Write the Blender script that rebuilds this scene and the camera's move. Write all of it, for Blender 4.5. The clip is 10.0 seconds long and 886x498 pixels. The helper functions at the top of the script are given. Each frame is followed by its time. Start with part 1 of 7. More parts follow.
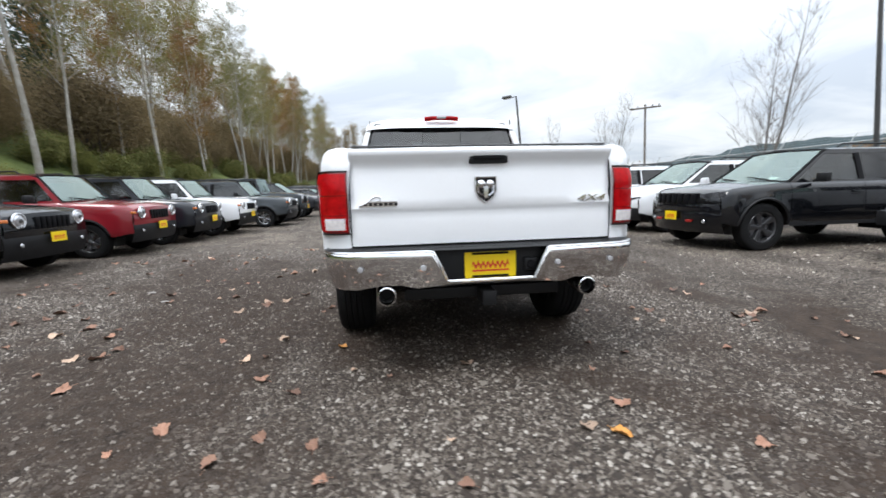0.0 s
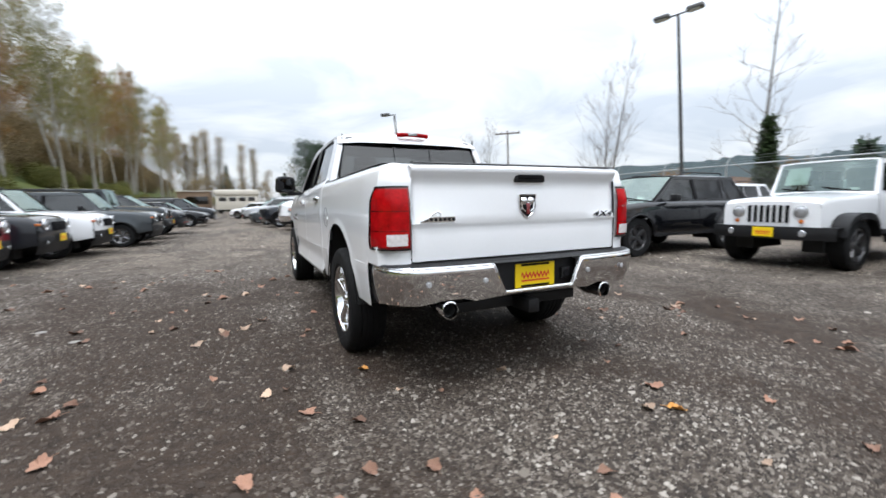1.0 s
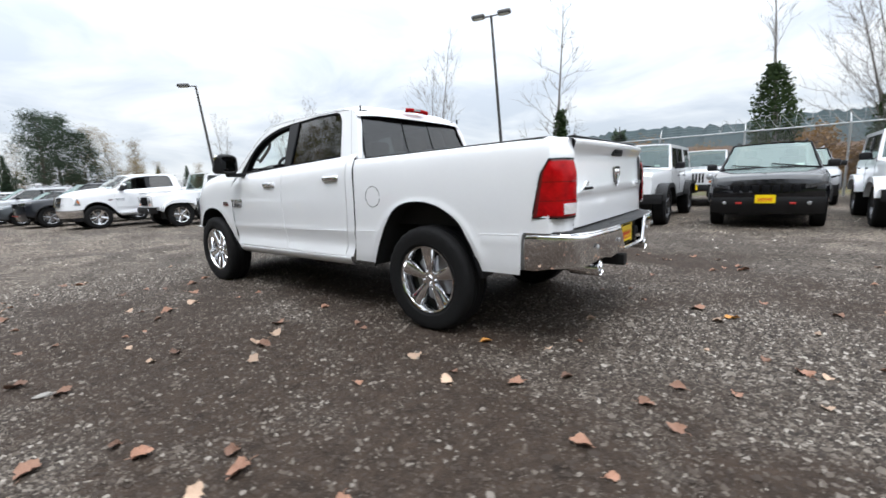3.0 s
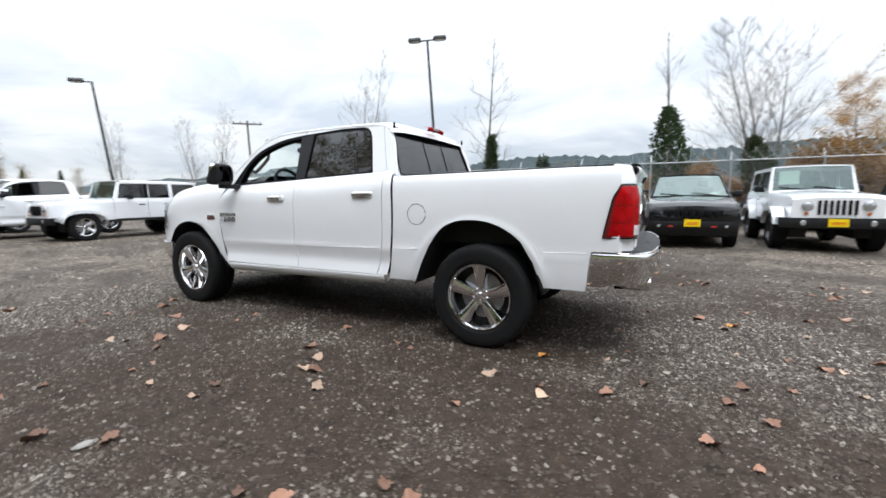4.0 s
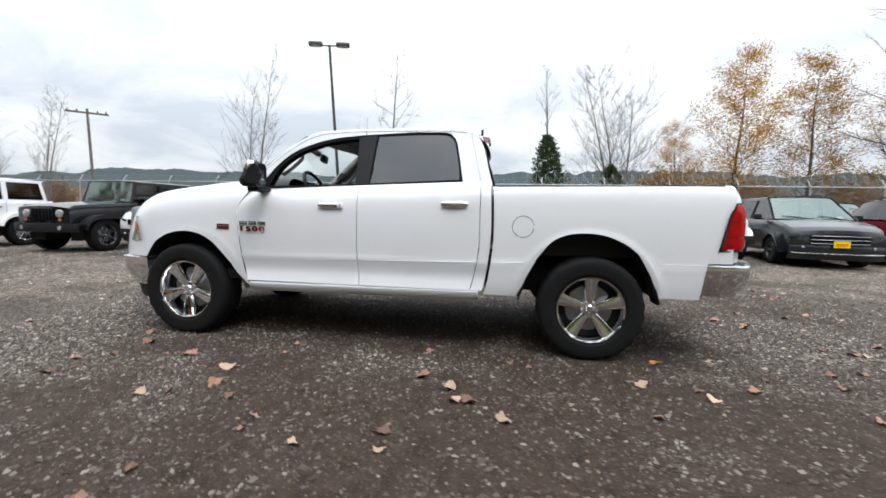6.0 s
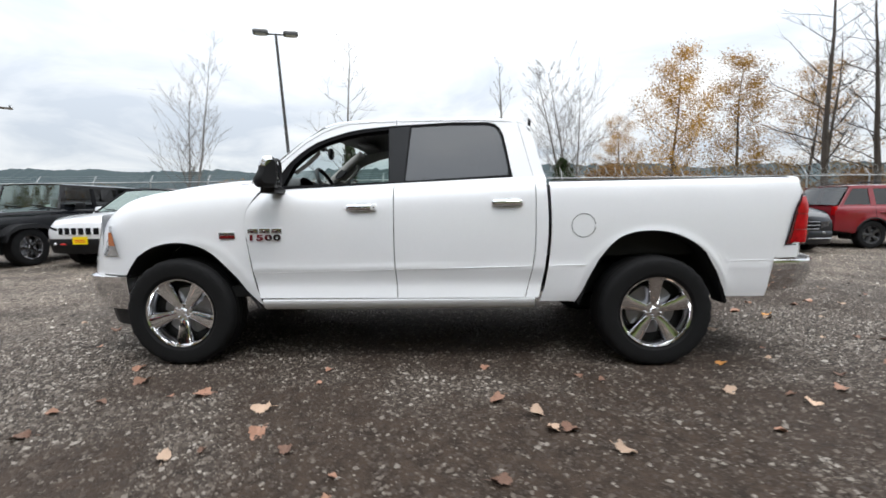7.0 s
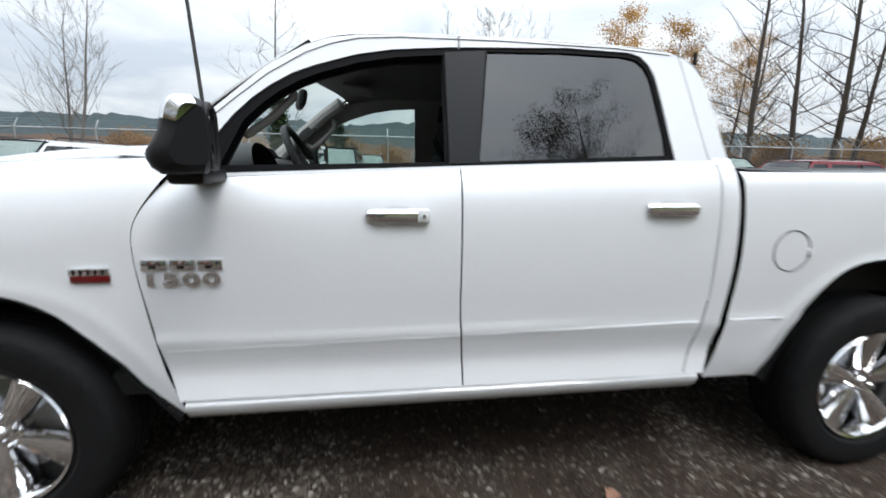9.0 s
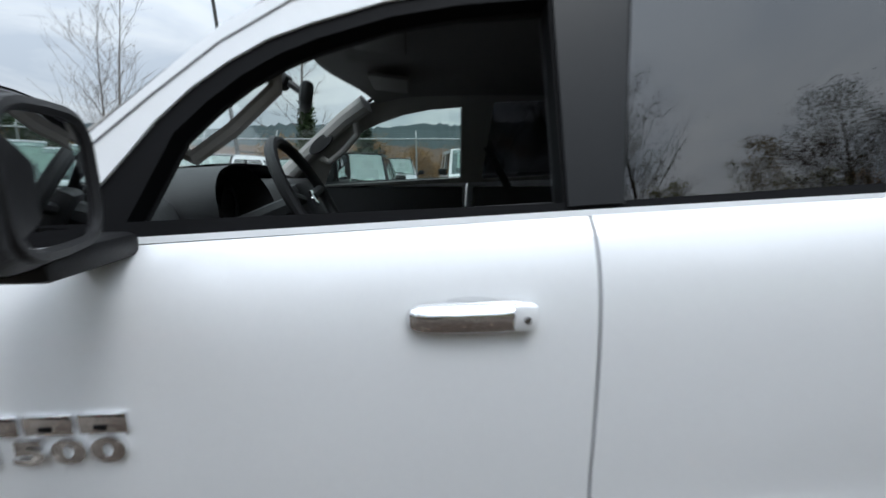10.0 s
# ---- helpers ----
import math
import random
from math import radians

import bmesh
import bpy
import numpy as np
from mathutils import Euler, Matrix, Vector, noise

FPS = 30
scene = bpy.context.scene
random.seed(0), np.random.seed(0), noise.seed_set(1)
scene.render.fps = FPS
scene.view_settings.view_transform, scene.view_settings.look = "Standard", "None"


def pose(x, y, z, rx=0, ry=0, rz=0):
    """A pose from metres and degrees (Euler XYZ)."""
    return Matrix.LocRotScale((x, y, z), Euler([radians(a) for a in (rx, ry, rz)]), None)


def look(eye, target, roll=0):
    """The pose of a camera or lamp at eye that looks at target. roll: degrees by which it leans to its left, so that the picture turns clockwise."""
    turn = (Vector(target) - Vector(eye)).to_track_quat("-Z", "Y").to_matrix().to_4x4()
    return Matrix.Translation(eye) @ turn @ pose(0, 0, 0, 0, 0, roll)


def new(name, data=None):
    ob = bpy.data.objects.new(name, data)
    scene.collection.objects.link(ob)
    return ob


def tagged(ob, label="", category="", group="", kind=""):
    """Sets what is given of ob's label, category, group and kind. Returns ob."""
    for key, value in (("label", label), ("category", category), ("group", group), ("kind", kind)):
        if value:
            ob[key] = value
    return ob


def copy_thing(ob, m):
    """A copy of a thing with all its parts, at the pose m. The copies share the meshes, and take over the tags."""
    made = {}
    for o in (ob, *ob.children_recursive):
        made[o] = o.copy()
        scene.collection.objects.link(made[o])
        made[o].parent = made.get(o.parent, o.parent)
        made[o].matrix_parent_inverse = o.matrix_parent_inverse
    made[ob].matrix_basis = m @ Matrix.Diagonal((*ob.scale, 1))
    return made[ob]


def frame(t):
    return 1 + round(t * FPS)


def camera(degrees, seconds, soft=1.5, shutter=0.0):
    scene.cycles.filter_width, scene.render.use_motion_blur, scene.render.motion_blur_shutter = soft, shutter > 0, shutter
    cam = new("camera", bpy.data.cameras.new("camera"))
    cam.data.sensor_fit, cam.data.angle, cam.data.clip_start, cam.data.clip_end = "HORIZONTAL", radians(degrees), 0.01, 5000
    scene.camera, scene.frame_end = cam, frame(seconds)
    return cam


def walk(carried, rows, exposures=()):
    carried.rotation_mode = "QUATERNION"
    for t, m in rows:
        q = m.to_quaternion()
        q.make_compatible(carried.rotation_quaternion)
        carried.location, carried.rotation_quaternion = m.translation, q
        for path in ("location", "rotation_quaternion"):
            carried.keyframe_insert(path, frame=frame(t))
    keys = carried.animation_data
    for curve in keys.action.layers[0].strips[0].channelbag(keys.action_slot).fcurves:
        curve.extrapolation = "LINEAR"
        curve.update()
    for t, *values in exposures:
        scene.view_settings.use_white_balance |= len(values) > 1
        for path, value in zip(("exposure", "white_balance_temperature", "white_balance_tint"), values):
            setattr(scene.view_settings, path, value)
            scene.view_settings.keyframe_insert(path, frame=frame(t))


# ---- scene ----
cam = camera(93.4, 10.0, soft=1.6, shutter=0.5)
PATH = [
    (0, (-0.564, -3.56, 1.144), (-0.322, -1.594, 0.864), -1.5),
    (0.5, (-1.112, -3.446, 1.155), (-0.626, -1.523, 0.897), -0.1),
    (1, (-1.651, -3.331, 1.17), (-0.802, -1.533, 0.949), -0.9),
    (1.5, (-2.14, -3.069, 1.172), (-1.079, -1.396, 0.902), -1.3),
    (2, (-2.629, -2.829, 1.171), (-1.304, -1.344, 0.97), -0.9),
    (2.5, (-3.034, -2.484, 1.146), (-1.583, -1.135, 0.873), -2.4),
    (4, (-3.968, -1.196, 1.196), (-2.196, -0.304, 0.947), -0.6),
    (4.5, (-4.233, -0.74, 1.191), (-2.363, -0.068, 0.962), -1.2),
    (5, (-4.348, -0.24, 1.174), (-2.452, 0.319, 0.873), -1.6),
    (5.5, (-4.4, 0.221, 1.162), (-2.463, 0.655, 0.921), -0.0),
    (7, (-4.039, 1.49, 1.198), (-2.05, 1.541, 0.996), -0.5),
    (7.5, (-3.731, 1.807, 1.216), (-1.75, 1.76, 0.948), -1.9),
    (8, (-3.347, 2.039, 1.28), (-1.38, 1.85, 0.975), 2.1),
    (8.5, (-2.948, 2.187, 1.325), (-1.028, 1.832, 0.892), 0.0),
    (9, (-2.462, 2.208, 1.377), (-0.521, 1.934, 0.981), 1.1),
    (9.5, (-2.044, 2.262, 1.424), (-0.084, 2.0, 1.126), -0.5),
    (10, (-1.673, 2.265, 1.459), (0.282, 2.123, 1.063), -0.2),
]
EXPOSURES = [(0, 0.2, 6270, 10), (4, 0.17, 6330, 10), (5.5, 0.15, 6400, 10), (8, 0.08, 6450, 10), (9, 0.07, 6300, 9), (10, -0.19, 6080, 8)]
walk(cam, [(t, look(eye, target, roll)) for t, eye, target, roll in PATH], EXPOSURES)

# ---- world and sun: an overcast afternoon sky ----
world = bpy.data.worlds.new("sky")
scene.world = world
world.use_nodes = True
wt = world.node_tree
wt.nodes.clear()
w_out = wt.nodes.new("ShaderNodeOutputWorld")
w_bg = wt.nodes.new("ShaderNodeBackground")
w_sky = wt.nodes.new("ShaderNodeTexSky")
w_sky.sky_type, w_sky.sun_disc = "NISHITA", False
w_sky.sun_elevation, w_sky.sun_rotation = radians(62), radians(-125)
w_co = wt.nodes.new("ShaderNodeTexCoord")
w_sep = wt.nodes.new("ShaderNodeSeparateXYZ")
wt.links.new(w_co.outputs["Generated"], w_sep.inputs[0])
# clouds: stretched noise over the dome, projected on a flat layer
w_abs = wt.nodes.new("ShaderNodeMath"); w_abs.operation = "ABSOLUTE"
wt.links.new(w_sep.outputs["Z"], w_abs.inputs[0])
w_add = wt.nodes.new("ShaderNodeMath"); w_add.operation = "ADD"; w_add.inputs[1].default_value = 0.16
wt.links.new(w_abs.outputs[0], w_add.inputs[0])
w_div = wt.nodes.new("ShaderNodeVectorMath"); w_div.operation = "DIVIDE"
w_cmb = wt.nodes.new("ShaderNodeCombineXYZ")
for k in "XYZ":
    wt.links.new(w_add.outputs[0], w_cmb.inputs[k])
wt.links.new(w_co.outputs["Generated"], w_div.inputs[0])
wt.links.new(w_cmb.outputs[0], w_div.inputs[1])
w_noise = wt.nodes.new("ShaderNodeTexNoise")
w_noise.inputs["Scale"].default_value, w_noise.inputs["Detail"].default_value = 1.1, 8
w_noise.inputs["Roughness"].default_value, w_noise.inputs["Distortion"].default_value = 0.55, 0.5
wt.links.new(w_div.outputs[0], w_noise.inputs["Vector"])
w_ramp = wt.nodes.new("ShaderNodeValToRGB")
w_ramp.color_ramp.elements[0].position, w_ramp.color_ramp.elements[0].color = 0.38, (0.69, 0.75, 0.825, 1)
w_ramp.color_ramp.elements[1].position, w_ramp.color_ramp.elements[1].color = 0.62, (1.02, 1.045, 1.06, 1)
wt.links.new(w_noise.outputs["Fac"], w_ramp.inputs[0])
# overcast: the zenith is brighter than the horizon
w_grad = wt.nodes.new("ShaderNodeMapRange")
w_grad.inputs["From Min"].default_value, w_grad.inputs["From Max"].default_value = 0.0, 1.0
w_grad.inputs["To Min"].default_value, w_grad.inputs["To Max"].default_value = 0.84, 3.9
w_pow = wt.nodes.new("ShaderNodeMath"); w_pow.operation = "POWER"; w_pow.inputs[1].default_value = 1.65; w_pow.use_clamp = True
wt.links.new(w_abs.outputs[0], w_pow.inputs[0])
wt.links.new(w_pow.outputs[0], w_grad.inputs["Value"])
w_mul = wt.nodes.new("ShaderNodeVectorMath"); w_mul.operation = "SCALE"
wt.links.new(w_ramp.outputs[0], w_mul.inputs[0])
wt.links.new(w_grad.outputs[0], w_mul.inputs["Scale"])
w_nis = wt.nodes.new("ShaderNodeVectorMath"); w_nis.operation = "SCALE"; w_nis.inputs["Scale"].default_value = 0.1
wt.links.new(w_sky.outputs[0], w_nis.inputs[0])
w_mix = wt.nodes.new("ShaderNodeMix"); w_mix.data_type = "RGBA"; w_mix.inputs["Factor"].default_value = 0.9
wt.links.new(w_nis.outputs[0], w_mix.inputs["A"])
wt.links.new(w_mul.outputs[0], w_mix.inputs["B"])
wt.links.new(w_mix.outputs["Result"], w_bg.inputs["Color"])
w_bg.inputs["Strength"].default_value = 1.0
wt.links.new(w_bg.outputs[0], w_out.inputs["Surface"])

sun_data = bpy.data.lights.new("sun", "SUN")
sun_data.energy, sun_data.angle, sun_data.color = 1.5, radians(20), (1.0, 0.97, 0.93)
sun = new("sun", sun_data)
sun.matrix_world = look((-7, -5, 16), (0, 0, 0))
scene.view_settings.exposure = 0.0


# ---- materials ----
def node(nt, kind, **values):
    n = nt.nodes.new(kind)
    for key, value in values.items():
        n.inputs[key.replace("_", " ")].default_value = value
    return n


def surface(name, color, rough=0.5, metal=0.0, scale=6.0, vary=0.15, bump=0.0, bump_scale=60.0, coat=0.0, spec=0.5, per_object=0.0, second=None):
    """A Principled material with variation at two scales, fine relief and, where wanted, a shift of tone from object to object."""
    m = bpy.data.materials.new(name)
    m.use_nodes = True
    nt = m.node_tree
    p = nt.nodes["Principled BSDF"]
    p.inputs["Metallic"].default_value = metal
    p.inputs["Coat Weight"].default_value, p.inputs["Coat Roughness"].default_value = coat, 0.04
    p.inputs["Specular IOR Level"].default_value = spec
    co = nt.nodes.new("ShaderNodeTexCoord")
    big = node(nt, "ShaderNodeTexNoise", Scale=scale, Detail=4.0, Roughness=0.6)
    fine = node(nt, "ShaderNodeTexNoise", Scale=bump_scale, Detail=3.0, Roughness=0.6)
    for n in (big, fine):
        nt.links.new(co.outputs["Object"], n.inputs["Vector"])
    total = nt.nodes.new("ShaderNodeMath"); total.operation = "MULTIPLY_ADD"
    nt.links.new(fine.outputs["Fac"], total.inputs[0])
    total.inputs[1].default_value = 0.5
    nt.links.new(big.outputs["Fac"], total.inputs[2])
    rng = nt.nodes.new("ShaderNodeMapRange")
    rng.inputs["From Min"].default_value, rng.inputs["From Max"].default_value = 0.45, 1.05
    nt.links.new(total.outputs[0], rng.inputs["Value"])
    mix = nt.nodes.new("ShaderNodeMix"); mix.data_type = "RGBA"
    low = second if second else tuple(c * (1 - vary) for c in color)
    high = color if second else tuple(min(1, c * (1 + vary * 0.6)) for c in color)
    mix.inputs["A"].default_value, mix.inputs["B"].default_value = (*low, 1), (*high, 1)
    nt.links.new(rng.outputs[0], mix.inputs["Factor"])
    out = mix.outputs["Result"]
    if per_object:
        info = nt.nodes.new("ShaderNodeObjectInfo")
        hsv = nt.nodes.new("ShaderNodeHueSaturation")
        r2 = nt.nodes.new("ShaderNodeMapRange")
        r2.inputs["To Min"].default_value, r2.inputs["To Max"].default_value = 1 - per_object, 1 + per_object
        nt.links.new(info.outputs["Random"], r2.inputs["Value"])
        nt.links.new(r2.outputs[0], hsv.inputs["Value"])
        nt.links.new(out, hsv.inputs["Color"])
        out = hsv.outputs[0]
    nt.links.new(out, p.inputs["Base Color"])
    rr = nt.nodes.new("ShaderNodeMapRange")
    rr.inputs["To Min"].default_value, rr.inputs["To Max"].default_value = max(0.0, rough * 0.85), min(1.0, rough * 1.15)
    nt.links.new(big.outputs["Fac"], rr.inputs["Value"])
    nt.links.new(rr.outputs[0], p.inputs["Roughness"])
    if bump:
        b = nt.nodes.new("ShaderNodeBump")
        b.inputs["Strength"].default_value, b.inputs["Distance"].default_value = bump, 0.01
        nt.links.new(fine.outputs["Fac"], b.inputs["Height"])
        nt.links.new(b.outputs[0], p.inputs["Normal"])
    return m


def pane(name, tint, gloss=1.0, ior=1.5, rough=0.0, shine_color=(1, 1, 1)):
    """Glass as a thin sheet: tinted see-through, with Fresnel reflection."""
    m = bpy.data.materials.new(name)
    m.use_nodes = True
    nt = m.node_tree
    nt.nodes.clear()
    out = nt.nodes.new("ShaderNodeOutputMaterial")
    clear = nt.nodes.new("ShaderNodeBsdfTransparent")
    clear.inputs["Color"].default_value = (*tint, 1)
    shine = nt.nodes.new("ShaderNodeBsdfGlossy")
    shine.inputs["Roughness"].default_value = rough
    shine.inputs["Color"].default_value = (*shine_color, 1)
    face = nt.nodes.new("ShaderNodeLayerWeight")
    face.inputs["Blend"].default_value = 0.5
    power = nt.nodes.new("ShaderNodeMath"); power.operation = "POWER"
    power.inputs[1].default_value = 5.0
    nt.links.new(face.outputs["Facing"], power.inputs[0])
    f0 = gloss * ((ior - 1) / (ior + 1)) ** 2
    mul = nt.nodes.new("ShaderNodeMath"); mul.operation = "MULTIPLY_ADD"; mul.use_clamp = True
    mul.inputs[1].default_value, mul.inputs[2].default_value = 1 - f0, f0
    nt.links.new(power.outputs[0], mul.inputs[0])
    mix = nt.nodes.new("ShaderNodeMixShader")
    nt.links.new(mul.outputs[0], mix.inputs[0])
    nt.links.new(clear.outputs[0], mix.inputs[1])
    nt.links.new(shine.outputs[0], mix.inputs[2])
    nt.links.new(mix.outputs[0], out.inputs["Surface"])
    return m


WHITE = surface("white_paint", (0.80, 0.81, 0.83), 0.3, scale=1.5, vary=0.03, coat=1.0)
BLACKPAINT = surface("black_paint", (0.004, 0.0045, 0.006), 0.25, scale=2, vary=0.3, coat=0.9, spec=0.1)
GREYPAINT = surface("grey_paint", (0.045, 0.052, 0.058), 0.3, scale=2, vary=0.15, coat=0.95, spec=0.15)
DARKPAINT = surface("charcoal_paint", (0.012, 0.014, 0.019), 0.3, scale=2, vary=0.2, coat=0.95, spec=0.15)
REDPAINT = surface("red_paint", (0.19, 0.010, 0.016), 0.3, scale=2, vary=0.15, coat=0.95, spec=0.15)
SILVERPAINT = surface("silver_paint", (0.45, 0.46, 0.48), 0.3, metal=0.3, scale=2, vary=0.1, coat=1.0)
CHROME = surface("chrome", (0.80, 0.80, 0.81), 0.06, metal=1.0, scale=4, vary=0.05)
ALLOY = surface("alloy", (0.42, 0.42, 0.43), 0.22, metal=1.0, scale=6, vary=0.1)
DARKALLOY = surface("dark_alloy", (0.10, 0.10, 0.105), 0.3, metal=0.8, scale=6, vary=0.1)
PLASTIC = surface("black_plastic", (0.011, 0.011, 0.012), 0.5, scale=8, vary=0.2, bump=0.15, bump_scale=220, spec=0.25)
PILLAR = surface("satin_pillar", (0.018, 0.019, 0.021), 0.4, scale=8, vary=0.1, spec=0.2)
TRIM = surface("rubber_trim", (0.006, 0.006, 0.007), 0.6, scale=8, vary=0.2, spec=0.1)
SHADEWHITE = surface("shaded_white", (0.66, 0.67, 0.69), 0.35, scale=1.5, vary=0.03, coat=0.6)
SEAMGREY = surface("seam_grey", (0.20, 0.20, 0.21), 0.6, scale=8, vary=0.1)
RUBBER = surface("tyre_rubber", (0.0075, 0.0075, 0.008), 0.75, scale=9, vary=0.35, bump=0.3, bump_scale=120, spec=0.2)
UNDER = surface("underbody", (0.012, 0.012, 0.012), 0.9, scale=5, vary=0.3)
CABIN = surface("cabin_black", (0.022, 0.022, 0.024), 0.6, scale=12, vary=0.25, bump=0.2, bump_scale=260)
HEADLINER = surface("headliner_grey", (0.16, 0.155, 0.15), 0.9, scale=12, vary=0.1, bump=0.1, bump_scale=300)
TRIMGREY = surface("pillar_trim_grey", (0.30, 0.29, 0.28), 0.8, scale=12, vary=0.08, bump=0.1, bump_scale=300)
SEAT = surface("seat_cloth", (0.05, 0.05, 0.052), 0.9, scale=14, vary=0.3, bump=0.3, bump_scale=320)
REDLENS = surface("red_lens", (0.40, 0.004, 0.006), 0.2, scale=16, vary=0.5, coat=0.25, spec=0.05)
DARKRED = surface("dark_red_lens", (0.13, 0.003, 0.005), 0.15, scale=5, vary=0.2, coat=1.0)
SMOKELENS = surface("smoked_lens", (0.06, 0.062, 0.068), 0.08, metal=0.4, scale=18, vary=0.6, coat=1.0)
CLEARLENS = surface("clear_lens", (0.52, 0.53, 0.55), 0.1, metal=0.6, scale=26, vary=0.4, coat=1.0)
REVERSE = surface("reversing_clear", (0.72, 0.68, 0.68), 0.3, scale=40, vary=0.25, coat=1.0)
AMBER = surface("amber_lens", (0.55, 0.15, 0.03), 0.15, scale=8, vary=0.2, coat=1.0)
YELLOW = surface("plate_yellow", (0.84, 0.60, 0.0), 0.4, scale=12, vary=0.06)
REDINK = surface("plate_red", (0.62, 0.03, 0.02), 0.4, scale=12, vary=0.05)
REDHOOK = surface("red_hook", (0.4, 0.02, 0.015), 0.4, scale=12, vary=0.1)
PAPER = surface("window_paper", (0.62, 0.72, 0.66), 0.7, scale=10, vary=0.08)
GLASS = pane("clear_glass", (0.82, 0.88, 0.85), 0.8)
TINT = pane("privacy_glass", (0.12, 0.12, 0.125), 2.5, 1.5)
REARTINT = pane("rear_tint", (0.30, 0.31, 0.32), 1.7, 1.5)
CARGLASS = pane("car_glass", (0.30, 0.33, 0.33), 1.8, 1.5)
SCREENGLASS = pane("screen_glass", (0.42, 0.50, 0.47), 3.0, 1.6, shine_color=(0.84, 1.0, 0.95))
CARTINT = pane("car_privacy_glass", (0.10, 0.10, 0.11), 1.6, 1.5)
MIRROR = surface("mirror_silver", (0.8, 0.8, 0.82), 0.02, metal=1.0, scale=2, vary=0.02)
DISC = surface("brake_steel", (0.3, 0.3, 0.31), 0.35, metal=1.0, scale=9, vary=0.2)
POLE = surface("pole_bronze", (0.035, 0.034, 0.033), 0.5, scale=3, vary=0.2)
LAMPHEAD = surface("lamp_head", (0.09, 0.09, 0.09), 0.5, scale=3, vary=0.2)
LENS = surface("lamp_lens", (0.5, 0.5, 0.48), 0.2, scale=3, vary=0.1)
STEEL = surface("galvanised_steel", (0.42, 0.43, 0.43), 0.45, metal=0.7, scale=6, vary=0.2)
WOODPOLE = surface("weathered_pole", (0.14, 0.12, 0.10), 0.9, scale=3, vary=0.3, bump=0.4, bump_scale=30)
ALDER = surface("alder_bark", (0.46, 0.44, 0.40), 0.9, scale=2.2, vary=0.5, bump=0.5, bump_scale=18, per_object=0.15, second=(0.20, 0.18, 0.15))
BARK = surface("dark_bark", (0.055, 0.043, 0.034), 0.95, scale=2.5, vary=0.4, bump=0.6, bump_scale=16, per_object=0.15)
PALEBARK = surface("grey_bark", (0.17, 0.155, 0.14), 0.95, scale=3, vary=0.3, bump=0.4, bump_scale=20, per_object=0.1)


def leafy(name, a, b, per_object=0.15):
    """Foliage: tone varies from clump to clump and from tree to tree."""
    m = bpy.data.materials.new(name)
    m.use_nodes = True
    nt = m.node_tree
    p = nt.nodes["Principled BSDF"]
    p.inputs["Roughness"].default_value = 0.8
    p.inputs["Specular IOR Level"].default_value = 0.2
    geo = nt.nodes.new("ShaderNodeNewGeometry")
    co = nt.nodes.new("ShaderNodeTexCoord")
    big = node(nt, "ShaderNodeTexNoise", Scale=0.45, Detail=3.0)
    nt.links.new(co.outputs["Object"], big.inputs["Vector"])
    add = nt.nodes.new("ShaderNodeMath"); add.operation = "MULTIPLY_ADD"
    nt.links.new(geo.outputs["Random Per Island"], add.inputs[0])
    add.inputs[1].default_value = 0.5
    nt.links.new(big.outputs["Fac"], add.inputs[2])
    rng = nt.nodes.new("ShaderNodeMapRange")
    rng.inputs["From Min"].default_value, rng.inputs["From Max"].default_value = 0.4, 1.1
    nt.links.new(add.outputs[0], rng.inputs["Value"])
    mix = nt.nodes.new("ShaderNodeMix"); mix.data_type = "RGBA"
    mix.inputs["A"].default_value, mix.inputs["B"].default_value = (*a, 1), (*b, 1)
    nt.links.new(rng.outputs[0], mix.inputs["Factor"])
    info = nt.nodes.new("ShaderNodeObjectInfo")
    hsv = nt.nodes.new("ShaderNodeHueSaturation")
    r2 = nt.nodes.new("ShaderNodeMapRange")
    r2.inputs["To Min"].default_value, r2.inputs["To Max"].default_value = 1 - per_object, 1 + per_object
    nt.links.new(info.outputs["Random"], r2.inputs["Value"])
    nt.links.new(r2.outputs[0], hsv.inputs["Value"])
    nt.links.new(mix.outputs["Result"], hsv.inputs["Color"])
    nt.links.new(hsv.outputs[0], p.inputs["Base Color"])
    # light passes through the leaves
    through_leaf = nt.nodes.new("ShaderNodeBsdfTranslucent")
    nt.links.new(hsv.outputs[0], through_leaf.inputs["Color"])
    blend = nt.nodes.new("ShaderNodeMixShader")
    blend.inputs[0].default_value = 0.4
    nt.links.new(p.outputs[0], blend.inputs[1]); nt.links.new(through_leaf.outputs[0], blend.inputs[2])
    nt.links.new(blend.outputs[0], nt.nodes["Material Output"].inputs["Surface"])
    return m


LEAF_OLIVE = leafy("olive_leaves", (0.095, 0.095, 0.034), (0.27, 0.245, 0.088))
# leaf colour darkened to stand for backlighting against the sky
LEAF_SILHOUETTE = leafy("silhouette_leaves", (0.028, 0.026, 0.012), (0.075, 0.060, 0.026))
LEAF_RUST = leafy("rust_leaves", (0.15, 0.085, 0.034), (0.35, 0.20, 0.075))
LEAF_BROWN = leafy("brown_twigs", (0.16, 0.125, 0.07), (0.32, 0.245, 0.135))
LEAF_GREEN = leafy("ivy_leaves", (0.018, 0.035, 0.012), (0.055, 0.085, 0.028))
LEAF_BUSH = leafy("bush_leaves", (0.09, 0.105, 0.03), (0.22, 0.21, 0.07))
LEAF_FIR = leafy("fir_needles", (0.02, 0.036, 0.024), (0.055, 0.08, 0.045))
LEAF_GOLD = leafy("gold_leaves", (0.27, 0.135, 0.025), (0.52, 0.30, 0.06))
TWIG = leafy("fine_twigs", (0.14, 0.12, 0.105), (0.22, 0.20, 0.18))
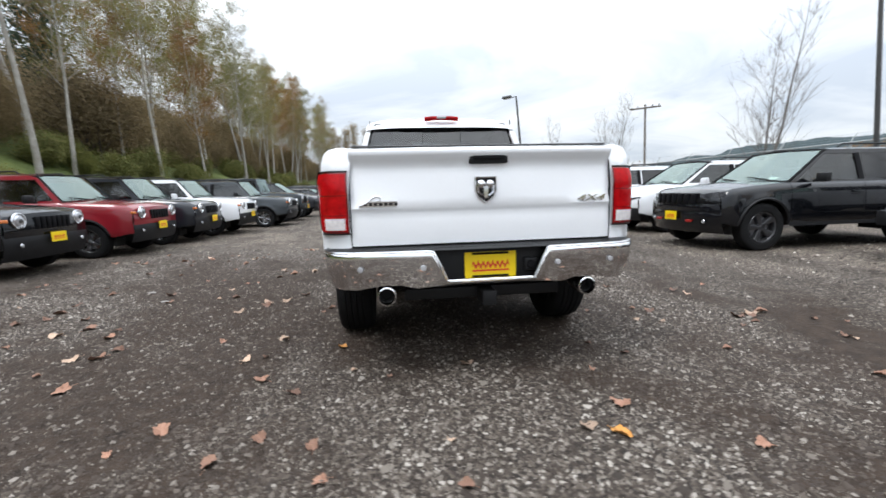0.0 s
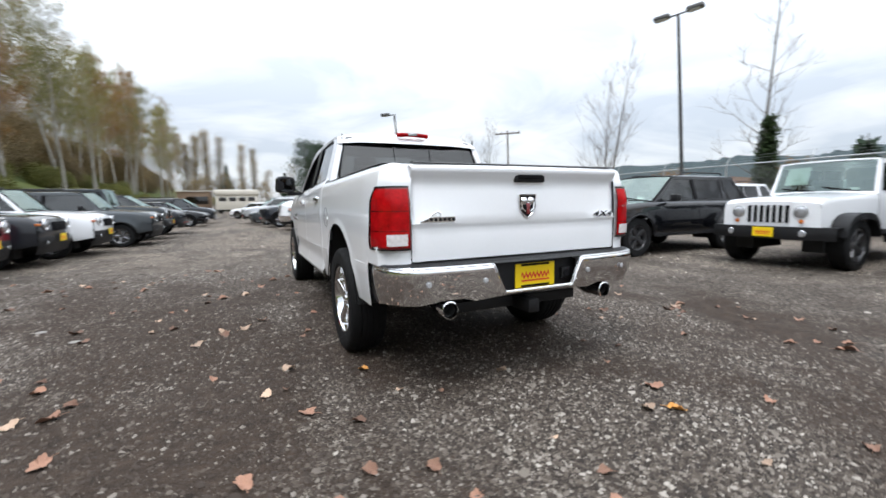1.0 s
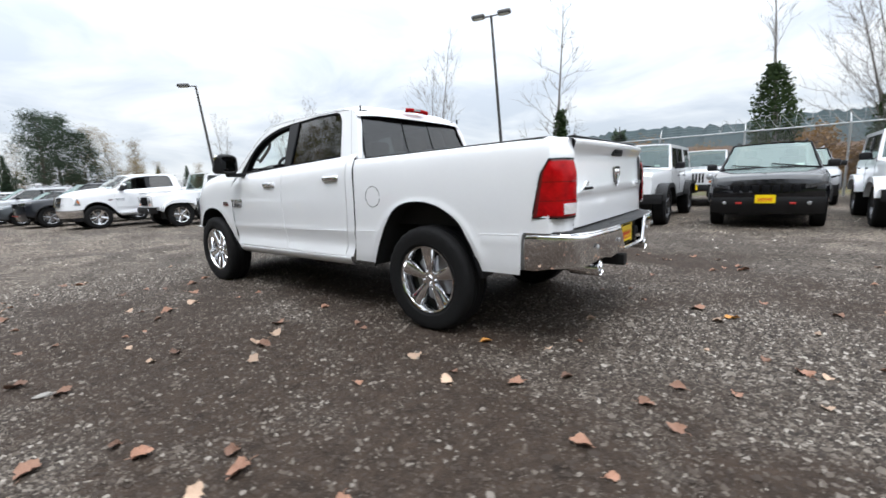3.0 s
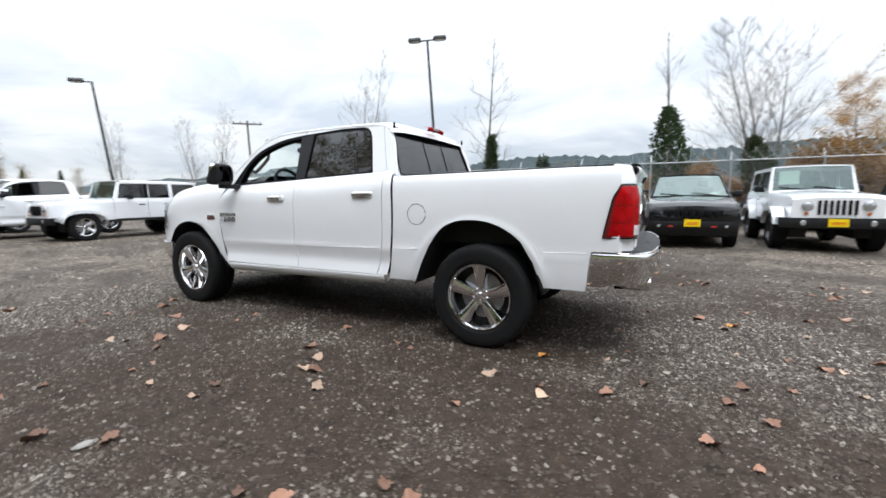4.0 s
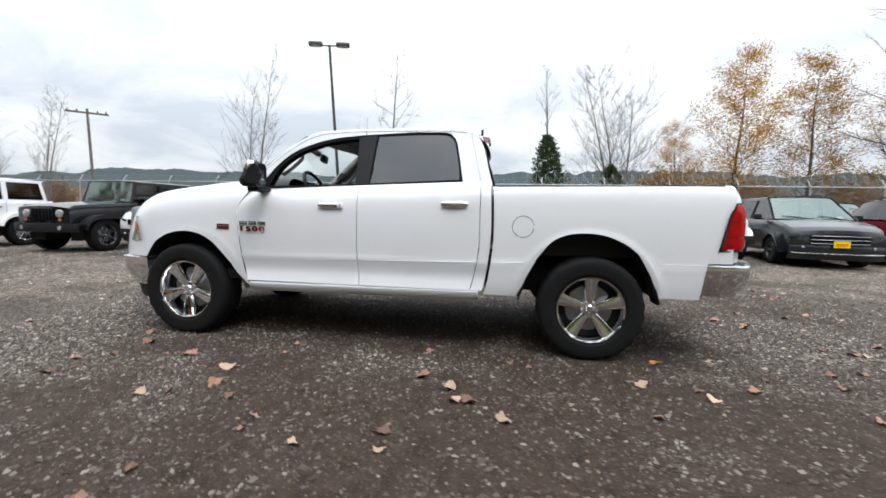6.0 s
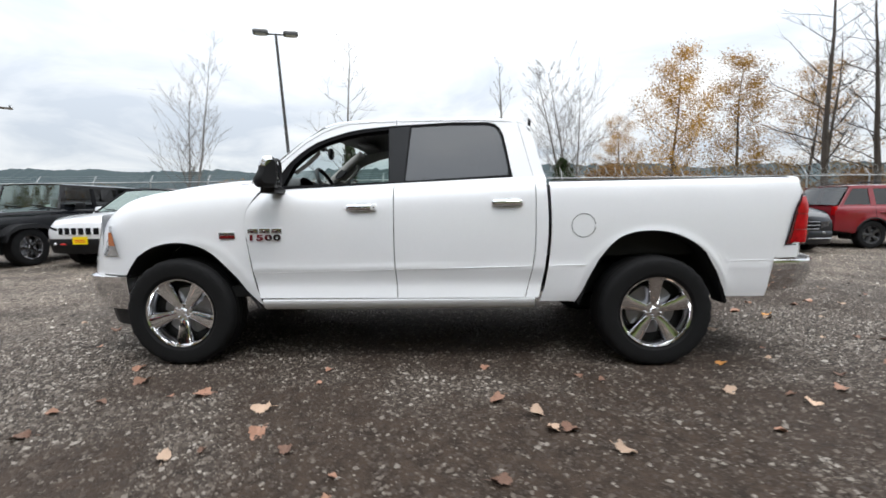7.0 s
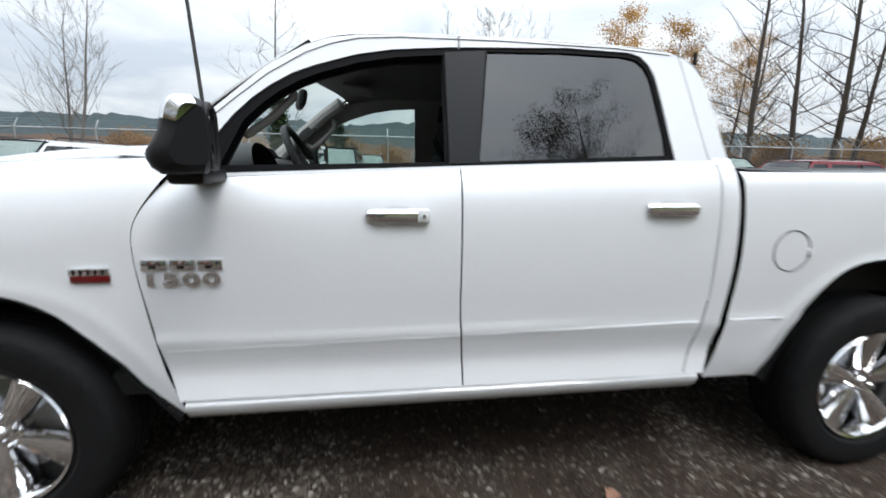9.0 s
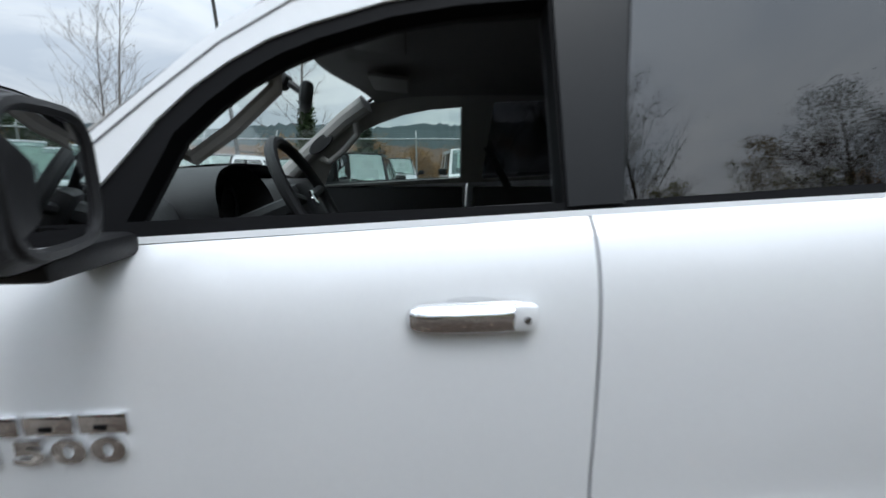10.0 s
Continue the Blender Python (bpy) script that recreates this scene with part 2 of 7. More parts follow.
FALLEN = surface("fallen_leaf", (0.27, 0.145, 0.095), 0.7, scale=30, vary=0.45, bump=0.4, bump_scale=90, per_object=0.5)
FALLEN2 = surface("fallen_leaf_pale", (0.44, 0.31, 0.22), 0.7, scale=30, vary=0.3, bump=0.3, bump_scale=90, per_object=0.3)
FALLEN3 = surface("fallen_leaf_orange", (0.55, 0.25, 0.05), 0.65, scale=30, vary=0.2, bump=0.3, bump_scale=90, per_object=0.15)


# ---- geometry helpers ----
class Geo:
    """Collects vertices and faces of one mesh."""

    def __init__(self):
        self.v, self.f, self.k = [], [], []

    def add(self, verts, faces, slot=0):
        n = len(self.v)
        self.v.extend(tuple(p) for p in verts)
        self.f.extend(tuple(i + n for i in f) for f in faces)
        self.k.extend([slot] * len(faces))
        return self

    def grid(self, fn, us, vs, slot=0, flip=False):
        nv = len(vs)
        verts = [fn(u, v) for u in us for v in vs]
        faces = []
        for i in range(len(us) - 1):
            for j in range(nv - 1):
                q = (i * nv + j, (i + 1) * nv + j, (i + 1) * nv + j + 1, i * nv + j + 1)
                faces.append(q[::-1] if flip else q)
        return self.add(verts, faces, slot)

    def box(self, c, s, bevel=0.0, turn=None, slot=0):
        bm = bmesh.new()
        bmesh.ops.create_cube(bm, size=1.0)
        bmesh.ops.scale(bm, vec=s, verts=bm.verts)
        if bevel:
            bmesh.ops.bevel(bm, geom=bm.edges[:], offset=bevel, segments=2, affect="EDGES", profile=0.5)
        m = Matrix.Translation(c) @ (turn.to_4x4() if turn else Matrix())
        bm.verts.index_update()
        self.add([m @ v.co for v in bm.verts], [[v.index for v in f.verts] for f in bm.faces], slot)
        bm.free()
        return self

    def lathe(self, prof, n=48, m=None, slot=0, close=False):
        """prof: (radius, height) along local x, turned round it."""
        m = m or Matrix()
        pts = [m @ Vector((h, r * math.cos(2 * math.pi * i / n), r * math.sin(2 * math.pi * i / n))) for i in range(n) for r, h in prof]
        k = len(prof)
        faces = []
        for i in range(n):
            for j in range(k - 1):
                a, b = i * k + j, ((i + 1) % n) * k + j
                faces.append((a, b, b + 1, a + 1))
        return self.add(pts, faces, slot)

    def tube(self, pts, radii, n=8, slot=0, cap=True):
        pts = [Vector(p) for p in pts]
        if not isinstance(radii, (list, tuple)):
            radii = [radii] * len(pts)
        rings, side = [], None
        for i, p in enumerate(pts):
            d = (pts[min(i + 1, len(pts) - 1)] - pts[max(i - 1, 0)]).normalized()
            if side is None:
                side = d.orthogonal().normalized()
            side = (side - d * side.dot(d)).normalized()
            up = d.cross(side)
            rings += [p + (side * math.cos(2 * math.pi * k / n) + up * math.sin(2 * math.pi * k / n)) * radii[i] for k in range(n)]
        faces = []
        for i in range(len(pts) - 1):
            for k in range(n):
                a, b = i * n + k, i * n + (k + 1) % n
                faces.append((a, b, b + n, a + n))
        if cap:
            faces += [tuple(range(n))[::-1], tuple(range((len(pts) - 1) * n, len(pts) * n))]
        return self.add(rings, faces, slot)

    def prism(self, outline, depth, m=None, slot=0):
        """A flat outline (list of 2D points) in local xy, given depth along local z."""
        m = m or Matrix()
        n = len(outline)
        a = [m @ Vector((x, y, 0)) for x, y in outline] + [m @ Vector((x, y, depth)) for x, y in outline]
        faces = [tuple(range(n))[::-1], tuple(range(n, 2 * n))] + [(i, (i + 1) % n, (i + 1) % n + n, i + n) for i in range(n)]
        return self.add(a, faces, slot)

    def frame_plate(self, outer, holes, depth, m=None, slot=0):
        """An outline with holes, filled and given depth along local z."""
        m = m or Matrix()
        bm = bmesh.new()
        for ring in [outer] + holes:
            vs = [bm.verts.new((x, y, 0)) for x, y in ring]
            for i in range(len(vs)):
                bm.edges.new((vs[i], vs[(i + 1) % len(vs)]))
        bmesh.ops.triangle_fill(bm, use_beauty=True, use_dissolve=False, edges=bm.edges[:])
        out = bmesh.ops.extrude_face_region(bm, geom=bm.faces[:])
        bmesh.ops.translate(bm, vec=(0, 0, depth), verts=[g for g in out["geom"] if isinstance(g, bmesh.types.BMVert)])
        bmesh.ops.recalc_face_normals(bm, faces=bm.faces[:])
        bm.verts.index_update()
        self.add([m @ v.co for v in bm.verts], [[v.index for v in f.verts] for f in bm.faces], slot)
        bm.free()
        return self

    def ob(self, name, mats, parent=None, label="", smooth=35, shadow=True):
        me = bpy.data.meshes.new(name)
        me.from_pydata(self.v, [], self.f)
        mats = mats if isinstance(mats, (list, tuple)) else [mats]
        for m in mats:
            me.materials.append(m)
        if len(mats) > 1:
            me.polygons.foreach_set("material_index", self.k)
        if smooth:
            me.shade_smooth()
            me.set_sharp_from_angle(angle=radians(smooth))
        me.update()
        ob = new(name, me)
        if parent:
            ob.parent = parent
        if label:
            ob["label"] = label
        if not shadow:
            ob.visible_shadow = False
        return ob


def empty(name, label, category, group="", kind=""):
    ob = new(name)
    ob.empty_display_size = 0.2
    return tagged(ob, label, category, group, kind)


def curve_at(table, x):
    """Smooth interpolation in a table of (x, value)."""
    xs = [p[0] for p in table]
    if x <= xs[0]:
        return table[0][1]
    if x >= xs[-1]:
        return table[-1][1]
    i = max(k for k in range(len(xs)) if xs[k] <= x)
    i = min(i, len(xs) - 2)
    t = (x - xs[i]) / (xs[i + 1] - xs[i])
    y0, y1 = table[i][1], table[i + 1][1]
    d = lambda k: 0 if k <= 0 or k >= len(xs) - 1 else (table[k + 1][1] - table[k - 1][1]) / (xs[k + 1] - xs[k - 1])
    h = xs[i + 1] - xs[i]
    m0 = d(i) if i > 0 else (y1 - y0) / h
    m1 = d(i + 1) if i + 1 < len(xs) - 1 else (y1 - y0) / h
    return (2 * t**3 - 3 * t**2 + 1) * y0 + (t**3 - 2 * t**2 + t) * h * m0 + (-2 * t**3 + 3 * t**2) * y1 + (t**3 - t**2) * h * m1


def spread(a, b, n):
    return [a + (b - a) * i / (n - 1) for i in range(n)]


def smoothstep(a, b, x):
    t = max(0.0, min(1.0, (x - a) / (b - a)))
    return t * t * (3 - 2 * t)


# ---- ground: one sheet, gravel yard, wooded bank on one side, fields beyond the fence on the other ----
def ground_height(x, y):
    h = 0.0
    # bank under the woods
    d = -12.5 - x + 0.02 * y
    if d > 0:
        h += 2.3 * smoothstep(0, 5.5, d) + 0.36 * max(0, min(d, 24) - 3.5) + 0.5 * noise.noise((x * 0.12, y * 0.12, 3.0)) * smoothstep(0, 8, d)
    # fields fall away behind the fence, then rise to far hills
    e = x - 20
    if e > 0:
        h -= 2.0 * smoothstep(0, 40, e)
    near = smoothstep(40, 10, math.hypot(x, y))
    h += near * 0.012 * noise.noise((x * 0.6, y * 0.6, 1.0)) * smoothstep(0.9, 2.0, abs(x) + 0.2)
    return h


def gravel_cover(x, y):
    """How much clean gravel lies on the mud, 0 to 1: drifts and worn lanes. Above 1: painted far brightening."""
    wx, wy = x + 0.35 * noise.noise((x * 0.8, y * 0.8, 11.0)), y + 0.35 * noise.noise((x * 0.8, y * 0.8, 17.0))
    c = 0.37 + 0.60 * noise.noise((wx * 0.42, wy * 0.30, 2.0)) + 0.85 * noise.noise((wx * 1.25, wy * 0.95, 7.0)) + 0.55 * noise.noise((wx * 3.3, wy * 2.9, 5.0)) + 0.25 * noise.noise((wx * 8.0, wy * 7.0, 3.0))
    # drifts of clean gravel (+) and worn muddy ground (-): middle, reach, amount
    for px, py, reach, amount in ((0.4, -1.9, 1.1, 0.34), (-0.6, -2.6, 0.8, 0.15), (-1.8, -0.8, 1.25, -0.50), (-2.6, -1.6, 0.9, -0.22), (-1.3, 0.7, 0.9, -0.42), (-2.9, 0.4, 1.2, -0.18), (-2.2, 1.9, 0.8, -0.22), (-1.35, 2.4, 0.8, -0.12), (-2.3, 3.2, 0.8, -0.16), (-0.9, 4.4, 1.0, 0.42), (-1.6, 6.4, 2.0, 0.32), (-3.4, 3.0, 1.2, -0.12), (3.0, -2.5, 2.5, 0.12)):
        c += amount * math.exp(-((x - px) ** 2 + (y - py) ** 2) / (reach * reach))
    # further out the yard is coloured paler, for its brightening at grazing view
    far_lift = 0.75 * smoothstep(3.4, 8.0, math.hypot(x + 1.2, y - 0.5))
    return max(0.0, min(1.0, c + 0.4 * far_lift)) + far_lift


def axis(lo, hi, fine_lo, fine_hi, step):
    out = [fine_lo + step * i for i in range(int((fine_hi - fine_lo) / step) + 1)]
    d, p = step, fine_hi
    while p < hi:
        d *= 1.22
        p += d
        out.append(p)
    d, p = step, fine_lo
    while p > lo:
        d *= 1.22
        p -= d
        out.insert(0, p)
    return out


def gravel_material():
    m = bpy.data.materials.new("gravel")
    m.use_nodes = True
    nt = m.node_tree
    p = nt.nodes["Principled BSDF"]
    p.inputs["Specular IOR Level"].default_value = 0.22
    co = nt.nodes.new("ShaderNodeTexCoord")
    vec = co.outputs["Object"]
    patch = node(nt, "ShaderNodeTexNoise", Scale=0.42, Detail=5.0, Roughness=0.62, Distortion=0.4)
    stone = node(nt, "ShaderNodeTexVoronoi", Scale=60.0, Randomness=1.0)
    stone2 = node(nt, "ShaderNodeTexVoronoi", Scale=130.0, Randomness=1.0)
    dirt = node(nt, "ShaderNodeTexNoise", Scale=9.0, Detail=6.0, Roughness=0.7)
    grit = node(nt, "ShaderNodeTexNoise", Scale=160.0, Detail=2.0)
    for n in (patch, stone, stone2, dirt, grit):
        nt.links.new(vec, n.inputs["Vector"])
    def ramp(src, stops):
        r = nt.nodes.new("ShaderNodeValToRGB")
        while len(r.color_ramp.elements) < len(stops):
            r.color_ramp.elements.new(0.5)
        for e, (pos, c) in zip(r.color_ramp.elements, stops):
            e.position, e.color = pos, (*c, 1)
        nt.links.new(src, r.inputs[0])
        return r.outputs[0]
    def mixc(a, b, fac, mode="MIX"):
        n = nt.nodes.new("ShaderNodeMix"); n.data_type = "RGBA"; n.blend_type = mode
        nt.links.new(a, n.inputs["A"]); nt.links.new(b, n.inputs["B"])
        if isinstance(fac, float):
            n.inputs["Factor"].default_value = fac
        else:
            nt.links.new(fac, n.inputs["Factor"])
        return n.outputs["Result"]
    # stone tone from each cell's random colour
    sep = nt.nodes.new("ShaderNodeSeparateColor"); nt.links.new(stone.outputs["Color"], sep.inputs[0])
    sep2 = nt.nodes.new("ShaderNodeSeparateColor"); nt.links.new(stone2.outputs["Color"], sep2.inputs[0])
    grey = ramp(sep.outputs[0], [(0.0, (0.0125, 0.0093, 0.007)), (0.4, (0.044, 0.034, 0.0265)), (0.76, (0.110, 0.090, 0.073)), (1.0, (0.27, 0.238, 0.20))])
    grey2 = ramp(sep2.outputs[0], [(0.0, (0.009, 0.007, 0.0055)), (0.6, (0.034, 0.027, 0.0215)), (1.0, (0.115, 0.099, 0.083))])
    mud = ramp(dirt.outputs["Fac"], [(0.3, (0.0130, 0.0086, 0.0058)), (0.7, (0.053, 0.0362, 0.0255))])
    stones = mixc(grey, grey2, 0.35)
    near = nt.nodes.new("ShaderNodeAttribute"); near.attribute_name = "gravel_cover"
    cover = ramp(near.outputs["Fac"], [(0.08, (0.10, 0.10, 0.10)), (0.80, (0.74, 0.74, 0.74))])
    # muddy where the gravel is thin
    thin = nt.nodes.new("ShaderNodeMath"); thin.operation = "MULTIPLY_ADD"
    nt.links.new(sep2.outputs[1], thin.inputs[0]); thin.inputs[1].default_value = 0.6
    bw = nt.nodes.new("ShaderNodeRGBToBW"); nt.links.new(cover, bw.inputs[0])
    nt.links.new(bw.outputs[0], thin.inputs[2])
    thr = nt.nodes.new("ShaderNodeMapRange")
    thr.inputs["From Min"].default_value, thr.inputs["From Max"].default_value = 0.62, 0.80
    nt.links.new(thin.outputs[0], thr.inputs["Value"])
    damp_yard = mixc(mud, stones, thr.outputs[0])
    # far ground up to 2.1 times lighter: grazing-angle brightening put into the colour
    far_lift = nt.nodes.new("ShaderNodeMapRange")
    far_lift.inputs["From Min"].default_value, far_lift.inputs["From Max"].default_value = 1.0, 1.75
    far_lift.inputs["To Min"].default_value, far_lift.inputs["To Max"].default_value = 1.0, 2.1
    nt.links.new(near.outputs["Fac"], far_lift.inputs["Value"])
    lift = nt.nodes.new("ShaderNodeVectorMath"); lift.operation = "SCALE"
    nt.links.new(damp_yard, lift.inputs[0]); nt.links.new(far_lift.outputs[0], lift.inputs["Scale"])
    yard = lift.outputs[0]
    # beyond the yard: grass on the bank, fields
    xyz = nt.nodes.new("ShaderNodeSeparateXYZ"); nt.links.new(vec, xyz.inputs[0])
    wob = nt.nodes.new("ShaderNodeMath"); wob.operation = "MULTIPLY_ADD"
    nt.links.new(dirt.outputs["Fac"], wob.inputs[0]); wob.inputs[1].default_value = -2.5
    nt.links.new(xyz.outputs["X"], wob.inputs[2])
    bank = nt.nodes.new("ShaderNodeMapRange")
    bank.inputs["From Min"].default_value, bank.inputs["From Max"].default_value = -13.0, -15.5
    nt.links.new(wob.outputs[0], bank.inputs["Value"])
    field = nt.nodes.new("ShaderNodeMapRange")
    field.inputs["From Min"].default_value, field.inputs["From Max"].default_value = 17.0, 19.0
    nt.links.new(wob.outputs[0], field.inputs["Value"])
    grassn = node(nt, "ShaderNodeTexNoise", Scale=0.5, Detail=8.0, Roughness=0.7)
    nt.links.new(vec, grassn.inputs["Vector"])
    grass = ramp(grassn.outputs["Fac"], [(0.3, (0.040, 0.052, 0.014)), (0.55, (0.10, 0.125, 0.035)), (0.75, (0.15, 0.125, 0.05))])
    meadow = ramp(grassn.outputs["Fac"], [(0.3, (0.06, 0.075, 0.025)), (0.6, (0.13, 0.11, 0.05)), (0.8, (0.16, 0.085, 0.045))])
    col = mixc(yard, grass, bank.outputs[0])
    col = mixc(col, meadow, field.outputs[0])
    nt.links.new(col, p.inputs["Base Color"])
    # damp sheen in patches
    rr = nt.nodes.new("ShaderNodeMapRange")
    rr.inputs["From Min"].default_value, rr.inputs["From Max"].default_value = 0.3, 0.7
    rr.inputs["To Min"].default_value, rr.inputs["To Max"].default_value = 0.72, 0.95
    nt.links.new(patch.outputs["Fac"], rr.inputs["Value"])
    nt.links.new(rr.outputs[0], p.inputs["Roughness"])
    # relief
    inv = nt.nodes.new("ShaderNodeMath"); inv.operation = "MULTIPLY_ADD"
    nt.links.new(stone.outputs["Distance"], inv.inputs[0]); inv.inputs[1].default_value = -1.2
    nt.links.new(grit.outputs["Fac"], inv.inputs[2])
    b = nt.nodes.new("ShaderNodeBump")
    b.inputs["Strength"].default_value, b.inputs["Distance"].default_value = 0.6, 0.012
    nt.links.new(inv.outputs[0], b.inputs["Height"])
    nt.links.new(b.outputs[0], p.inputs["Normal"])
    return m


GRAVEL = gravel_material()
xs, ys = axis(-260, 2600, -8.0, 7.0, 0.1), axis(-1500, 1500, -7.0, 10.0, 0.1)
g = Geo()
g.grid(lambda x, y: (x, y, ground_height(x, y)), xs, ys)
GROUND = g.ob("ground", GRAVEL, smooth=60)
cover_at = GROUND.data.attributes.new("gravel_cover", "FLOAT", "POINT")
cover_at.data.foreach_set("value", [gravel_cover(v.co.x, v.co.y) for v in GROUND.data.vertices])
tagged(GROUND, "damp grey-brown gravel yard with muddy patches", "ground", kind="structure")


# ---- wheels ----
def make_wheel(parent, at, turn, radius=0.415, width=0.275, rim=0.262, spokes=5, face=None, fine=True, twin=False, wide=1.0, name="wheel", phase=90):
    """wheel (barrel) > tyre, rim_face, brake_disc. Local +x is the outer face."""
    face = face or CHROME
    n = 72 if fine else 36
    k = radius / 0.415
    hw = width / 2
    g = Geo()
    g.lathe([(rim, hw * 0.74), (rim * 1.02, hw * 0.84), (rim, hw * 0.90), (rim * 0.955, hw * 0.86), (rim * 0.92, hw * 0.72), (rim * 0.90, hw * 0.1), (rim * 0.88, -hw * 0.6), (rim * 0.98, -hw * 0.8)], n if fine else 28)
    wheel = g.ob(name, face, parent)
    wheel.matrix_basis = Matrix.Translation(at) @ pose(0, 0, 0, 0, 0, turn)
    t = Geo()
    prof = [(rim * 0.99, hw * 0.76), (rim * 1.10, hw * 0.95), (radius * 0.84, hw), (radius * 0.925, hw * 0.965), (radius * 0.97, hw * 0.88), (radius * 0.993, hw * 0.76)]
    if fine:
        for c in (0.45, 0.15, -0.15, -0.45):
            prof += [(radius, hw * (c + 0.05)), (radius - 0.009, hw * (c + 0.035)), (radius - 0.009, hw * (c - 0.035)), (radius, hw * (c - 0.05))]
    prof += [(radius * 0.993, -hw * 0.76), (radius * 0.97, -hw * 0.88), (radius * 0.925, -hw * 0.965), (radius * 0.84, -hw), (rim, -hw * 0.8)]
    pts, faces, kk = [], [], len(prof)
    for i in range(n):
        a = 2 * math.pi * i / n
        for r, h in prof:
            cut = 0.007 * k if fine and i % 3 == 0 and abs(h) > hw * 0.5 and r > radius * 0.95 else 0
            pts.append(((h), (r - cut) * math.cos(a), (r - cut) * math.sin(a)))
    for i in range(n):
        for j in range(kk - 1):
            a, b = i * kk + j, ((i + 1) % n) * kk + j
            faces.append((a, b, b + 1, a + 1))
    t.add(pts, faces).ob("tyre", RUBBER, wheel, "black rubber tyre with blocky tread", smooth=28)
    s = Geo()
    for q in range(spokes):
        for off in ((-0.16, 0.16) if twin else (0.0,)):
            ang = 2 * math.pi * q / spokes + radians(phase) + off
            m = Euler((ang, 0, 0)).to_matrix()
            rows = []
            for r, w, h in ((0.16, 0.120, 0.58), (0.28, 0.140, 0.64), (0.48, 0.185, 0.67), (0.72, 0.225, 0.73), (0.88, 0.25, 0.78), (0.95, 0.31, 0.80)):
                w = w * wide * (0.5 if twin else 1.0) * rim
                h *= hw
                rows.append([m @ Vector((x, y, r * rim)) for x, y in ((h - 0.075 * k, -w * 1.05), (h - 0.030 * k, -w), (h - 0.003 * k, -w * 0.78), (h, -w * 0.66), (h + 0.0015, 0), (h, w * 0.66), (h - 0.003 * k, w * 0.78), (h - 0.030 * k, w), (h - 0.075 * k, w * 1.05))])
            s.grid(lambda u, v: rows[u][v], range(len(rows)), range(9))
    s.lathe([(0.0, hw * 0.70), (rim * 0.10, hw * 0.70), (rim * 0.13, hw * 0.62), (rim * 0.27, hw * 0.60), (rim * 0.30, hw * 0.45), (rim * 0.30, 0.0)], 30)
    if fine:
        for q in range(5):
            a = 2 * math.pi * (q + 0.5) / 5 + math.pi / 2 + radians(phase)
            s.lathe([(0.0, hw * 0.70), (0.011, hw * 0.70), (0.014, hw * 0.56)], 8, Matrix.Translation((0, math.cos(a) * rim * 0.215, math.sin(a) * rim * 0.215)))
    s.ob("rim_face", face, wheel)
    d = Geo()
    d.lathe([(rim * 0.28, hw * 0.12), (rim * 0.70, hw * 0.12), (rim * 0.72, hw * 0.02), (rim * 0.72, -0.02)], 32)
    d.ob("brake_disc", DISC, wheel, "grey steel brake disc")
    b = Geo()
    b.lathe([(0.0, -hw * 0.05), (rim * 0.90, -hw * 0.05)], 28)
    b.ob("wheel_backing", UNDER, wheel, "dark brake backing plate")
    return wheel


def plate_badge(parent, at, m3, w=0.305, h=0.152, holder=True):
    """A yellow dealer plate: no readable name, drawn as bars."""
    m = Matrix.Translation(at) @ m3.to_4x4()
    g = Geo()
    g.frame_plate([(-w / 2, -h / 2), (w / 2, -h / 2), (w / 2, h / 2), (-w / 2, h / 2)], [], 0.006, m)
    p = g.ob("dealer_plate", YELLOW, parent, "yellow dealer plate with red script")
    g = Geo()
    n = 26
    for lane, (amp, thick) in enumerate(((0.016, 0.022), (0.006, 0.010))):
        top = []
        for i in range(n):
            x = -w * 0.36 + w * 0.72 * i / (n - 1)
            y = (0.0 if lane == 0 else -h * 0.22) + amp * math.sin(i * 1.9 + lane) * (1 if lane == 0 else 0.3)
            top.append((x, y))
        g.grid(lambda u, v: m @ Vector((top[u][0], top[u][1] + (v - 0.5) * thick * (1.2 - 0.4 * (u % 2)), 0.0085)), range(n), (0, 1))
    g.ob("script_mark", REDINK, p, smooth=0)
    if holder:
        for s in (-1, 1):
            g = Geo()
            g.box(m @ Vector((0, s * (h / 2 - 0.009), 0.006)), (w * 0.72, 0.013, 0.008), 0.002, m3)
            g.ob("plate_lettering_bar", TRIM, p, smooth=30)
    return p


# ---- the white pickup: forward is +y, rear axle at y = 0, driver's side at -x ----
REAR_ARCH = [(-0.50, 0.50), (-0.47, 0.58), (-0.42, 0.71), (-0.33, 0.86), (-0.21, 0.95), (-0.08, 1.0), (0.06, 1.015), (0.20, 1.0), (0.32, 0.94), (0.43, 0.80), (0.51, 0.64), (0.57, 0.47)]
FRONT_ARCH = [(2.95, 0.45), (3.03, 0.56), (3.11, 0.67), (3.20, 0.77), (3.29, 0.86), (3.40, 0.92), (3.52, 0.945), (3.64, 0.94), (3.75, 0.91), (3.87, 0.84), (3.93, 0.76), (3.97, 0.69)]
SIDE_W = [(0.42, 0.962), (0.46, 0.982), (0.51, 0.986), (0.56, 0.976), (0.63, 0.966), (0.72, 0.980), (0.757, 0.989), (0.765, 0.984), (0.95, 0.989), (1.08, 0.988), (1.18, 0.982), (1.25, 0.970), (1.30, 0.952), (1.34, 0.928), (1.37, 0.900)]
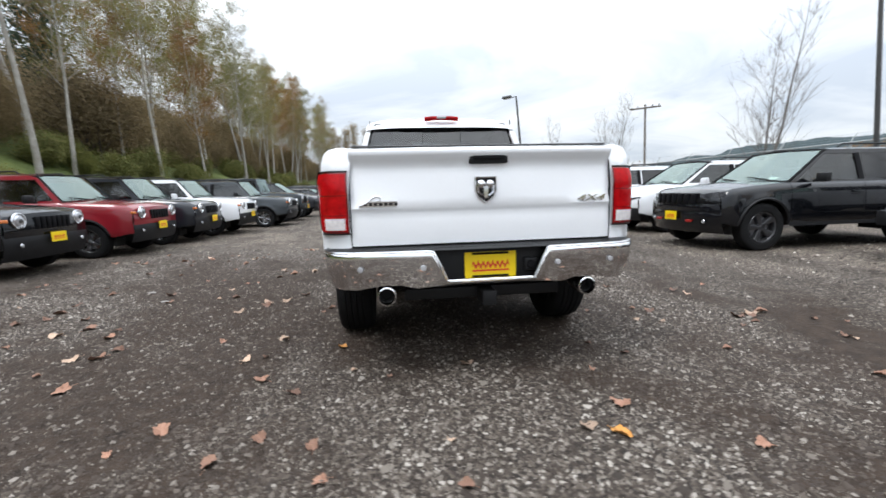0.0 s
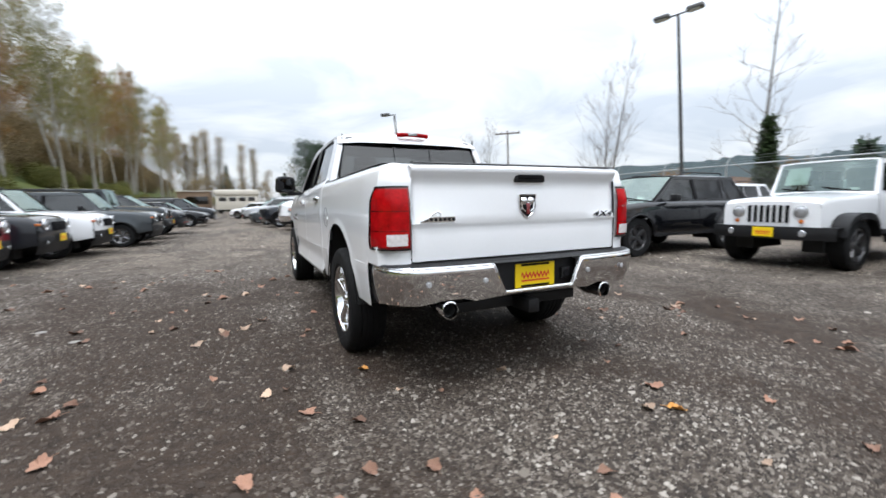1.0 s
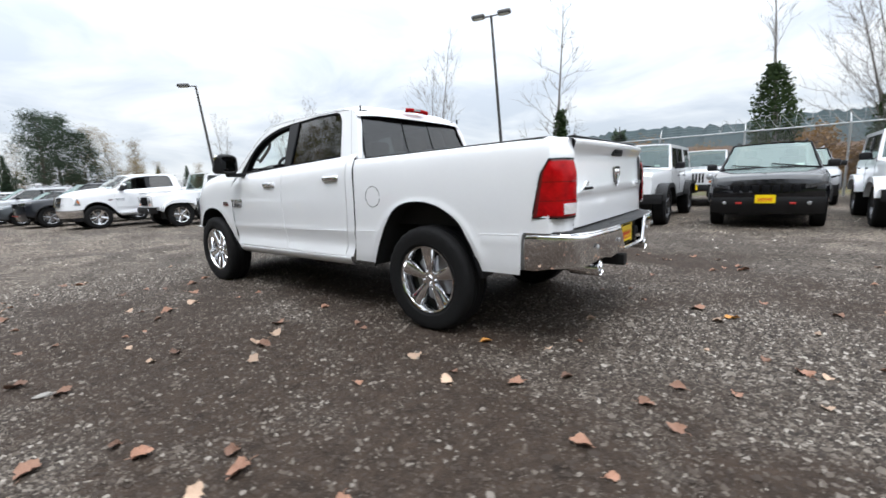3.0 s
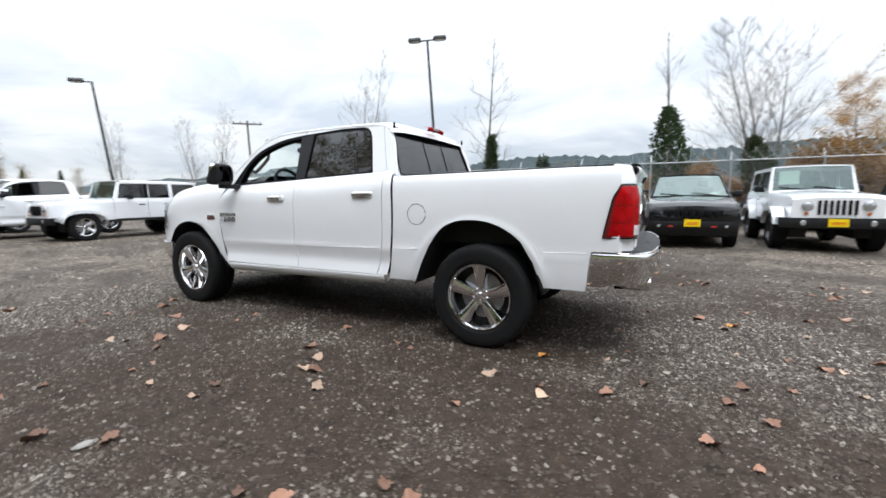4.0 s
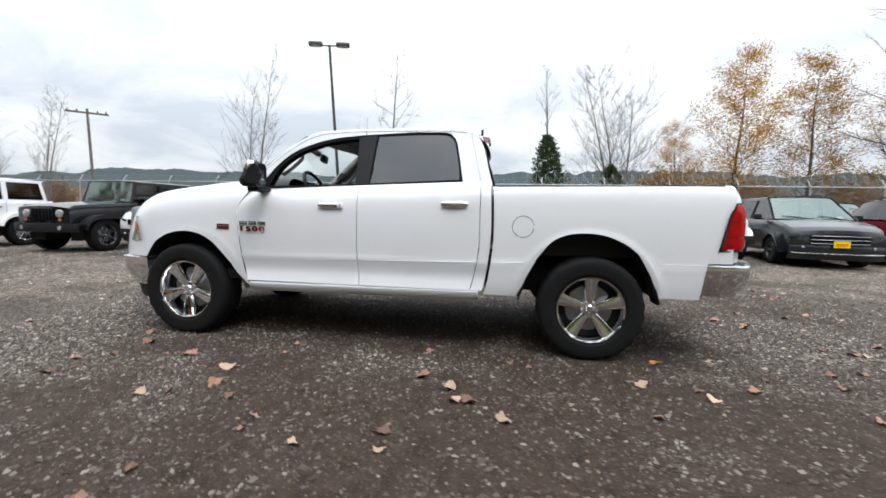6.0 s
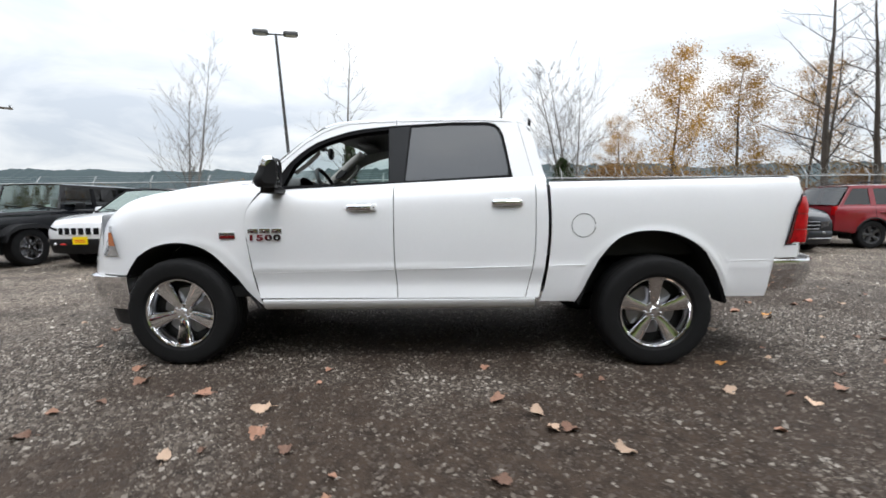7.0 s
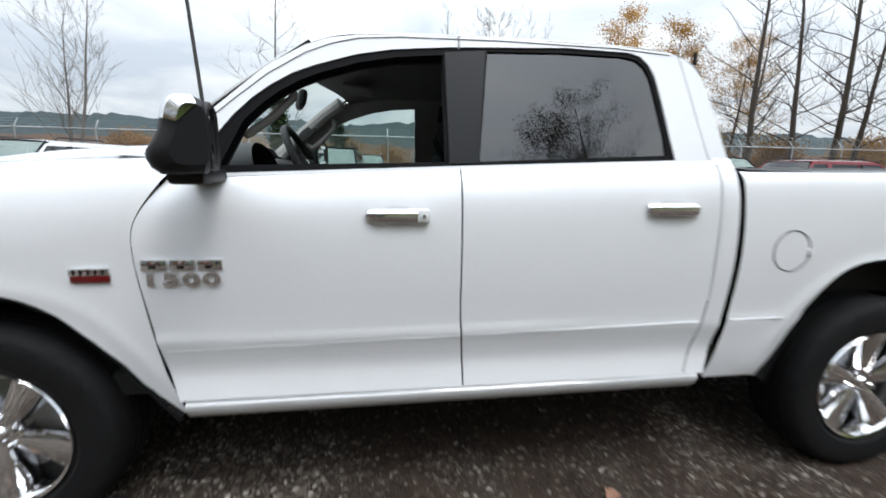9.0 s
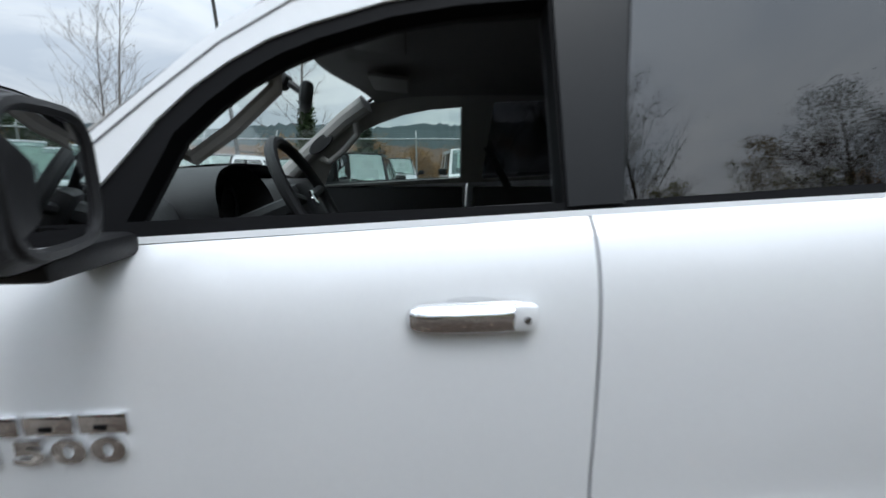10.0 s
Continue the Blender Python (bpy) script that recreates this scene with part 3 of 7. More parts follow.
BED_W = [(0.42, 0.940), (0.51, 0.958), (0.60, 0.972), (0.72, 0.983), (0.772, 0.989), (0.780, 0.984), (0.95, 0.989), (1.10, 0.988), (1.20, 0.982), (1.28, 0.973), (1.34, 0.960), (1.37, 0.945), (1.385, 0.925)]
HOOD_EDGE = [(2.9, 1.385), (3.23, 1.37), (3.54, 1.345), (3.9, 1.285), (4.08, 1.22), (4.2, 1.14), (4.3, 1.05)]
LEAD = [(0.44, 2.925), (0.51, 2.94), (0.64, 2.975), (0.90, 3.015), (1.07, 3.035), (1.17, 3.025), (1.31, 2.94), (1.36, 2.90)]
RDOOR_REAR = [(0.5, 0.975), (0.56, 0.955), (0.64, 0.935), (0.75, 0.912), (0.90, 0.895), (1.42, 0.895)]
CAB_BED = [(0.44, 0.88), (0.49, 0.86), (0.60, 0.83), (0.80, 0.80), (1.05, 0.785), (1.38, 0.80)]


def belt(y):
    return 1.322 + (2.77 - y) * 0.0473


def front_inset(y):
    return 0.36 * max(0.0, y - 3.7) ** 2


def flare(y, z):
    out = 0.0
    for yc, zc, r, amount in ((0.035, 0.45, 0.555, 0.008), (3.49, 0.42, 0.525, 0.004)):
        d = math.hypot(y - yc, z - zc) - r
        if z > 0.5:
            out += amount * math.exp(-((d - 0.008) / 0.028) ** 2)
    return out


def door_w(y, z):
    top = belt(y)
    return curve_at(SIDE_W, z + (1.36 - top) * smoothstep(1.0, 1.3, z)) + flare(y, z)


def fender_w(y, z):
    d = curve_at(HOOD_EDGE, y) - z
    return curve_at([(0.0, 0.872), (0.02, 0.902), (0.06, 0.932), (0.11, 0.955), (0.18, 0.974), (0.28, 0.984), (0.6, 0.988), (0.9, 0.965)], d) - front_inset(y) + flare(y, z)


def build_truck():
    truck = empty("pickup_truck", "white crew cab pickup truck with chrome wheels and bumpers on gravel", "pickup truck")
    for s in (-1, 1):
        # front fender, from the door's edge to the headlight
        g = Geo()
        ys = spread(2.96, 3.2, 9) + spread(3.22, 3.9, 22) + spread(3.91, 4.2, 12)

        def fender(y, v):
            zb = curve_at(FRONT_ARCH, y) if y < 3.97 else 0.70
            z = zb + (curve_at(HOOD_EDGE, y) - zb) * v
            yy = y + (curve_at(LEAD, z) + 0.0045 - 2.96) * max(0, 1 - (y - 2.96) / 0.24)
            return (s * fender_w(max(y, 2.99), z), yy, z)
        g.grid(fender, ys, [i / 22 for i in range(19)] + [0.86, 0.89, 0.92, 0.94, 0.96, 0.98, 1.0])
        g.ob("front_fender", WHITE, truck)
        # doors: slanted edges, curved skin
        for name, y_front, y_rear in (("front_door", lambda z: curve_at(LEAD, z), lambda z: 1.933 - 0.020 * smoothstep(0.9, 0.5, z)), ("rear_door", lambda z: 1.926 - 0.020 * smoothstep(0.9, 0.5, z), lambda z: curve_at(RDOOR_REAR, z))):
            g = Geo()

            def skin(u, v):
                y = y_front(1.0) + (y_rear(1.0) - y_front(1.0)) * u
                zb, zt = 0.523, belt(y) + 0.002
                z = zb + (zt - zb) * v
                y = y_front(z) + (y_rear(z) - y_front(z)) * u
                return (s * door_w(y, z), y, z)
            vs = [i / 40 for i in range(41)]
            g.grid(skin, spread(0, 1, 24), vs)
            # returned edges
            for u in (0, 1):
                g.grid(lambda a, b: tuple(c - (s * 0.03 * b if i == 0 else 0) for i, c in enumerate(skin(u, a))), vs, (0, 1))
            g.grid(lambda a, b: tuple(c - (s * 0.03 * b if i == 0 else 0) for i, c in enumerate(skin(a, 0))), spread(0, 1, 24), (0, 1))
            door = g.ob(name, WHITE, truck)
            # handle: chrome strap over a bowl shaded by colour, with end caps
            yc = 2.165 if name == "front_door" else 1.10
            zc = 1.197 if name == "front_door" else 1.224
            xw = door_w(yc, zc)
            h = Geo()

            def strap(u, v):
                end = (1 - abs(u) ** 7) ** 0.5
                tall = (0.0265 + 0.001 * u) * (0.35 + 0.65 * end)
                out = 0.004 + (0.020 + 0.006 * (1 - u * u)) * (0.2 + 0.8 * end)
                f, z = ((0.0, -1.0), (0.55, -0.98), (0.80, -0.86), (0.86, -0.74), (1.0, 0.30), (0.95, 0.46), (0.62, 0.86), (0.35, 0.98), (0.0, 1.0))[v]
                return (s * (xw + out * f), yc - 0.112 * u, zc + tall * z)
            h.grid(strap, [-1, -0.985, -0.96, -0.92, -0.85] + spread(-0.75, 0.75, 9) + [0.85, 0.92, 0.96, 0.985, 1], range(9))
            hd = h.ob("door_handle", CHROME, door, "chrome pull handle", smooth=40)
            k = Geo()
            # no hollow here: a greyer white patch paints the bowl's shade on the skin
            k.grid(lambda u, v: (s * (door_w(yc + 0.085 * u, zc + 0.034 * v) + 0.001), yc + 0.085 * u, zc + 0.034 * v * (1 - u * u) ** 0.5), spread(-1, 1, 15), spread(-1, 1, 5))
            k.ob("bowl_shade", SHADEWHITE, door)
            if name == "front_door":
                k = Geo()
                k.box((s * (xw + 0.014), yc - 0.092, zc + 0.001), (0.030, 0.046, 0.049), 0.010)
                cap = k.ob("lock_cap", WHITE, door, "white cap with a round key lock")
                k = Geo()
                k.lathe([(0.0, 0.004), (0.006, 0.004), (0.0075, 0.0)], 12, Matrix.Translation((s * (xw + 0.028), yc - 0.094, zc)) @ Matrix.Diagonal((s, 1, 1, 1)))
                k.ob("key_lock", ALLOY, cap)
            # dark inner panel with an armrest
            k = Geo()
            k.box((s * 0.86, (y_front(0.9) + y_rear(0.9)) / 2, 0.94), (0.045, abs(y_front(0.9) - y_rear(0.9)) - 0.06, 0.78), 0.01)
            k.box((s * 0.81, (y_front(0.9) + y_rear(0.9)) / 2 - 0.1, 0.98), (0.09, 0.5, 0.06), 0.02)
            k.ob("door_panel", CABIN, door, "black inner door panel with armrest")
        # pressed line low on the body
        g = Geo()
        line = lambda y: 0.712 + 0.022 * (3.0 - y)
        for a, b, w in ((2.97, 1.935, door_w), (1.905, 0.93, door_w)):
            g.tube([(s * (w(y, line(y)) - 0.001), y, line(y)) for y in spread(a, b, 10)], 0.0026, 8)
            g.ob("pressed_line", WHITE, truck)
            g = Geo()
        g.tube([(s * (curve_at(BED_W, line(y)) + flare(y, line(y))), y, line(y)) for y in spread(0.78, 0.53, 4)], 0.003, 8)
        g.ob("pressed_line", WHITE, truck)
        g = Geo()
        g.tube([(s * (curve_at(BED_W, line(y)) + flare(y, line(y)) - 0.10 * max(0, -0.72 - y) ** 1.5), y, line(y)) for y in spread(-0.50, -0.80, 4)], 0.003, 8)
        g.ob("pressed_line", WHITE, truck)
        # cab corner behind the rear door
        g = Geo()
        g.grid(lambda u, z: (s * (door_w(0.9, z) - 0.012 * max(0, u - 0.5)), (curve_at(RDOOR_REAR, z) - 0.006) * (1 - u) + u * (curve_at(CAB_BED, z) + 0.013), z), spread(0, 1, 5), spread(0.523, belt(0.85) + 0.01, 30))
        g.ob("cab_corner", WHITE, truck)
        # rocker panel
        g = Geo()
        g.grid(lambda y, v: (s * curve_at([(0, 0.93), (0.2, 0.955), (0.5, 0.975), (0.85, 0.984), (1.0, 0.970)], v), y, 0.425 + 0.09 * v + 0.01 * (3 - y) / 2), spread(0.89, 2.93, 12), spread(0, 1, 8))
        g.ob("rocker_panel", WHITE, truck)
        # bed side, wrapped round the rear corner
        g = Geo()
        cols = [(y, None) for y in spread(0.785, 0.60, 4) + spread(0.565, -0.495, 40) + spread(-0.51, -0.78, 7) + [-0.79, -0.80, -0.81, -0.82, -0.83] + spread(-0.86, -1.0, 5)]
        cols += [(-1.035, 0.932), (-1.062, 0.912), (-1.079, 0.885), (-1.087, 0.85), (-1.089, 0.80)]

        def bed(c, v):
            y, x = cols[c]
            zb = curve_at(REAR_ARCH, y) if -0.50 < y < 0.57 else (0.49 if y > 0 else 0.525 + 0.285 * smoothstep(-0.79, -0.83, y))
            zt = 1.372 - 0.012 * (y - 0.8)
            zt -= 0.014 * smoothstep(-0.9, -1.09, y) ** 2
            z = zb + (zt - zb) * v
            w = curve_at(BED_W, z + (1.385 - zt)) + flare(y, z) - 0.10 * max(0, -0.72 - y) ** 1.5
            if x is not None:
                w = min(w, x - (0.989 - curve_at(BED_W, z + 1.385 - zt)) * 0.8)
            yy = y
            if c < 6:
                yy = y + (curve_at(CAB_BED, z) - 0.010 - 0.785) * (1 - c / 6)
            if x is not None:
                yy += 0.03 * smoothstep(1.28, 1.385, z)
            return (s * w, yy, z)
        g.grid(bed, range(len(cols)), [i / 30 for i in range(27)] + [0.90, 0.93, 0.95, 0.97, 0.985, 1.0])
        tops = [Vector(bed(c, 1.0)) for c in range(len(cols)) if cols[c][0] < -0.92]
        g.grid(lambda i, v: tops[i].lerp(Vector((s * 0.80, min(tops[i].y + 0.02, -0.94) if i else -0.93, tops[i].z + 0.010)), v) + Vector((0, 0, 0.008 * math.sin(math.pi * v))), range(len(tops)), spread(0, 1, 5))
        side = g.ob("bed_side", WHITE, truck)
        # inner wall and rail cap
        g = Geo()
        g.grid(lambda y, v: (s * (0.93 - 0.10 * v), y, 1.372 - 0.012 * (y - 0.8) + 0.006 + 0.006 * math.sin(math.pi * v)), spread(0.76, -0.95, 14), spread(0, 1, 5))
        g.grid(lambda y, z: (s * 0.83, y, z), (0.76, -1.03), (0.84, 1.378))
        g.ob("rail_cap", PLASTIC, side, "black plastic bed rail cap")
        # wheel wells
        for arch in (REAR_ARCH, FRONT_ARCH):
            g = Geo()
            g.grid(lambda i, d: (s * (0.975 - d), arch[i][0], arch[i][1] + 0.004), range(len(arch)), (0, 0.02, 0.20, 0.42))
            g.add([(s * 0.56, a, b) for a, b in arch], [tuple(range(len(arch)))])
            g.ob("wheel_well", UNDER, truck, "black wheel well liner")
        # lips that edge the arches
        for arch in (REAR_ARCH, FRONT_ARCH):
            g = Geo()
            pts = [(s * (0.985 + flare(a, b) - (front_inset(a) if a > 3 else 0)), a, b - 0.004) for a, b in arch]
            g.tube(pts, 0.006, 6)
            g.ob("arch_lip", TRIM, truck)
        # mudguard flap behind the rear wheel
        g = Geo()
        g.box((s * 0.90, -0.475, 0.57), (0.15, 0.03, 0.20), 0.008, Euler((radians(-16), 0, 0)).to_matrix())
        g.ob("mud_flap", PLASTIC, truck)
        # cab side above the belt: a white frame round black trim and panes
        m = Matrix(((0, -0.30 * s, -0.958 * s, s * 1.308), (1, 0, 0, 0), (0, 1, -0.287, 0), (0, 0, 0, 1)))
        outer = [(0.80, 1.385), (0.835, 1.51), (0.87, 1.66), (0.895, 1.735), (0.925, 1.785), (0.965, 1.82), (1.04, 1.848), (1.28, 1.862), (1.75, 1.864), (2.14, 1.856), (2.30, 1.846), (2.40, 1.830), (2.49, 1.798), (2.62, 1.718), (2.74, 1.61), (2.86, 1.50), (3.00, 1.39), (2.94, 1.334), (2.80, belt(2.80)), (2.4, belt(2.4)), (1.92, belt(1.92)), (1.4, belt(1.4)), (1.02, belt(1.02)), (0.90, belt(0.92))]
        hole = [(1.045, 1.412), (1.062, 1.50), (1.085, 1.63), (1.11, 1.745), (1.135, 1.793), (1.17, 1.825), (1.22, 1.838), (1.49, 1.842), (1.96, 1.818), (2.18, 1.797), (2.31, 1.772), (2.45, 1.727), (2.53, 1.695), (2.605, 1.65), (2.67, 1.60), (2.73, 1.54), (2.80, 1.45), (2.885, 1.345), (2.80, belt(2.80) + 0.012), (1.92, belt(1.92) + 0.012), (1.06, belt(1.06) + 0.008)]
        g = Geo()
        g.frame_plate(outer, [hole], 0.05, m)
        g.ob("cab_side", WHITE, truck, smooth=30)
        front_pane = [(2.775, 1.362), (2.70, 1.52), (2.64, 1.58), (2.58, 1.628), (2.51, 1.67), (2.44, 1.70), (2.30, 1.745), (2.16, 1.772), (1.985, 1.79), (1.975, 1.388)]
        rear_pane = [(1.808, 1.812), (1.49, 1.824), (1.24, 1.822), (1.185, 1.812), (1.15, 1.785), (1.128, 1.74), (1.105, 1.63), (1.085, 1.52), (1.078, 1.432), (1.852, 1.392)]
        g = Geo()
        m_in = m @ Matrix.Translation((0, 0, 0.006))
        g.frame_plate(hole, [front_pane, rear_pane], 0.045, m_in)
        g.ob("window_trim", TRIM, truck, "black window trim", smooth=30)
        g = Geo()
        g.prism([(1.978, 1.797), (1.818, 1.812), (1.857, 1.385), (1.968, 1.380)], 0.012, m @ Matrix.Translation((0, 0, -0.002)))
        g.ob("door_pillar", PILLAR, truck, "satin black door pillar")
        g = Geo()
        g.prism(rear_pane, 0.004, m @ Matrix.Translation((0, 0, 0.014)))
        g.ob("rear_side_window", TINT, truck, "dark privacy glass", smooth=0, shadow=False)
        if s > 0:
            g = Geo()
            g.prism(front_pane, 0.004, m @ Matrix.Translation((0, 0, 0.014)))
            g.ob("front_side_window", GLASS, truck, smooth=0, shadow=False)
        # seam between the door frames and the roof, and between the two door frames
        g = Geo()
        seam = [m @ Vector((a, b, -0.0015)) for a, b in [(1.04, 1.836), (1.28, 1.851), (1.75, 1.853), (2.14, 1.845), (2.30, 1.832), (2.40, 1.806), (2.49, 1.768), (2.62, 1.685), (2.74, 1.583), (2.86, 1.474), (2.955, 1.385)]]
        g.tube(seam, 0.0018, 5)
        g.tube([m @ Vector((1.921, 1.862, -0.001)), m @ Vector((1.921, 1.81, -0.001))], 0.0035, 5)
        back = [(1.0, 1.84), (0.965, 1.70), (0.93, 1.55), (0.895, belt(0.9))]
        g.tube([m @ Vector((a, b, 0.001)) for a, b in back], 0.0022, 5)
        g.ob("door_seam", SEAMGREY, truck)
        # inside lining of the pillars
        g = Geo()
        g.frame_plate(outer[:18] + [(2.80, 1.35), (1.0, 1.40)], [front_pane[:-2] + [(1.985, 1.785), (1.975, 1.40)], rear_pane], 0.01, m @ Matrix.Translation((0, 0, 0.056)))
        g.ob("pillar_lining", TRIMGREY if s > 0 else CABIN, truck, "grey pillar lining", smooth=30)
        # mirror on its arm
        mm = Geo()
        mm.box((s * 1.005, 2.80, 1.325), (0.20, 0.11, 0.045), 0.015)
        mirror = mm.ob("wing_mirror", PLASTIC, truck, "black wing mirror with chrome cap")
        mm = Geo()

        wedge = [(0.02, 0.10), (0.12, 0.02), (0.45, 0.0), (0.80, 0.02), (0.93, 0.09), (1.0, 0.20), (0.985, 0.31), (0.88, 0.43), (0.79, 0.55), (0.74, 0.70), (0.69, 0.84), (0.60, 0.95), (0.46, 1.0), (0.22, 0.995), (0.08, 0.955), (0.02, 0.86), (0.0, 0.6), (0.0, 0.3)]
        cuts = [(0.0, 0.62), (0.05, 0.82), (0.14, 0.94), (0.35, 1.0), (0.65, 1.0), (0.84, 0.95), (0.94, 0.84), (1.0, 0.58)]

        toward = Matrix.Translation((s * 0.99, 2.80, 0)) @ pose(0, 0, 0, 0, 0, -s * 17) @ Matrix.Translation((-s * 0.99, -2.80, 0))

        def shell(i, j, grow=0.0):
            fx, k = cuts[i]
            f, h = wedge[j % len(wedge)]
            y = 2.752 + 0.160 * (f * k + grow * (f - 0.4))
            z = 1.333 + 0.218 * (0.5 + (h - 0.5) * (0.35 + 0.65 * k) * (1 + grow))
            return toward @ Vector((s * (1.015 + 0.240 * (0.5 + (fx - 0.5) * (1 + grow))), y, z))
        mm.grid(shell, range(len(cuts)), range(len(wedge) + 1))
        for i in (0, len(cuts) - 1):
            mm.add([shell(i, j) for j in range(len(wedge))], [tuple(range(len(wedge)))])
        mm.ob("mirror_housing", PLASTIC, mirror, smooth=40)
        mm = Geo()
        last = len(cuts) - 1
        mm.grid(lambda i, j: shell(i, j, 0.025), range(1, last + 1), range(9, 14))
        mm.add([shell(last, j, 0.025) for j in range(9, 14)], [tuple(range(5))])
        mm.ob("mirror_cap", CHROME, mirror, "chrome mirror cap")
        mm = Geo()
        mm.grid(lambda i, j: shell(i, j, 0.012), range(2, len(cuts) - 2), range(1, 4))
        mm.ob("mirror_lamp", SMOKELENS, mirror, "dark lamp strip under the mirror")
        mm = Geo()
        ring = [toward @ Vector((s * (1.136 + 0.102 * math.copysign(abs(math.cos(a)) ** 0.5, math.cos(a))), 2.7495 + 0.006 * math.cos(a), 1.442 + 0.088 * math.copysign(abs(math.sin(a)) ** 0.5, math.sin(a)))) for a in [2 * math.pi * i / 24 for i in range(24)]]
        mm.add(ring, [tuple(range(24))])
        mm.ob("mirror_glass", MIRROR, mirror, "silvered mirror glass", smooth=0)
        mm = Geo()
        mm.tube([p for p in ring] + [ring[0]], 0.009, 6, cap=False)
        mm.ob("mirror_rim", PLASTIC, mirror)
        # tail lamp, wrapped round the corner
        g = Geo()
        path = [(0.802, -1.100), (0.86, -1.100), (0.905, -1.091), (0.936, -1.070), (0.958, -1.036), (0.974, -0.985)]

        def lamp(u, v):
            i = min(int(u * 5), 4)
            f = u * 5 - i
            x = path[i][0] * (1 - f) + path[i + 1][0] * f
            y = path[i][1] * (1 - f) + path[i + 1][1] * f
            if u > 0.8:
                y += (u - 0.8) * 5 * (0.075 * (1 - v) + 0.012 - 0.045 * smoothstep(0.72, 1.0, v))
                x += (u - 0.8) * 5 * 0.006
            z = 0.905 + 0.358 * v
            bulge = 0.008 * (1 - (2 * v - 1) ** 6) + 0.004
            x -= 0.012 * smoothstep(0.8, 1.0, v) * u
            y += 0.016 * smoothstep(0.7, 1.0, v)
            return Vector((s * (x + bulge * u), y - bulge * (1 - u), z))
        g.grid(lamp, [i / 20 for i in range(21)], [i / 16 for i in range(17)])
        lampo = g.ob("tail_lamp", DARKRED, truck, "red tail lamp with a dark border")
        # three lens panels on the dark body, the lowest part clear
        for v0, v1 in ((0.04, 0.292), (0.304, 0.61), (0.622, 0.965)):
            g = Geo()
            g.grid(lambda u, v: lamp(0.03 + 0.93 * u, v0 + (v1 - v0) * v) + Vector((s * 0.002, -0.0025, 0)), spread(0, 1, 16), spread(0, 1, 8))
            g.ob("lens_panel", REDLENS, lampo, "bright red lens panel")
        g = Geo()
        g.grid(lambda u, v: lamp(0.06 + 0.50 * u, 0.065 + 0.185 * v) + Vector((s * 0.004, -0.008, 0)), spread(0, 1, 12), spread(0, 1, 5))
        g.ob("reversing_lens", REVERSE, lampo, "clear reversing lens")
        g = Geo()
        edge = [lamp(u, 0.0) for u in spread(0, 1, 18)] + [lamp(1, v) for v in spread(0.1, 1, 10)] + [lamp(u, 1.0) for u in spread(0.95, 0, 18)]
        g.tube(edge, 0.005, 5)
        g.ob("lamp_gasket", TRIM, lampo)
        # exhaust tip
        g = Geo()
        g.lathe([(0.042, 0.14), (0.043, 0.02), (0.048, 0.0), (0.054, 0.004), (0.056, 0.02), (0.056, 0.16), (0.035, 0.24)], 32, Matrix.Translation((s * 0.605, -1.205, 0.545)) @ Euler((0, 0, radians(90))).to_matrix().to_4x4())
        tip = g.ob("exhaust_tip", CHROME, truck, "polished exhaust tip")
        g = Geo()
        g.lathe([(0.0, 0.10), (0.041, 0.10), (0.041, 0.03)], 24, Matrix.Translation((s * 0.605, -1.205, 0.545)) @ Euler((0, 0, radians(90))).to_matrix().to_4x4())
        g.ob("exhaust_bore", UNDER, tip)
        # headlamp
        plan = [(0.957, 4.02), (0.944, 4.06), (0.927, 4.11), (0.897, 4.175), (0.83, 4.262), (0.72, 4.35), (0.55, 4.435)]
        g = Geo()

        def head(i, v):
            x, y = plan[i]
            z = 0.845 + 0.225 * v
            return (s * (x + 0.010 + 0.004 * math.sin(math.pi * v) - 0.012 * max(0, v - 0.6)), y + (0.05 * v if i == 0 else 0.03 * v if i == 1 else 0 if i == 2 else 0.008 - 0.075 * v), z)
        g.grid(head, range(len(plan)), spread(0, 1, 9))
        hl = g.ob("headlamp", CLEARLENS, truck, "clear headlamp")
        g = Geo()
        g.grid(lambda i, v: tuple(a + (s * 0.004 if k == 0 else 0) for k, a in enumerate(head(i, 0.35 + 0.45 * v))), (0, 1, 2), spread(0, 1, 4))
        g.ob("side_marker", AMBER, hl, "amber side marker")
        # badges on the door and the fender: the maker's word as plain chrome blocks
        xw = s * (door_w(2.88, 1.0) + 0.004)
        for i in range(3):
            yc = 2.972 - 0.088 * i if s < 0 else 2.80 + 0.088 * i
            b = Geo()
            b.box((xw, yc, 1.030), (0.010, 0.080, 0.038), 0.004)
            mb_ = b.ob("maker_badge_block", CHROME, truck, "chrome badge block")
            b = Geo()
            b.box((xw + s * 0.003, yc + 0.004, 1.024), (0.008, 0.022, 0.010), 0.002)
            b.ob("badge_inlay", TRIM, mb_)
        for i, ch in enumerate("1500"):
            yc = 2.985 - 0.064 * i if s < 0 else 2.79 + 0.064 * i
            text_plate("model_digit", ch, 0.058, Matrix.Translation((xw, yc, 0.979)) @ Euler((radians(90), 0, radians(90 if s > 0 else -90))).to_matrix().to_4x4(), CHROME, truck, wide=1.85 if ch != "1" else 2.1, bold=0.045)
        b = Geo()
        b.box((s * (fender_w(3.17, 1.0) + 0.004), 3.17, 0.985), (0.010, 0.118, 0.024), 0.002)
        b.ob("fender_badge", DARKRED, truck, "red and chrome fender badge")
        b = Geo()
        b.box((s * (fender_w(3.17, 1.0) + 0.004), 3.17, 1.010), (0.011, 0.122, 0.024), 0.003)
        b.ob("fender_badge_bar", CHROME, truck)
        for i in range(5):
            b = Geo()
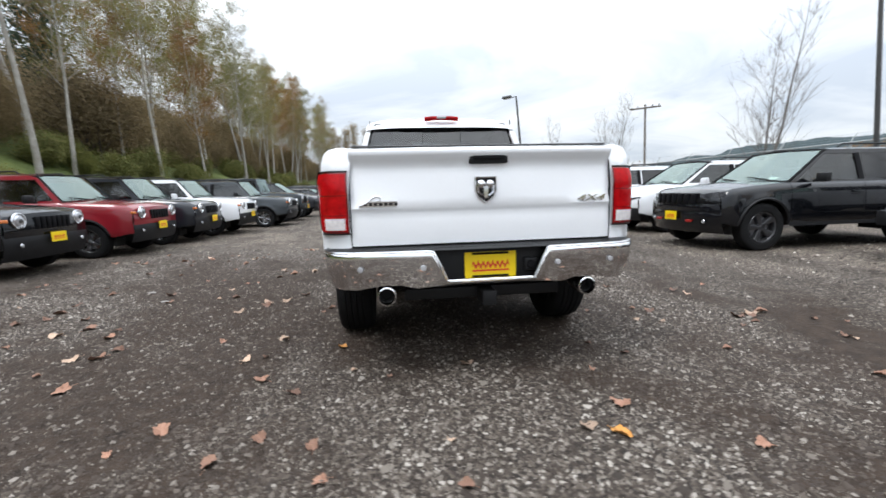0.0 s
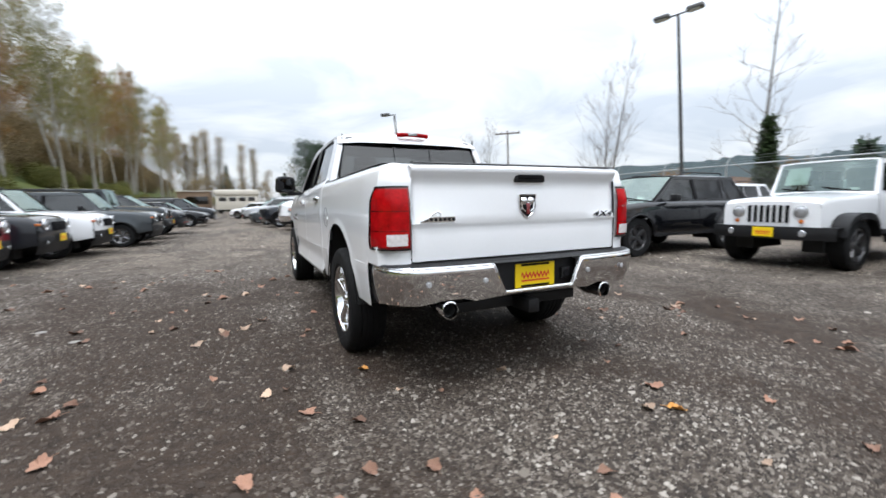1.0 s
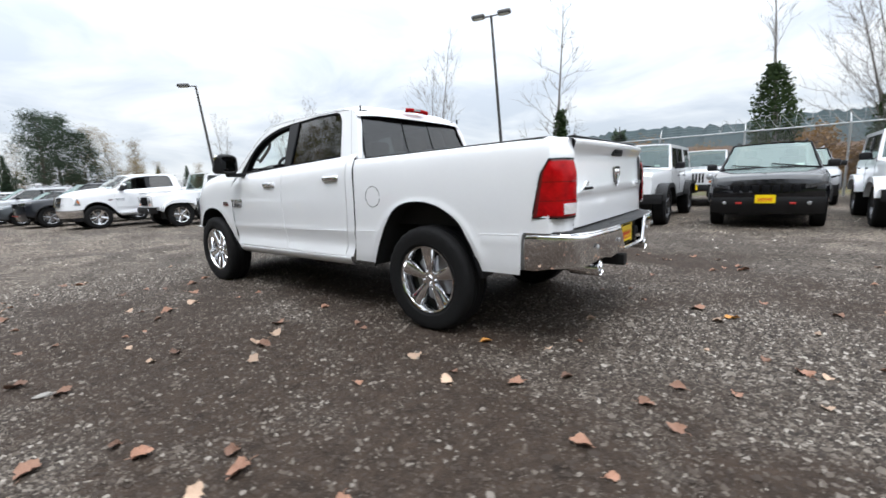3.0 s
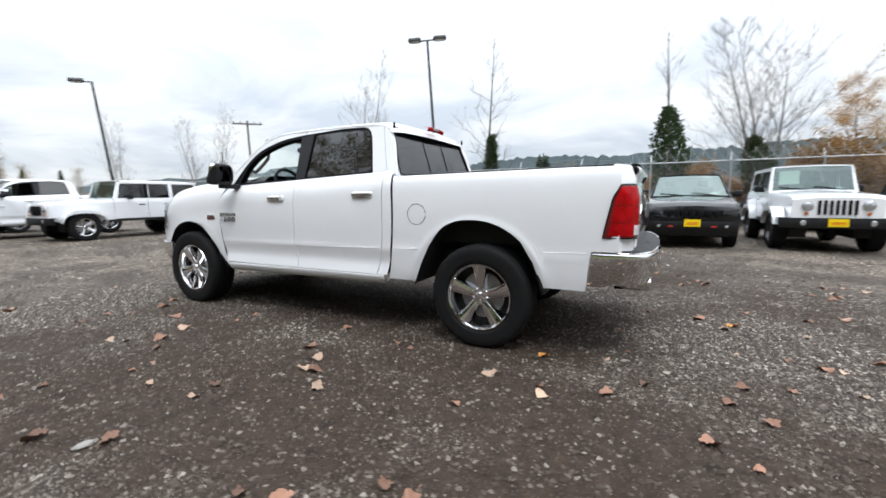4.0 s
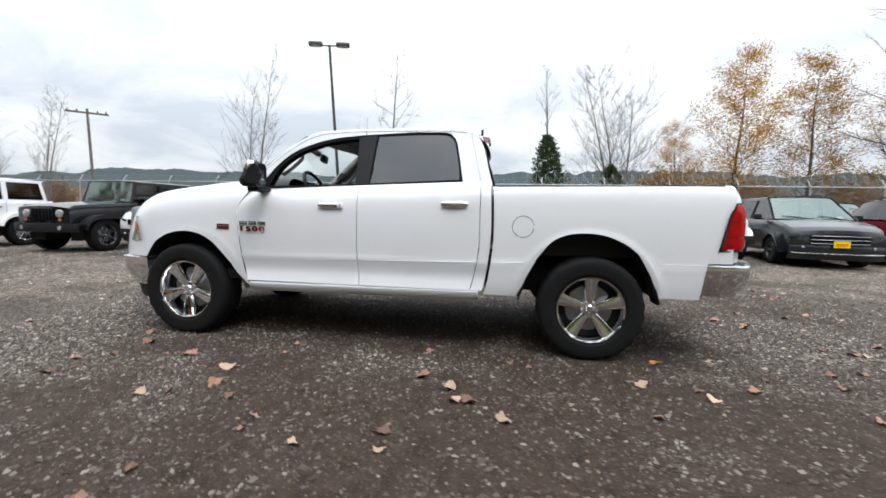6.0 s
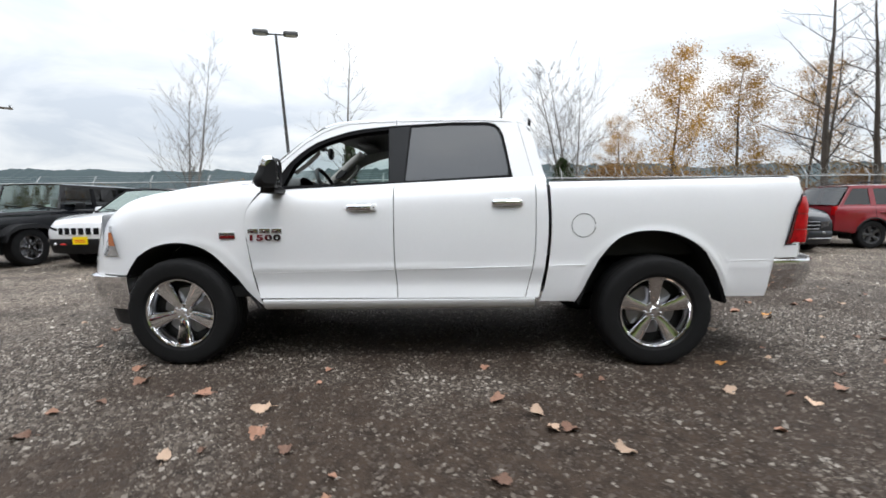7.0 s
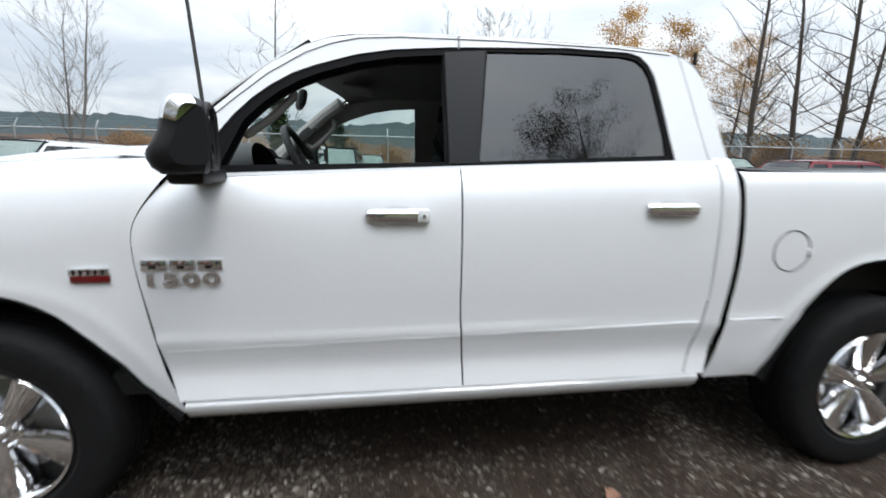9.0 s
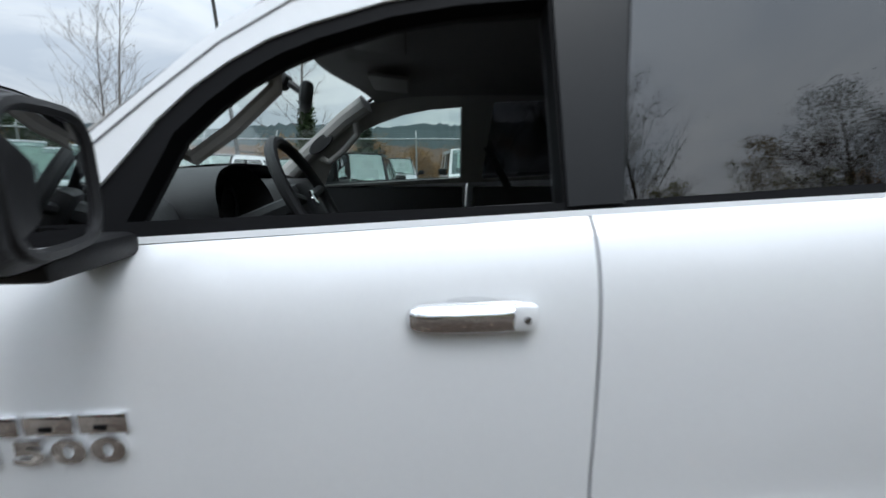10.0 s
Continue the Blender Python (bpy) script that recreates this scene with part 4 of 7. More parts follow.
            b.box((s * (fender_w(3.17, 1.0) + 0.009), 3.215 - 0.022 * i, 1.010), (0.004, 0.006, 0.018), 0)
            b.ob("fender_badge_slot", TRIM, truck)
    # fuel door
    g = Geo()
    ring = []
    for i in range(40):
        a = 2 * math.pi * i / 40
        y, z = 0.546 + 0.085 * math.cos(a), 1.055 + 0.085 * math.sin(a)
        ring.append((-(curve_at(BED_W, z) + flare(y, z) + 0.0005), y, z))
    g.tube(ring + [ring[0]], 0.0022, 5, cap=False)
    fd = g.ob("fuel_door", PILLAR, truck, "round fuel door seam")
    g = Geo()
    g.box((-0.992, 0.462, 1.05), (0.010, 0.018, 0.030), 0.004)
    g.ob("fuel_door_notch", WHITE, fd)
    # hood with a raised middle
    g = Geo()

    def hood(u, v):
        hw = 0.868 - front_inset(min(4.2, 2.93 + u * 1.3)) - 0.002
        yf = 4.20 + 0.20 * (1 - abs(v) ** 2.2)
        y = 2.93 + u * (yf - 2.93)
        ze = curve_at(HOOD_EDGE, 2.93 + u * 1.27)
        crown = 0.055 * (1 - v * v) + 0.028 * smoothstep(0.72, 0.55, abs(v)) * smoothstep(1.0, 0.8, u)
        return (v * hw, y, ze + crown * (1 - 0.4 * u))
    g.grid(hood, spread(0, 1, 26), [i / 20 for i in range(-20, 21)])
    g.ob("hood", WHITE, truck)
    # nose, grille and front bumper
    nose = [(0.895, 4.2), (0.86, 4.27), (0.80, 4.345), (0.70, 4.415), (0.5, 4.468), (0.25, 4.50), (0.0, 4.51), (-0.25, 4.50), (-0.5, 4.468), (-0.70, 4.415), (-0.80, 4.345), (-0.86, 4.27), (-0.895, 4.2)]

    def wrap(i, v, z0, z1, out=0.0):
        x, y = nose[i]
        d = Vector((x * 0.9, y - 3.6, 0)).normalized()
        z = z0 + (z1 - z0) * v
        back = 0.09 * smoothstep(0.69, 1.25, z) * smoothstep(4.15, 4.35, y)
        return (x + d.x * out, y + d.y * out - back, z)
    g = Geo()
    g.grid(lambda i, v: wrap(i, v, 0.69, curve_at(HOOD_EDGE, 4.2) + 0.035 * (1 - (nose[i][0] / 0.9) ** 2)), range(13), spread(0, 1, 10))
    g.ob("front_fascia", WHITE, truck)
    g = Geo()
    g.grid(lambda i, v: wrap(i, v, 0.80, 1.13, 0.012), range(4, 9), spread(0, 1, 6))
    gr = g.ob("grille", PLASTIC, truck, "black grille with chrome crosshair bars")
    g = Geo()
    g.grid(lambda i, v: wrap(i, v, 0.955, 0.995, 0.03), range(4, 9), spread(0, 1, 4))
    g.box((0, 4.500, 0.965), (0.05, 0.03, 0.33), 0.008, Euler((radians(10), 0, 0)).to_matrix())
    g.tube([wrap(4, 0, 0.80, 1.13, 0.02), wrap(6, 0, 0.80, 1.13, 0.02), wrap(8, 0, 0.80, 1.13, 0.02), wrap(8, 1, 0.80, 1.13, 0.02), wrap(6, 1, 0.80, 1.13, 0.02), wrap(4, 1, 0.80, 1.13, 0.02), wrap(4, 0, 0.80, 1.13, 0.02)], 0.022, 8)
    g.ob("grille_bar", CHROME, gr, "chrome crosshair bar")
    ends = [(0.955, 3.985), (0.955, 4.08), (0.935, 4.18), (0.895, 4.29), (0.815, 4.385), (0.68, 4.465), (0.4, 4.53), (0.0, 4.555)]
    ends = ends + [(-x, y) for x, y in ends[-2::-1]]
    g = Geo()
    g.grid(lambda i, v: (ends[i][0] * (1 - 0.06 * (1 - v) ** 2), ends[i][1] - 0.08 * (1 - v) ** 2 * (ends[i][1] > 4.05), 0.42 + 0.265 * v), range(len(ends)), spread(0, 1, 9))
    g.grid(lambda i, v: (ends[i][0] * (1 - 0.06 * v), ends[i][1] - 0.08 * v, 0.685 + 0.012 * math.sin(v * math.pi)), range(len(ends)), spread(0, 1, 4))
    g.ob("front_bumper", CHROME, truck, "chrome front bumper")
    g = Geo()
    g.grid(lambda i, v: (ends[i][0] * 0.93, ends[i][1] - 0.10 - 0.04 * (1 - v), 0.29 + 0.14 * v), range(len(ends)), spread(0, 1, 4))
    g.ob("front_valance", PLASTIC, truck, "black plastic valance")
    # roof, windscreen and cab back
    edge_z = [(0.90, 1.765), (0.93, 1.80), (0.965, 1.822), (1.04, 1.848), (1.28, 1.862), (1.75, 1.864), (2.14, 1.856), (2.36, 1.842), (2.47, 1.808), (2.55, 1.77)]

    def roof(u, v):
        yf, yr = 2.47 + 0.17 * (1 - v * v), 0.90 - 0.03 * (1 - v * v)
        y = yr + (yf - yr) * u
        ze = curve_at(edge_z, min(2.47, 0.90 + (2.47 - 0.90) * u))
        xe = 1.308 - 0.30 * ze
        return (v * xe, y, ze + 0.052 * (1 - abs(v) ** 6) * smoothstep(-0.08, 0.1, u))
    g = Geo()
    vs = [-1, -0.985, -0.96, -0.93, -0.89] + [i / 10 for i in range(-8, 9)] + [0.89, 0.93, 0.96, 0.985, 1]
    g.grid(roof, [0, 0.01, 0.02, 0.04, 0.07] + spread(0.1, 1, 20), vs)
    g.ob("roof", WHITE, truck)
    g = Geo()
    g.grid(lambda u, v: tuple(Vector(roof(u, v)) - Vector((v * 0.06, 0, 0.035))), spread(0.02, 0.985, 10), [i / 8 for i in range(-8, 9)])
    g.ob("headliner", HEADLINER, truck, "grey cloth headliner")
    g = Geo()

    def screen(u, v):
        a = Vector(roof(1.0, v))
        b = Vector((v * 0.845, 3.00 + 0.27 * (1 - v * v), 1.38 + 0.055 * (1 - v * v)))
        p = b.lerp(a, u)
        p.y += 0.03 * math.sin(math.pi * u)
        return p
    g.grid(screen, spread(0, 1, 10), [i / 10 for i in range(-10, 11)])
    g.ob("windscreen", GLASS, truck, "clear windscreen", shadow=False)
    g = Geo()
    for s in (-1, 1):
        g.tube([screen(u, s * 0.985) for u in spread(0, 1, 8)], 0.008, 6)
    g.tube([screen(0, v / 10) for v in range(-10, 11)], 0.012, 6)
    g.ob("windscreen_seal", TRIM, truck)
    g = Geo()
    g.grid(lambda u, v: (v * 0.84, 2.95 + 0.28 * (1 - v * v) * u, 1.36 + 0.045 * (1 - v * v)), (0, 1), [i / 8 for i in range(-8, 9)])
    g.ob("cowl", PLASTIC, truck)
    mb = Matrix(((1, 0, 0, 0), (0, 0.30, 0.958, 0.80 - 0.411), (0, 1, -0.287, 0), (0, 0, 0, 1)))
    back = [(-0.885, 1.36), (0.885, 1.36), (0.865, 1.45), (0.80, 1.68), (0.768, 1.785), (0.735, 1.832), (0.6, 1.855), (0, 1.864), (-0.6, 1.855), (-0.735, 1.832), (-0.768, 1.785), (-0.80, 1.68), (-0.865, 1.45)]
    hole = [(-0.80, 1.395), (0.80, 1.395), (0.785, 1.50), (0.735, 1.70), (0.712, 1.79), (0.685, 1.822), (0, 1.850), (-0.685, 1.822), (-0.712, 1.79), (-0.735, 1.70), (-0.785, 1.50)]
    g = Geo()
    g.frame_plate(back, [hole], 0.03, mb)
    g.box((0, 0.815, 1.10), (1.80, 0.02, 0.56), 0.0)
    g.ob("cab_back", WHITE, truck, smooth=30)
    g = Geo()
    g.prism(hole, 0.004, mb @ Matrix.Translation((0, 0, 0.008)))
    rw = g.ob("rear_window", REARTINT, truck, "dark tinted sliding rear window", smooth=0, shadow=False)
    g = Geo()
    g.tube([mb @ Vector((a, b, 0.004)) for a, b in hole + [hole[0]]], 0.012, 6)
    fr = [(-0.20, 1.43), (0.20, 1.43), (0.20, 1.79), (-0.20, 1.79), (-0.20, 1.43)]
    g.tube([mb @ Vector((a, b, 0.004)) for a, b in fr], 0.0035, 6)
    g.ob("slider_frame", TRIM, rw, "black slider frame")
    g = Geo()
    g.grid(lambda u, v: (u, 0.885 - 0.018 * math.sin(math.pi * v) + (v > 0.9) * 0.06, 1.862 + 0.052 * v - 0.02 * (u / 0.17) ** 2 * 0.5), spread(-0.175, 0.175, 12), [0, 0.2, 0.4, 0.6, 0.8, 0.95, 1.0])
    bl = g.ob("brake_lamp", REDLENS, truck, "red high brake lamp")
    g = Geo()
    g.box((0, 0.871, 1.888), (0.10, 0.008, 0.026), 0.002)
    g.ob("cargo_lens", CLEARLENS, bl, "clear cargo lens")
    for s in (-1, 1):
        g = Geo()
        g.box((s * 0.735, 0.905, 1.835), (0.006, 0.02, 0.05), 0.002)
        g.ob("roof_corner_fin", TRIM, truck)
    # bed floor, front wall, tailgate
    g = Geo()
    g.box((0, -0.13, 0.83), (1.66, 1.80, 0.02))
    g.box((0, 0.755, 1.09), (1.80, 0.02, 0.54))
    g.ob("bed_liner", PLASTIC, truck, "black bed liner")
    prof = [(-1.02, 1.392), (-1.05, 1.396), (-1.085, 1.394), (-1.112, 1.387), (-1.128, 1.374), (-1.131, 1.360), (-1.126, 1.345), (-1.110, 1.318), (-1.099, 1.295), (-1.096, 1.268), (-1.101, 1.24), (-1.108, 1.10), (-1.109, 1.048), (-1.101, 1.030), (-1.098, 1.015), (-1.101, 0.98), (-1.103, 0.90), (-1.100, 0.83), (-1.085, 0.822), (-1.02, 0.822)]
    g = Geo()
    xs = [-0.790, -0.786, -0.775, -0.755, -0.72] + [i / 10 for i in range(-6, 7)] + [0.72, 0.755, 0.775, 0.786, 0.790]

    def gate(i, x):
        y, z = prof[i]
        y += 0.02 * (abs(x) / 0.79) ** 2 * (z > 1.05) + 0.012 * smoothstep(0.76, 0.79, abs(x))
        return (x, y - 0.004 * (1 - (x / 0.79) ** 2), z)
    g.grid(gate, range(len(prof)), xs)
    g.grid(lambda x, z: (x, -1.02, z), (-0.79, 0.79), (0.83, 1.392))
    tg = g.ob("tailgate", WHITE, truck)
    g = Geo()
    g.grid(lambda x, v: (x, -1.035 - 0.03 * v - 0.035 * smoothstep(0.0, 1, v), 1.399 + 0.008 * math.sin(v * 3.1)), spread(-0.775, 0.775, 10), spread(0, 1, 5))
    g.ob("gate_cap", PLASTIC, tg, "black tailgate cap")
    g = Geo()
    g.box((0.02, -1.106, 1.318), (0.235, 0.035, 0.055), 0.012)
    hd = g.ob("gate_handle", PLASTIC, tg, "black tailgate handle")
    g = Geo()
    g.box((0.02, -1.124, 1.325), (0.19, 0.012, 0.026), 0.004)
    g.ob("handle_lip", TRIM, hd)
    shield = [(-0.062, 0.066), (0.062, 0.066), (0.060, -0.01), (0.045, -0.045), (0.0, -0.078), (-0.045, -0.045), (-0.060, -0.01)]
    mr = lambda x, y, z: Matrix(((1, 0, 0, x), (0, 0, -1, y), (0, 1, 0, z), (0, 0, 0, 1)))
    g = Geo()
    g.prism(shield, 0.010, mr(0, -1.112, 1.145))
    sh = g.ob("emblem", TRIM, tg, "dark shield emblem with chrome relief", smooth=30)
    g = Geo()
    for s in (-1, 1):
        g.lathe([(0.0, 0.012), (0.012, 0.011), (0.022, 0.006), (0.026, 0.0)], 20, Matrix.Translation((s * 0.026, -1.122, 1.172)) @ Euler((0, 0, radians(-90))).to_matrix().to_4x4())
        g.tube([(s * 0.05, -1.122, 1.165), (s * 0.042, -1.124, 1.125), (s * 0.018, -1.124, 1.105)], 0.007, 6)
    g.prism([(-0.016, 0.02), (0.016, 0.02), (0.010, -0.05), (-0.010, -0.05)], 0.008, mr(0, -1.122, 1.14))
    rim_pts = [mr(0, -1.120, 1.145) @ Vector((a, b, 0)) for a, b in shield + [shield[0]]]
    g.tube(rim_pts, 0.005, 6)
    g.ob("emblem_relief", CHROME, sh, "chrome relief")
    g = Geo()
    g.prism([(-0.10, -0.026), (0.118, -0.026), (0.122, 0.004), (-0.02, 0.004), (-0.06, -0.006)], 0.007, mr(-0.645, -1.108, 1.083))
    g.tube([(-0.745, -1.116, 1.062), (-0.70, -1.117, 1.078), (-0.665, -1.117, 1.108), (-0.640, -1.117, 1.118), (-0.618, -1.117, 1.108), (-0.622, -1.117, 1.092), (-0.645, -1.117, 1.094)], [0.003, 0.006, 0.008, 0.008, 0.007, 0.005, 0.003], 8)
    tb = g.ob("trim_badge", CHROME, tg, "chrome and black trim level badge", smooth=30)
    for i in range(7):
        g = Geo()
        g.box((-0.705 + 0.029 * i, -1.118, 1.072), (0.019, 0.004, 0.017), 0.001)
        g.ob("trim_badge_mark", TRIM, tb)
    text_plate("drive_badge", "4X4", 0.052, mr(0.655, -1.112, 1.075), CHROME, tg, wide=1.9, slant=0.25)
    # rear bumper: chrome wrap with a notch, black step and plate recess
    plan = [(0.962, -0.79), (0.970, -0.90), (0.965, -1.02), (0.940, -1.11), (0.89, -1.175), (0.80, -1.215), (0.66, -1.24), (0.54, -1.25), (0.45, -1.256), (0.36, -1.26), (0.34, -1.26), (0.30, -1.262), (0.26, -1.264), (0.24, -1.264), (0.12, -1.267), (0.0, -1.268)]
    plan = plan + [(-x, y) for x, y in plan[-2::-1]]

    def bumper(i, v):
        x, y = plan[i]
        a = abs(x)
        top = 0.802 - 0.175 * smoothstep(0.345, 0.25, a)
        bot = 0.585 + 0.012 * smoothstep(0.5, 0.3, a) - 0.03 * smoothstep(-1.1, -0.85, y) + 0.035 * math.exp(-((a - 0.60) / 0.075) ** 4)
        z = bot + (top - bot) * v
        k = 0.035 * (1 - v) ** 2 + 0.010 * max(0, v - 0.93) / 0.07
        f = 1 - k / 1.0
        return (x * f, y * (1 - k * 0.9) if y < -1.0 else y + 0.05 * (1 - v) * smoothstep(-0.95, -0.79, y), z)
    g = Geo()
    g.grid(bumper, range(len(plan)), [0, 0.03, 0.08, 0.2, 0.35, 0.5, 0.65, 0.8, 0.9, 0.95, 0.98, 1.0])
    bp = g.ob("rear_bumper", CHROME, truck, "chrome step bumper")
    g = Geo()
    g.tube([Vector(bumper(i, 1.0)) + Vector((0, 0.004, 0.0)) for i in range(len(plan))], 0.009, 8)
    g.ob("bumper_bead", CHROME, bp)
    g = Geo()
    g.grid(lambda i, v: (plan[i][0] * (1 - 0.02 * v), min(-0.82, plan[i][1] + 0.012 + (abs(plan[i][1] + 1.09)) * v * (plan[i][1] < -1.09)), 0.808 + 0.012 * v), range(1, len(plan) - 1), spread(0, 1, 4))
    g.box((0, -1.16, 0.715), (0.66, 0.06, 0.20), 0.01)
    g.ob("step_pad", PLASTIC, bp, "black plastic step pad")
    for x in (-0.745, -0.395, 0.395, 0.735):
        g = Geo()
        y = -1.226 if abs(x) > 0.6 else -1.256
        g.lathe([(0.0, 0.004), (0.013, 0.004), (0.016, 0.0)], 16, Matrix.Translation((x, y - 0.002, 0.712)) @ Euler((0, 0, radians(-90))).to_matrix().to_4x4())
        g.ob("parking_sensor", SILVERPAINT, bp, "round parking sensor")
    plate_badge(bp, (0.005, -1.194, 0.705), Matrix(((1, 0, 0), (0, 0, -1), (0, 1, 0))))
    g = Geo()
    g.box((0.245, -1.200, 0.70), (0.075, 0.03, 0.075), 0.01)
    so = g.ob("trailer_socket", PLASTIC, bp)
    g = Geo()
    g.lathe([(0.0, 0.006), (0.022, 0.006), (0.026, 0.0)], 18, Matrix.Translation((0.245, -1.216, 0.70)) @ Euler((0, 0, radians(-90))).to_matrix().to_4x4())
    g.ob("socket_cap", TRIM, so)
    g = Geo()
    g.box((0, -1.08, 0.50), (0.085, 0.24, 0.085), 0.006)
    g.box((0, -0.98, 0.50), (1.0, 0.07, 0.07), 0.006)
    g.ob("hitch_receiver", PLASTIC, truck, "black hitch receiver")
    # frame rails, axle, tank, floor
    g = Geo()
    g.box((0, 1.6, 0.62), (1.24, 5.0, 0.22))
    g.box((0, 2.2, 0.56), (1.82, 2.6, 0.08))
    g.tube([(-0.75, 0, 0.40), (0.75, 0, 0.40)], 0.05, 10)
    g.lathe([(0.0, -0.13), (0.11, -0.08), (0.14, 0.0), (0.11, 0.08), (0.0, 0.13)], 16, Matrix.Translation((0.05, 0, 0.40)))
    g.tube([(-0.75, 3.569, 0.40), (0.75, 3.569, 0.40)], 0.045, 10)
    for s in (-1, 1):
        g.tube([(s * 0.60, -1.0, 0.55), (s * 0.58, -0.5, 0.57), (s * 0.45, 0.5, 0.5)], 0.035, 8)
        g.box((s * 0.45, 1.5, 0.55), (0.08, 5.0, 0.14))
    g.box((0.2, -0.72, 0.62), (0.5, 0.5, 0.16), 0.05)
    g.ob("chassis", UNDER, truck, "dark chassis and axles")
    # cabin
    g = Geo()
    g.grid(lambda u, v: (v * 0.84, 3.24 - 0.10 * v * v - 0.46 * u, 1.385 - 0.005 * u - 0.22 * smoothstep(0.65, 1.0, u) + 0.02 * (1 - v * v)), spread(0, 1, 12), [i / 8 for i in range(-8, 9)])
    g.grid(lambda u, v: (v * 0.84, 2.78 - 0.10 * v * v + 0.10 * u, 1.16 - 0.45 * u), spread(0, 1, 6), [i / 8 for i in range(-8, 9)])
    g.ob("dashboard", CABIN, truck, "black dashboard")
    g = Geo()
    g.grid(lambda u, v: (-0.40 + 0.215 * math.cos(math.pi * v), 3.00 - 0.27 * u + 0.05 * math.sin(math.pi * v), 1.26 + 0.20 * math.sin(math.pi * v) ** 0.6 - 0.015 * (1 - u)), spread(0, 1, 6), spread(0, 1, 16))
    g.grid(lambda u, v: (-0.40 + (0.21 - 0.2 * u) * math.cos(math.pi * v), 2.86, 1.26 + (0.19 - 0.18 * u) * math.sin(math.pi * v) ** 0.6), spread(0, 1, 3), spread(0, 1, 16))
    bin_ = g.ob("instrument_hood", CABIN, truck, "black instrument binnacle")
    for x in (-0.49, -0.31):
        g = Geo()
        g.lathe([(0.052, 0.012), (0.062, 0.016), (0.066, 0.0)], 24, Matrix.Translation((x, 2.855, 1.335)) @ Euler((0, 0, radians(-90))).to_matrix().to_4x4())
        g.ob("gauge_ring", ALLOY, bin_)
    for x in (-0.775, -0.12, 0.775):
        g = Geo()
        g.box((x, 2.735 if abs(x) > 0.5 else 2.765, 1.25), (0.018, 0.014, 0.15), 0.005, Euler((radians(-20), 0, radians(8 if x < 0 else -8))).to_matrix())
        g.ob("dash_trim", ALLOY, truck, "silver dashboard trim")
    g = Geo()
    ms = Matrix.Translation((-0.40, 2.565, 1.36)) @ Euler((radians(-28), 0, 0)).to_matrix().to_4x4()
    g.tube([ms @ Vector((0.187 * math.cos(a), 0, 0.187 * math.sin(a))) for a in [2 * math.pi * i / 36 for i in range(37)]], 0.017, 10, cap=False)
    sw = g.ob("steering_wheel", CABIN, truck, "black steering wheel")
    g = Geo()
    g.box(ms @ Vector((0, 0.02, -0.01)), (0.15, 0.05, 0.14), 0.02, ms.to_3x3())
    for a in (0.12, math.pi - 0.12, -math.pi / 2 - 0.3, -math.pi / 2 + 0.3):
        g.tube([ms @ Vector((0.06 * math.cos(a), 0.01, 0.06 * math.sin(a))), ms @ Vector((0.185 * math.cos(a), 0, 0.185 * math.sin(a)))], 0.016, 8)
    g.ob("wheel_hub", CABIN, sw)
    g = Geo()
    g.lathe([(0.014, 0.007), (0.022, 0.006), (0.026, 0.0)], 20, ms @ Matrix.Translation((0, -0.008, 0)) @ Euler((0, 0, radians(-90))).to_matrix().to_4x4())
    g.ob("hub_emblem", CHROME, sw)
    g = Geo()
    g.tube([(-0.40, 2.60, 1.34), (-0.40, 2.9, 1.22)], 0.04, 10)
    g.ob("steering_column", CABIN, truck)
    for x in (-0.40, 0.40):
        g = Geo()
        g.box((x, 1.72, 0.86), (0.50, 0.52, 0.18), 0.06)
        st = g.ob("front_seat", SEAT, truck, "dark cloth front seat")
        g = Geo()
        g.box((x, 1.42, 1.20), (0.48, 0.15, 0.66), 0.06, Euler((radians(14), 0, 0)).to_matrix())
        g.ob("seat_back", SEAT, st)
        g = Geo()
        g.box((x, 1.325, 1.60), (0.26, 0.10, 0.18), 0.04, Euler((radians(14), 0, 0)).to_matrix())
        for d in (-0.06, 0.06):
            g.tube([(x + d, 1.34, 1.45), (x + d, 1.32, 1.58)], 0.006, 6)
        g.ob("headrest", SEAT, st)
    g = Geo()
    g.box((0, 1.22, 0.86), (1.40, 0.46, 0.18), 0.06)
    g.box((0, 1.03, 1.16), (1.40, 0.14, 0.58), 0.05, Euler((radians(8), 0, 0)).to_matrix())
    rb = g.ob("rear_bench", SEAT, truck, "dark cloth rear bench")
    for x in (-0.45, 0.45):
        g = Geo()
        g.box((x, 1.01, 1.50), (0.26, 0.09, 0.13), 0.035)
        g.ob("rear_headrest", SEAT, rb)
    g = Geo()
    g.box((0, 2.1, 0.80), (0.30, 0.9, 0.40), 0.04)
    g.box((0, 1.8, 0.56), (1.7, 2.2, 0.04))
    g.ob("centre_console", CABIN, truck, "black centre console and floor")
    g = Geo()
    g.box((-0.04, 2.645, 1.70), (0.25, 0.045, 0.085), 0.02, Euler((radians(10), 0, radians(14))).to_matrix())
    g.tube([(0, 2.66, 1.72), (0, 2.76, 1.79)], 0.014, 6)
    g.box((0, 2.755, 1.775), (0.09, 0.09, 0.06), 0.015, Euler((radians(30), 0, 0)).to_matrix())
    g.ob("rear_view_mirror", CABIN, truck, "black rear-view mirror")
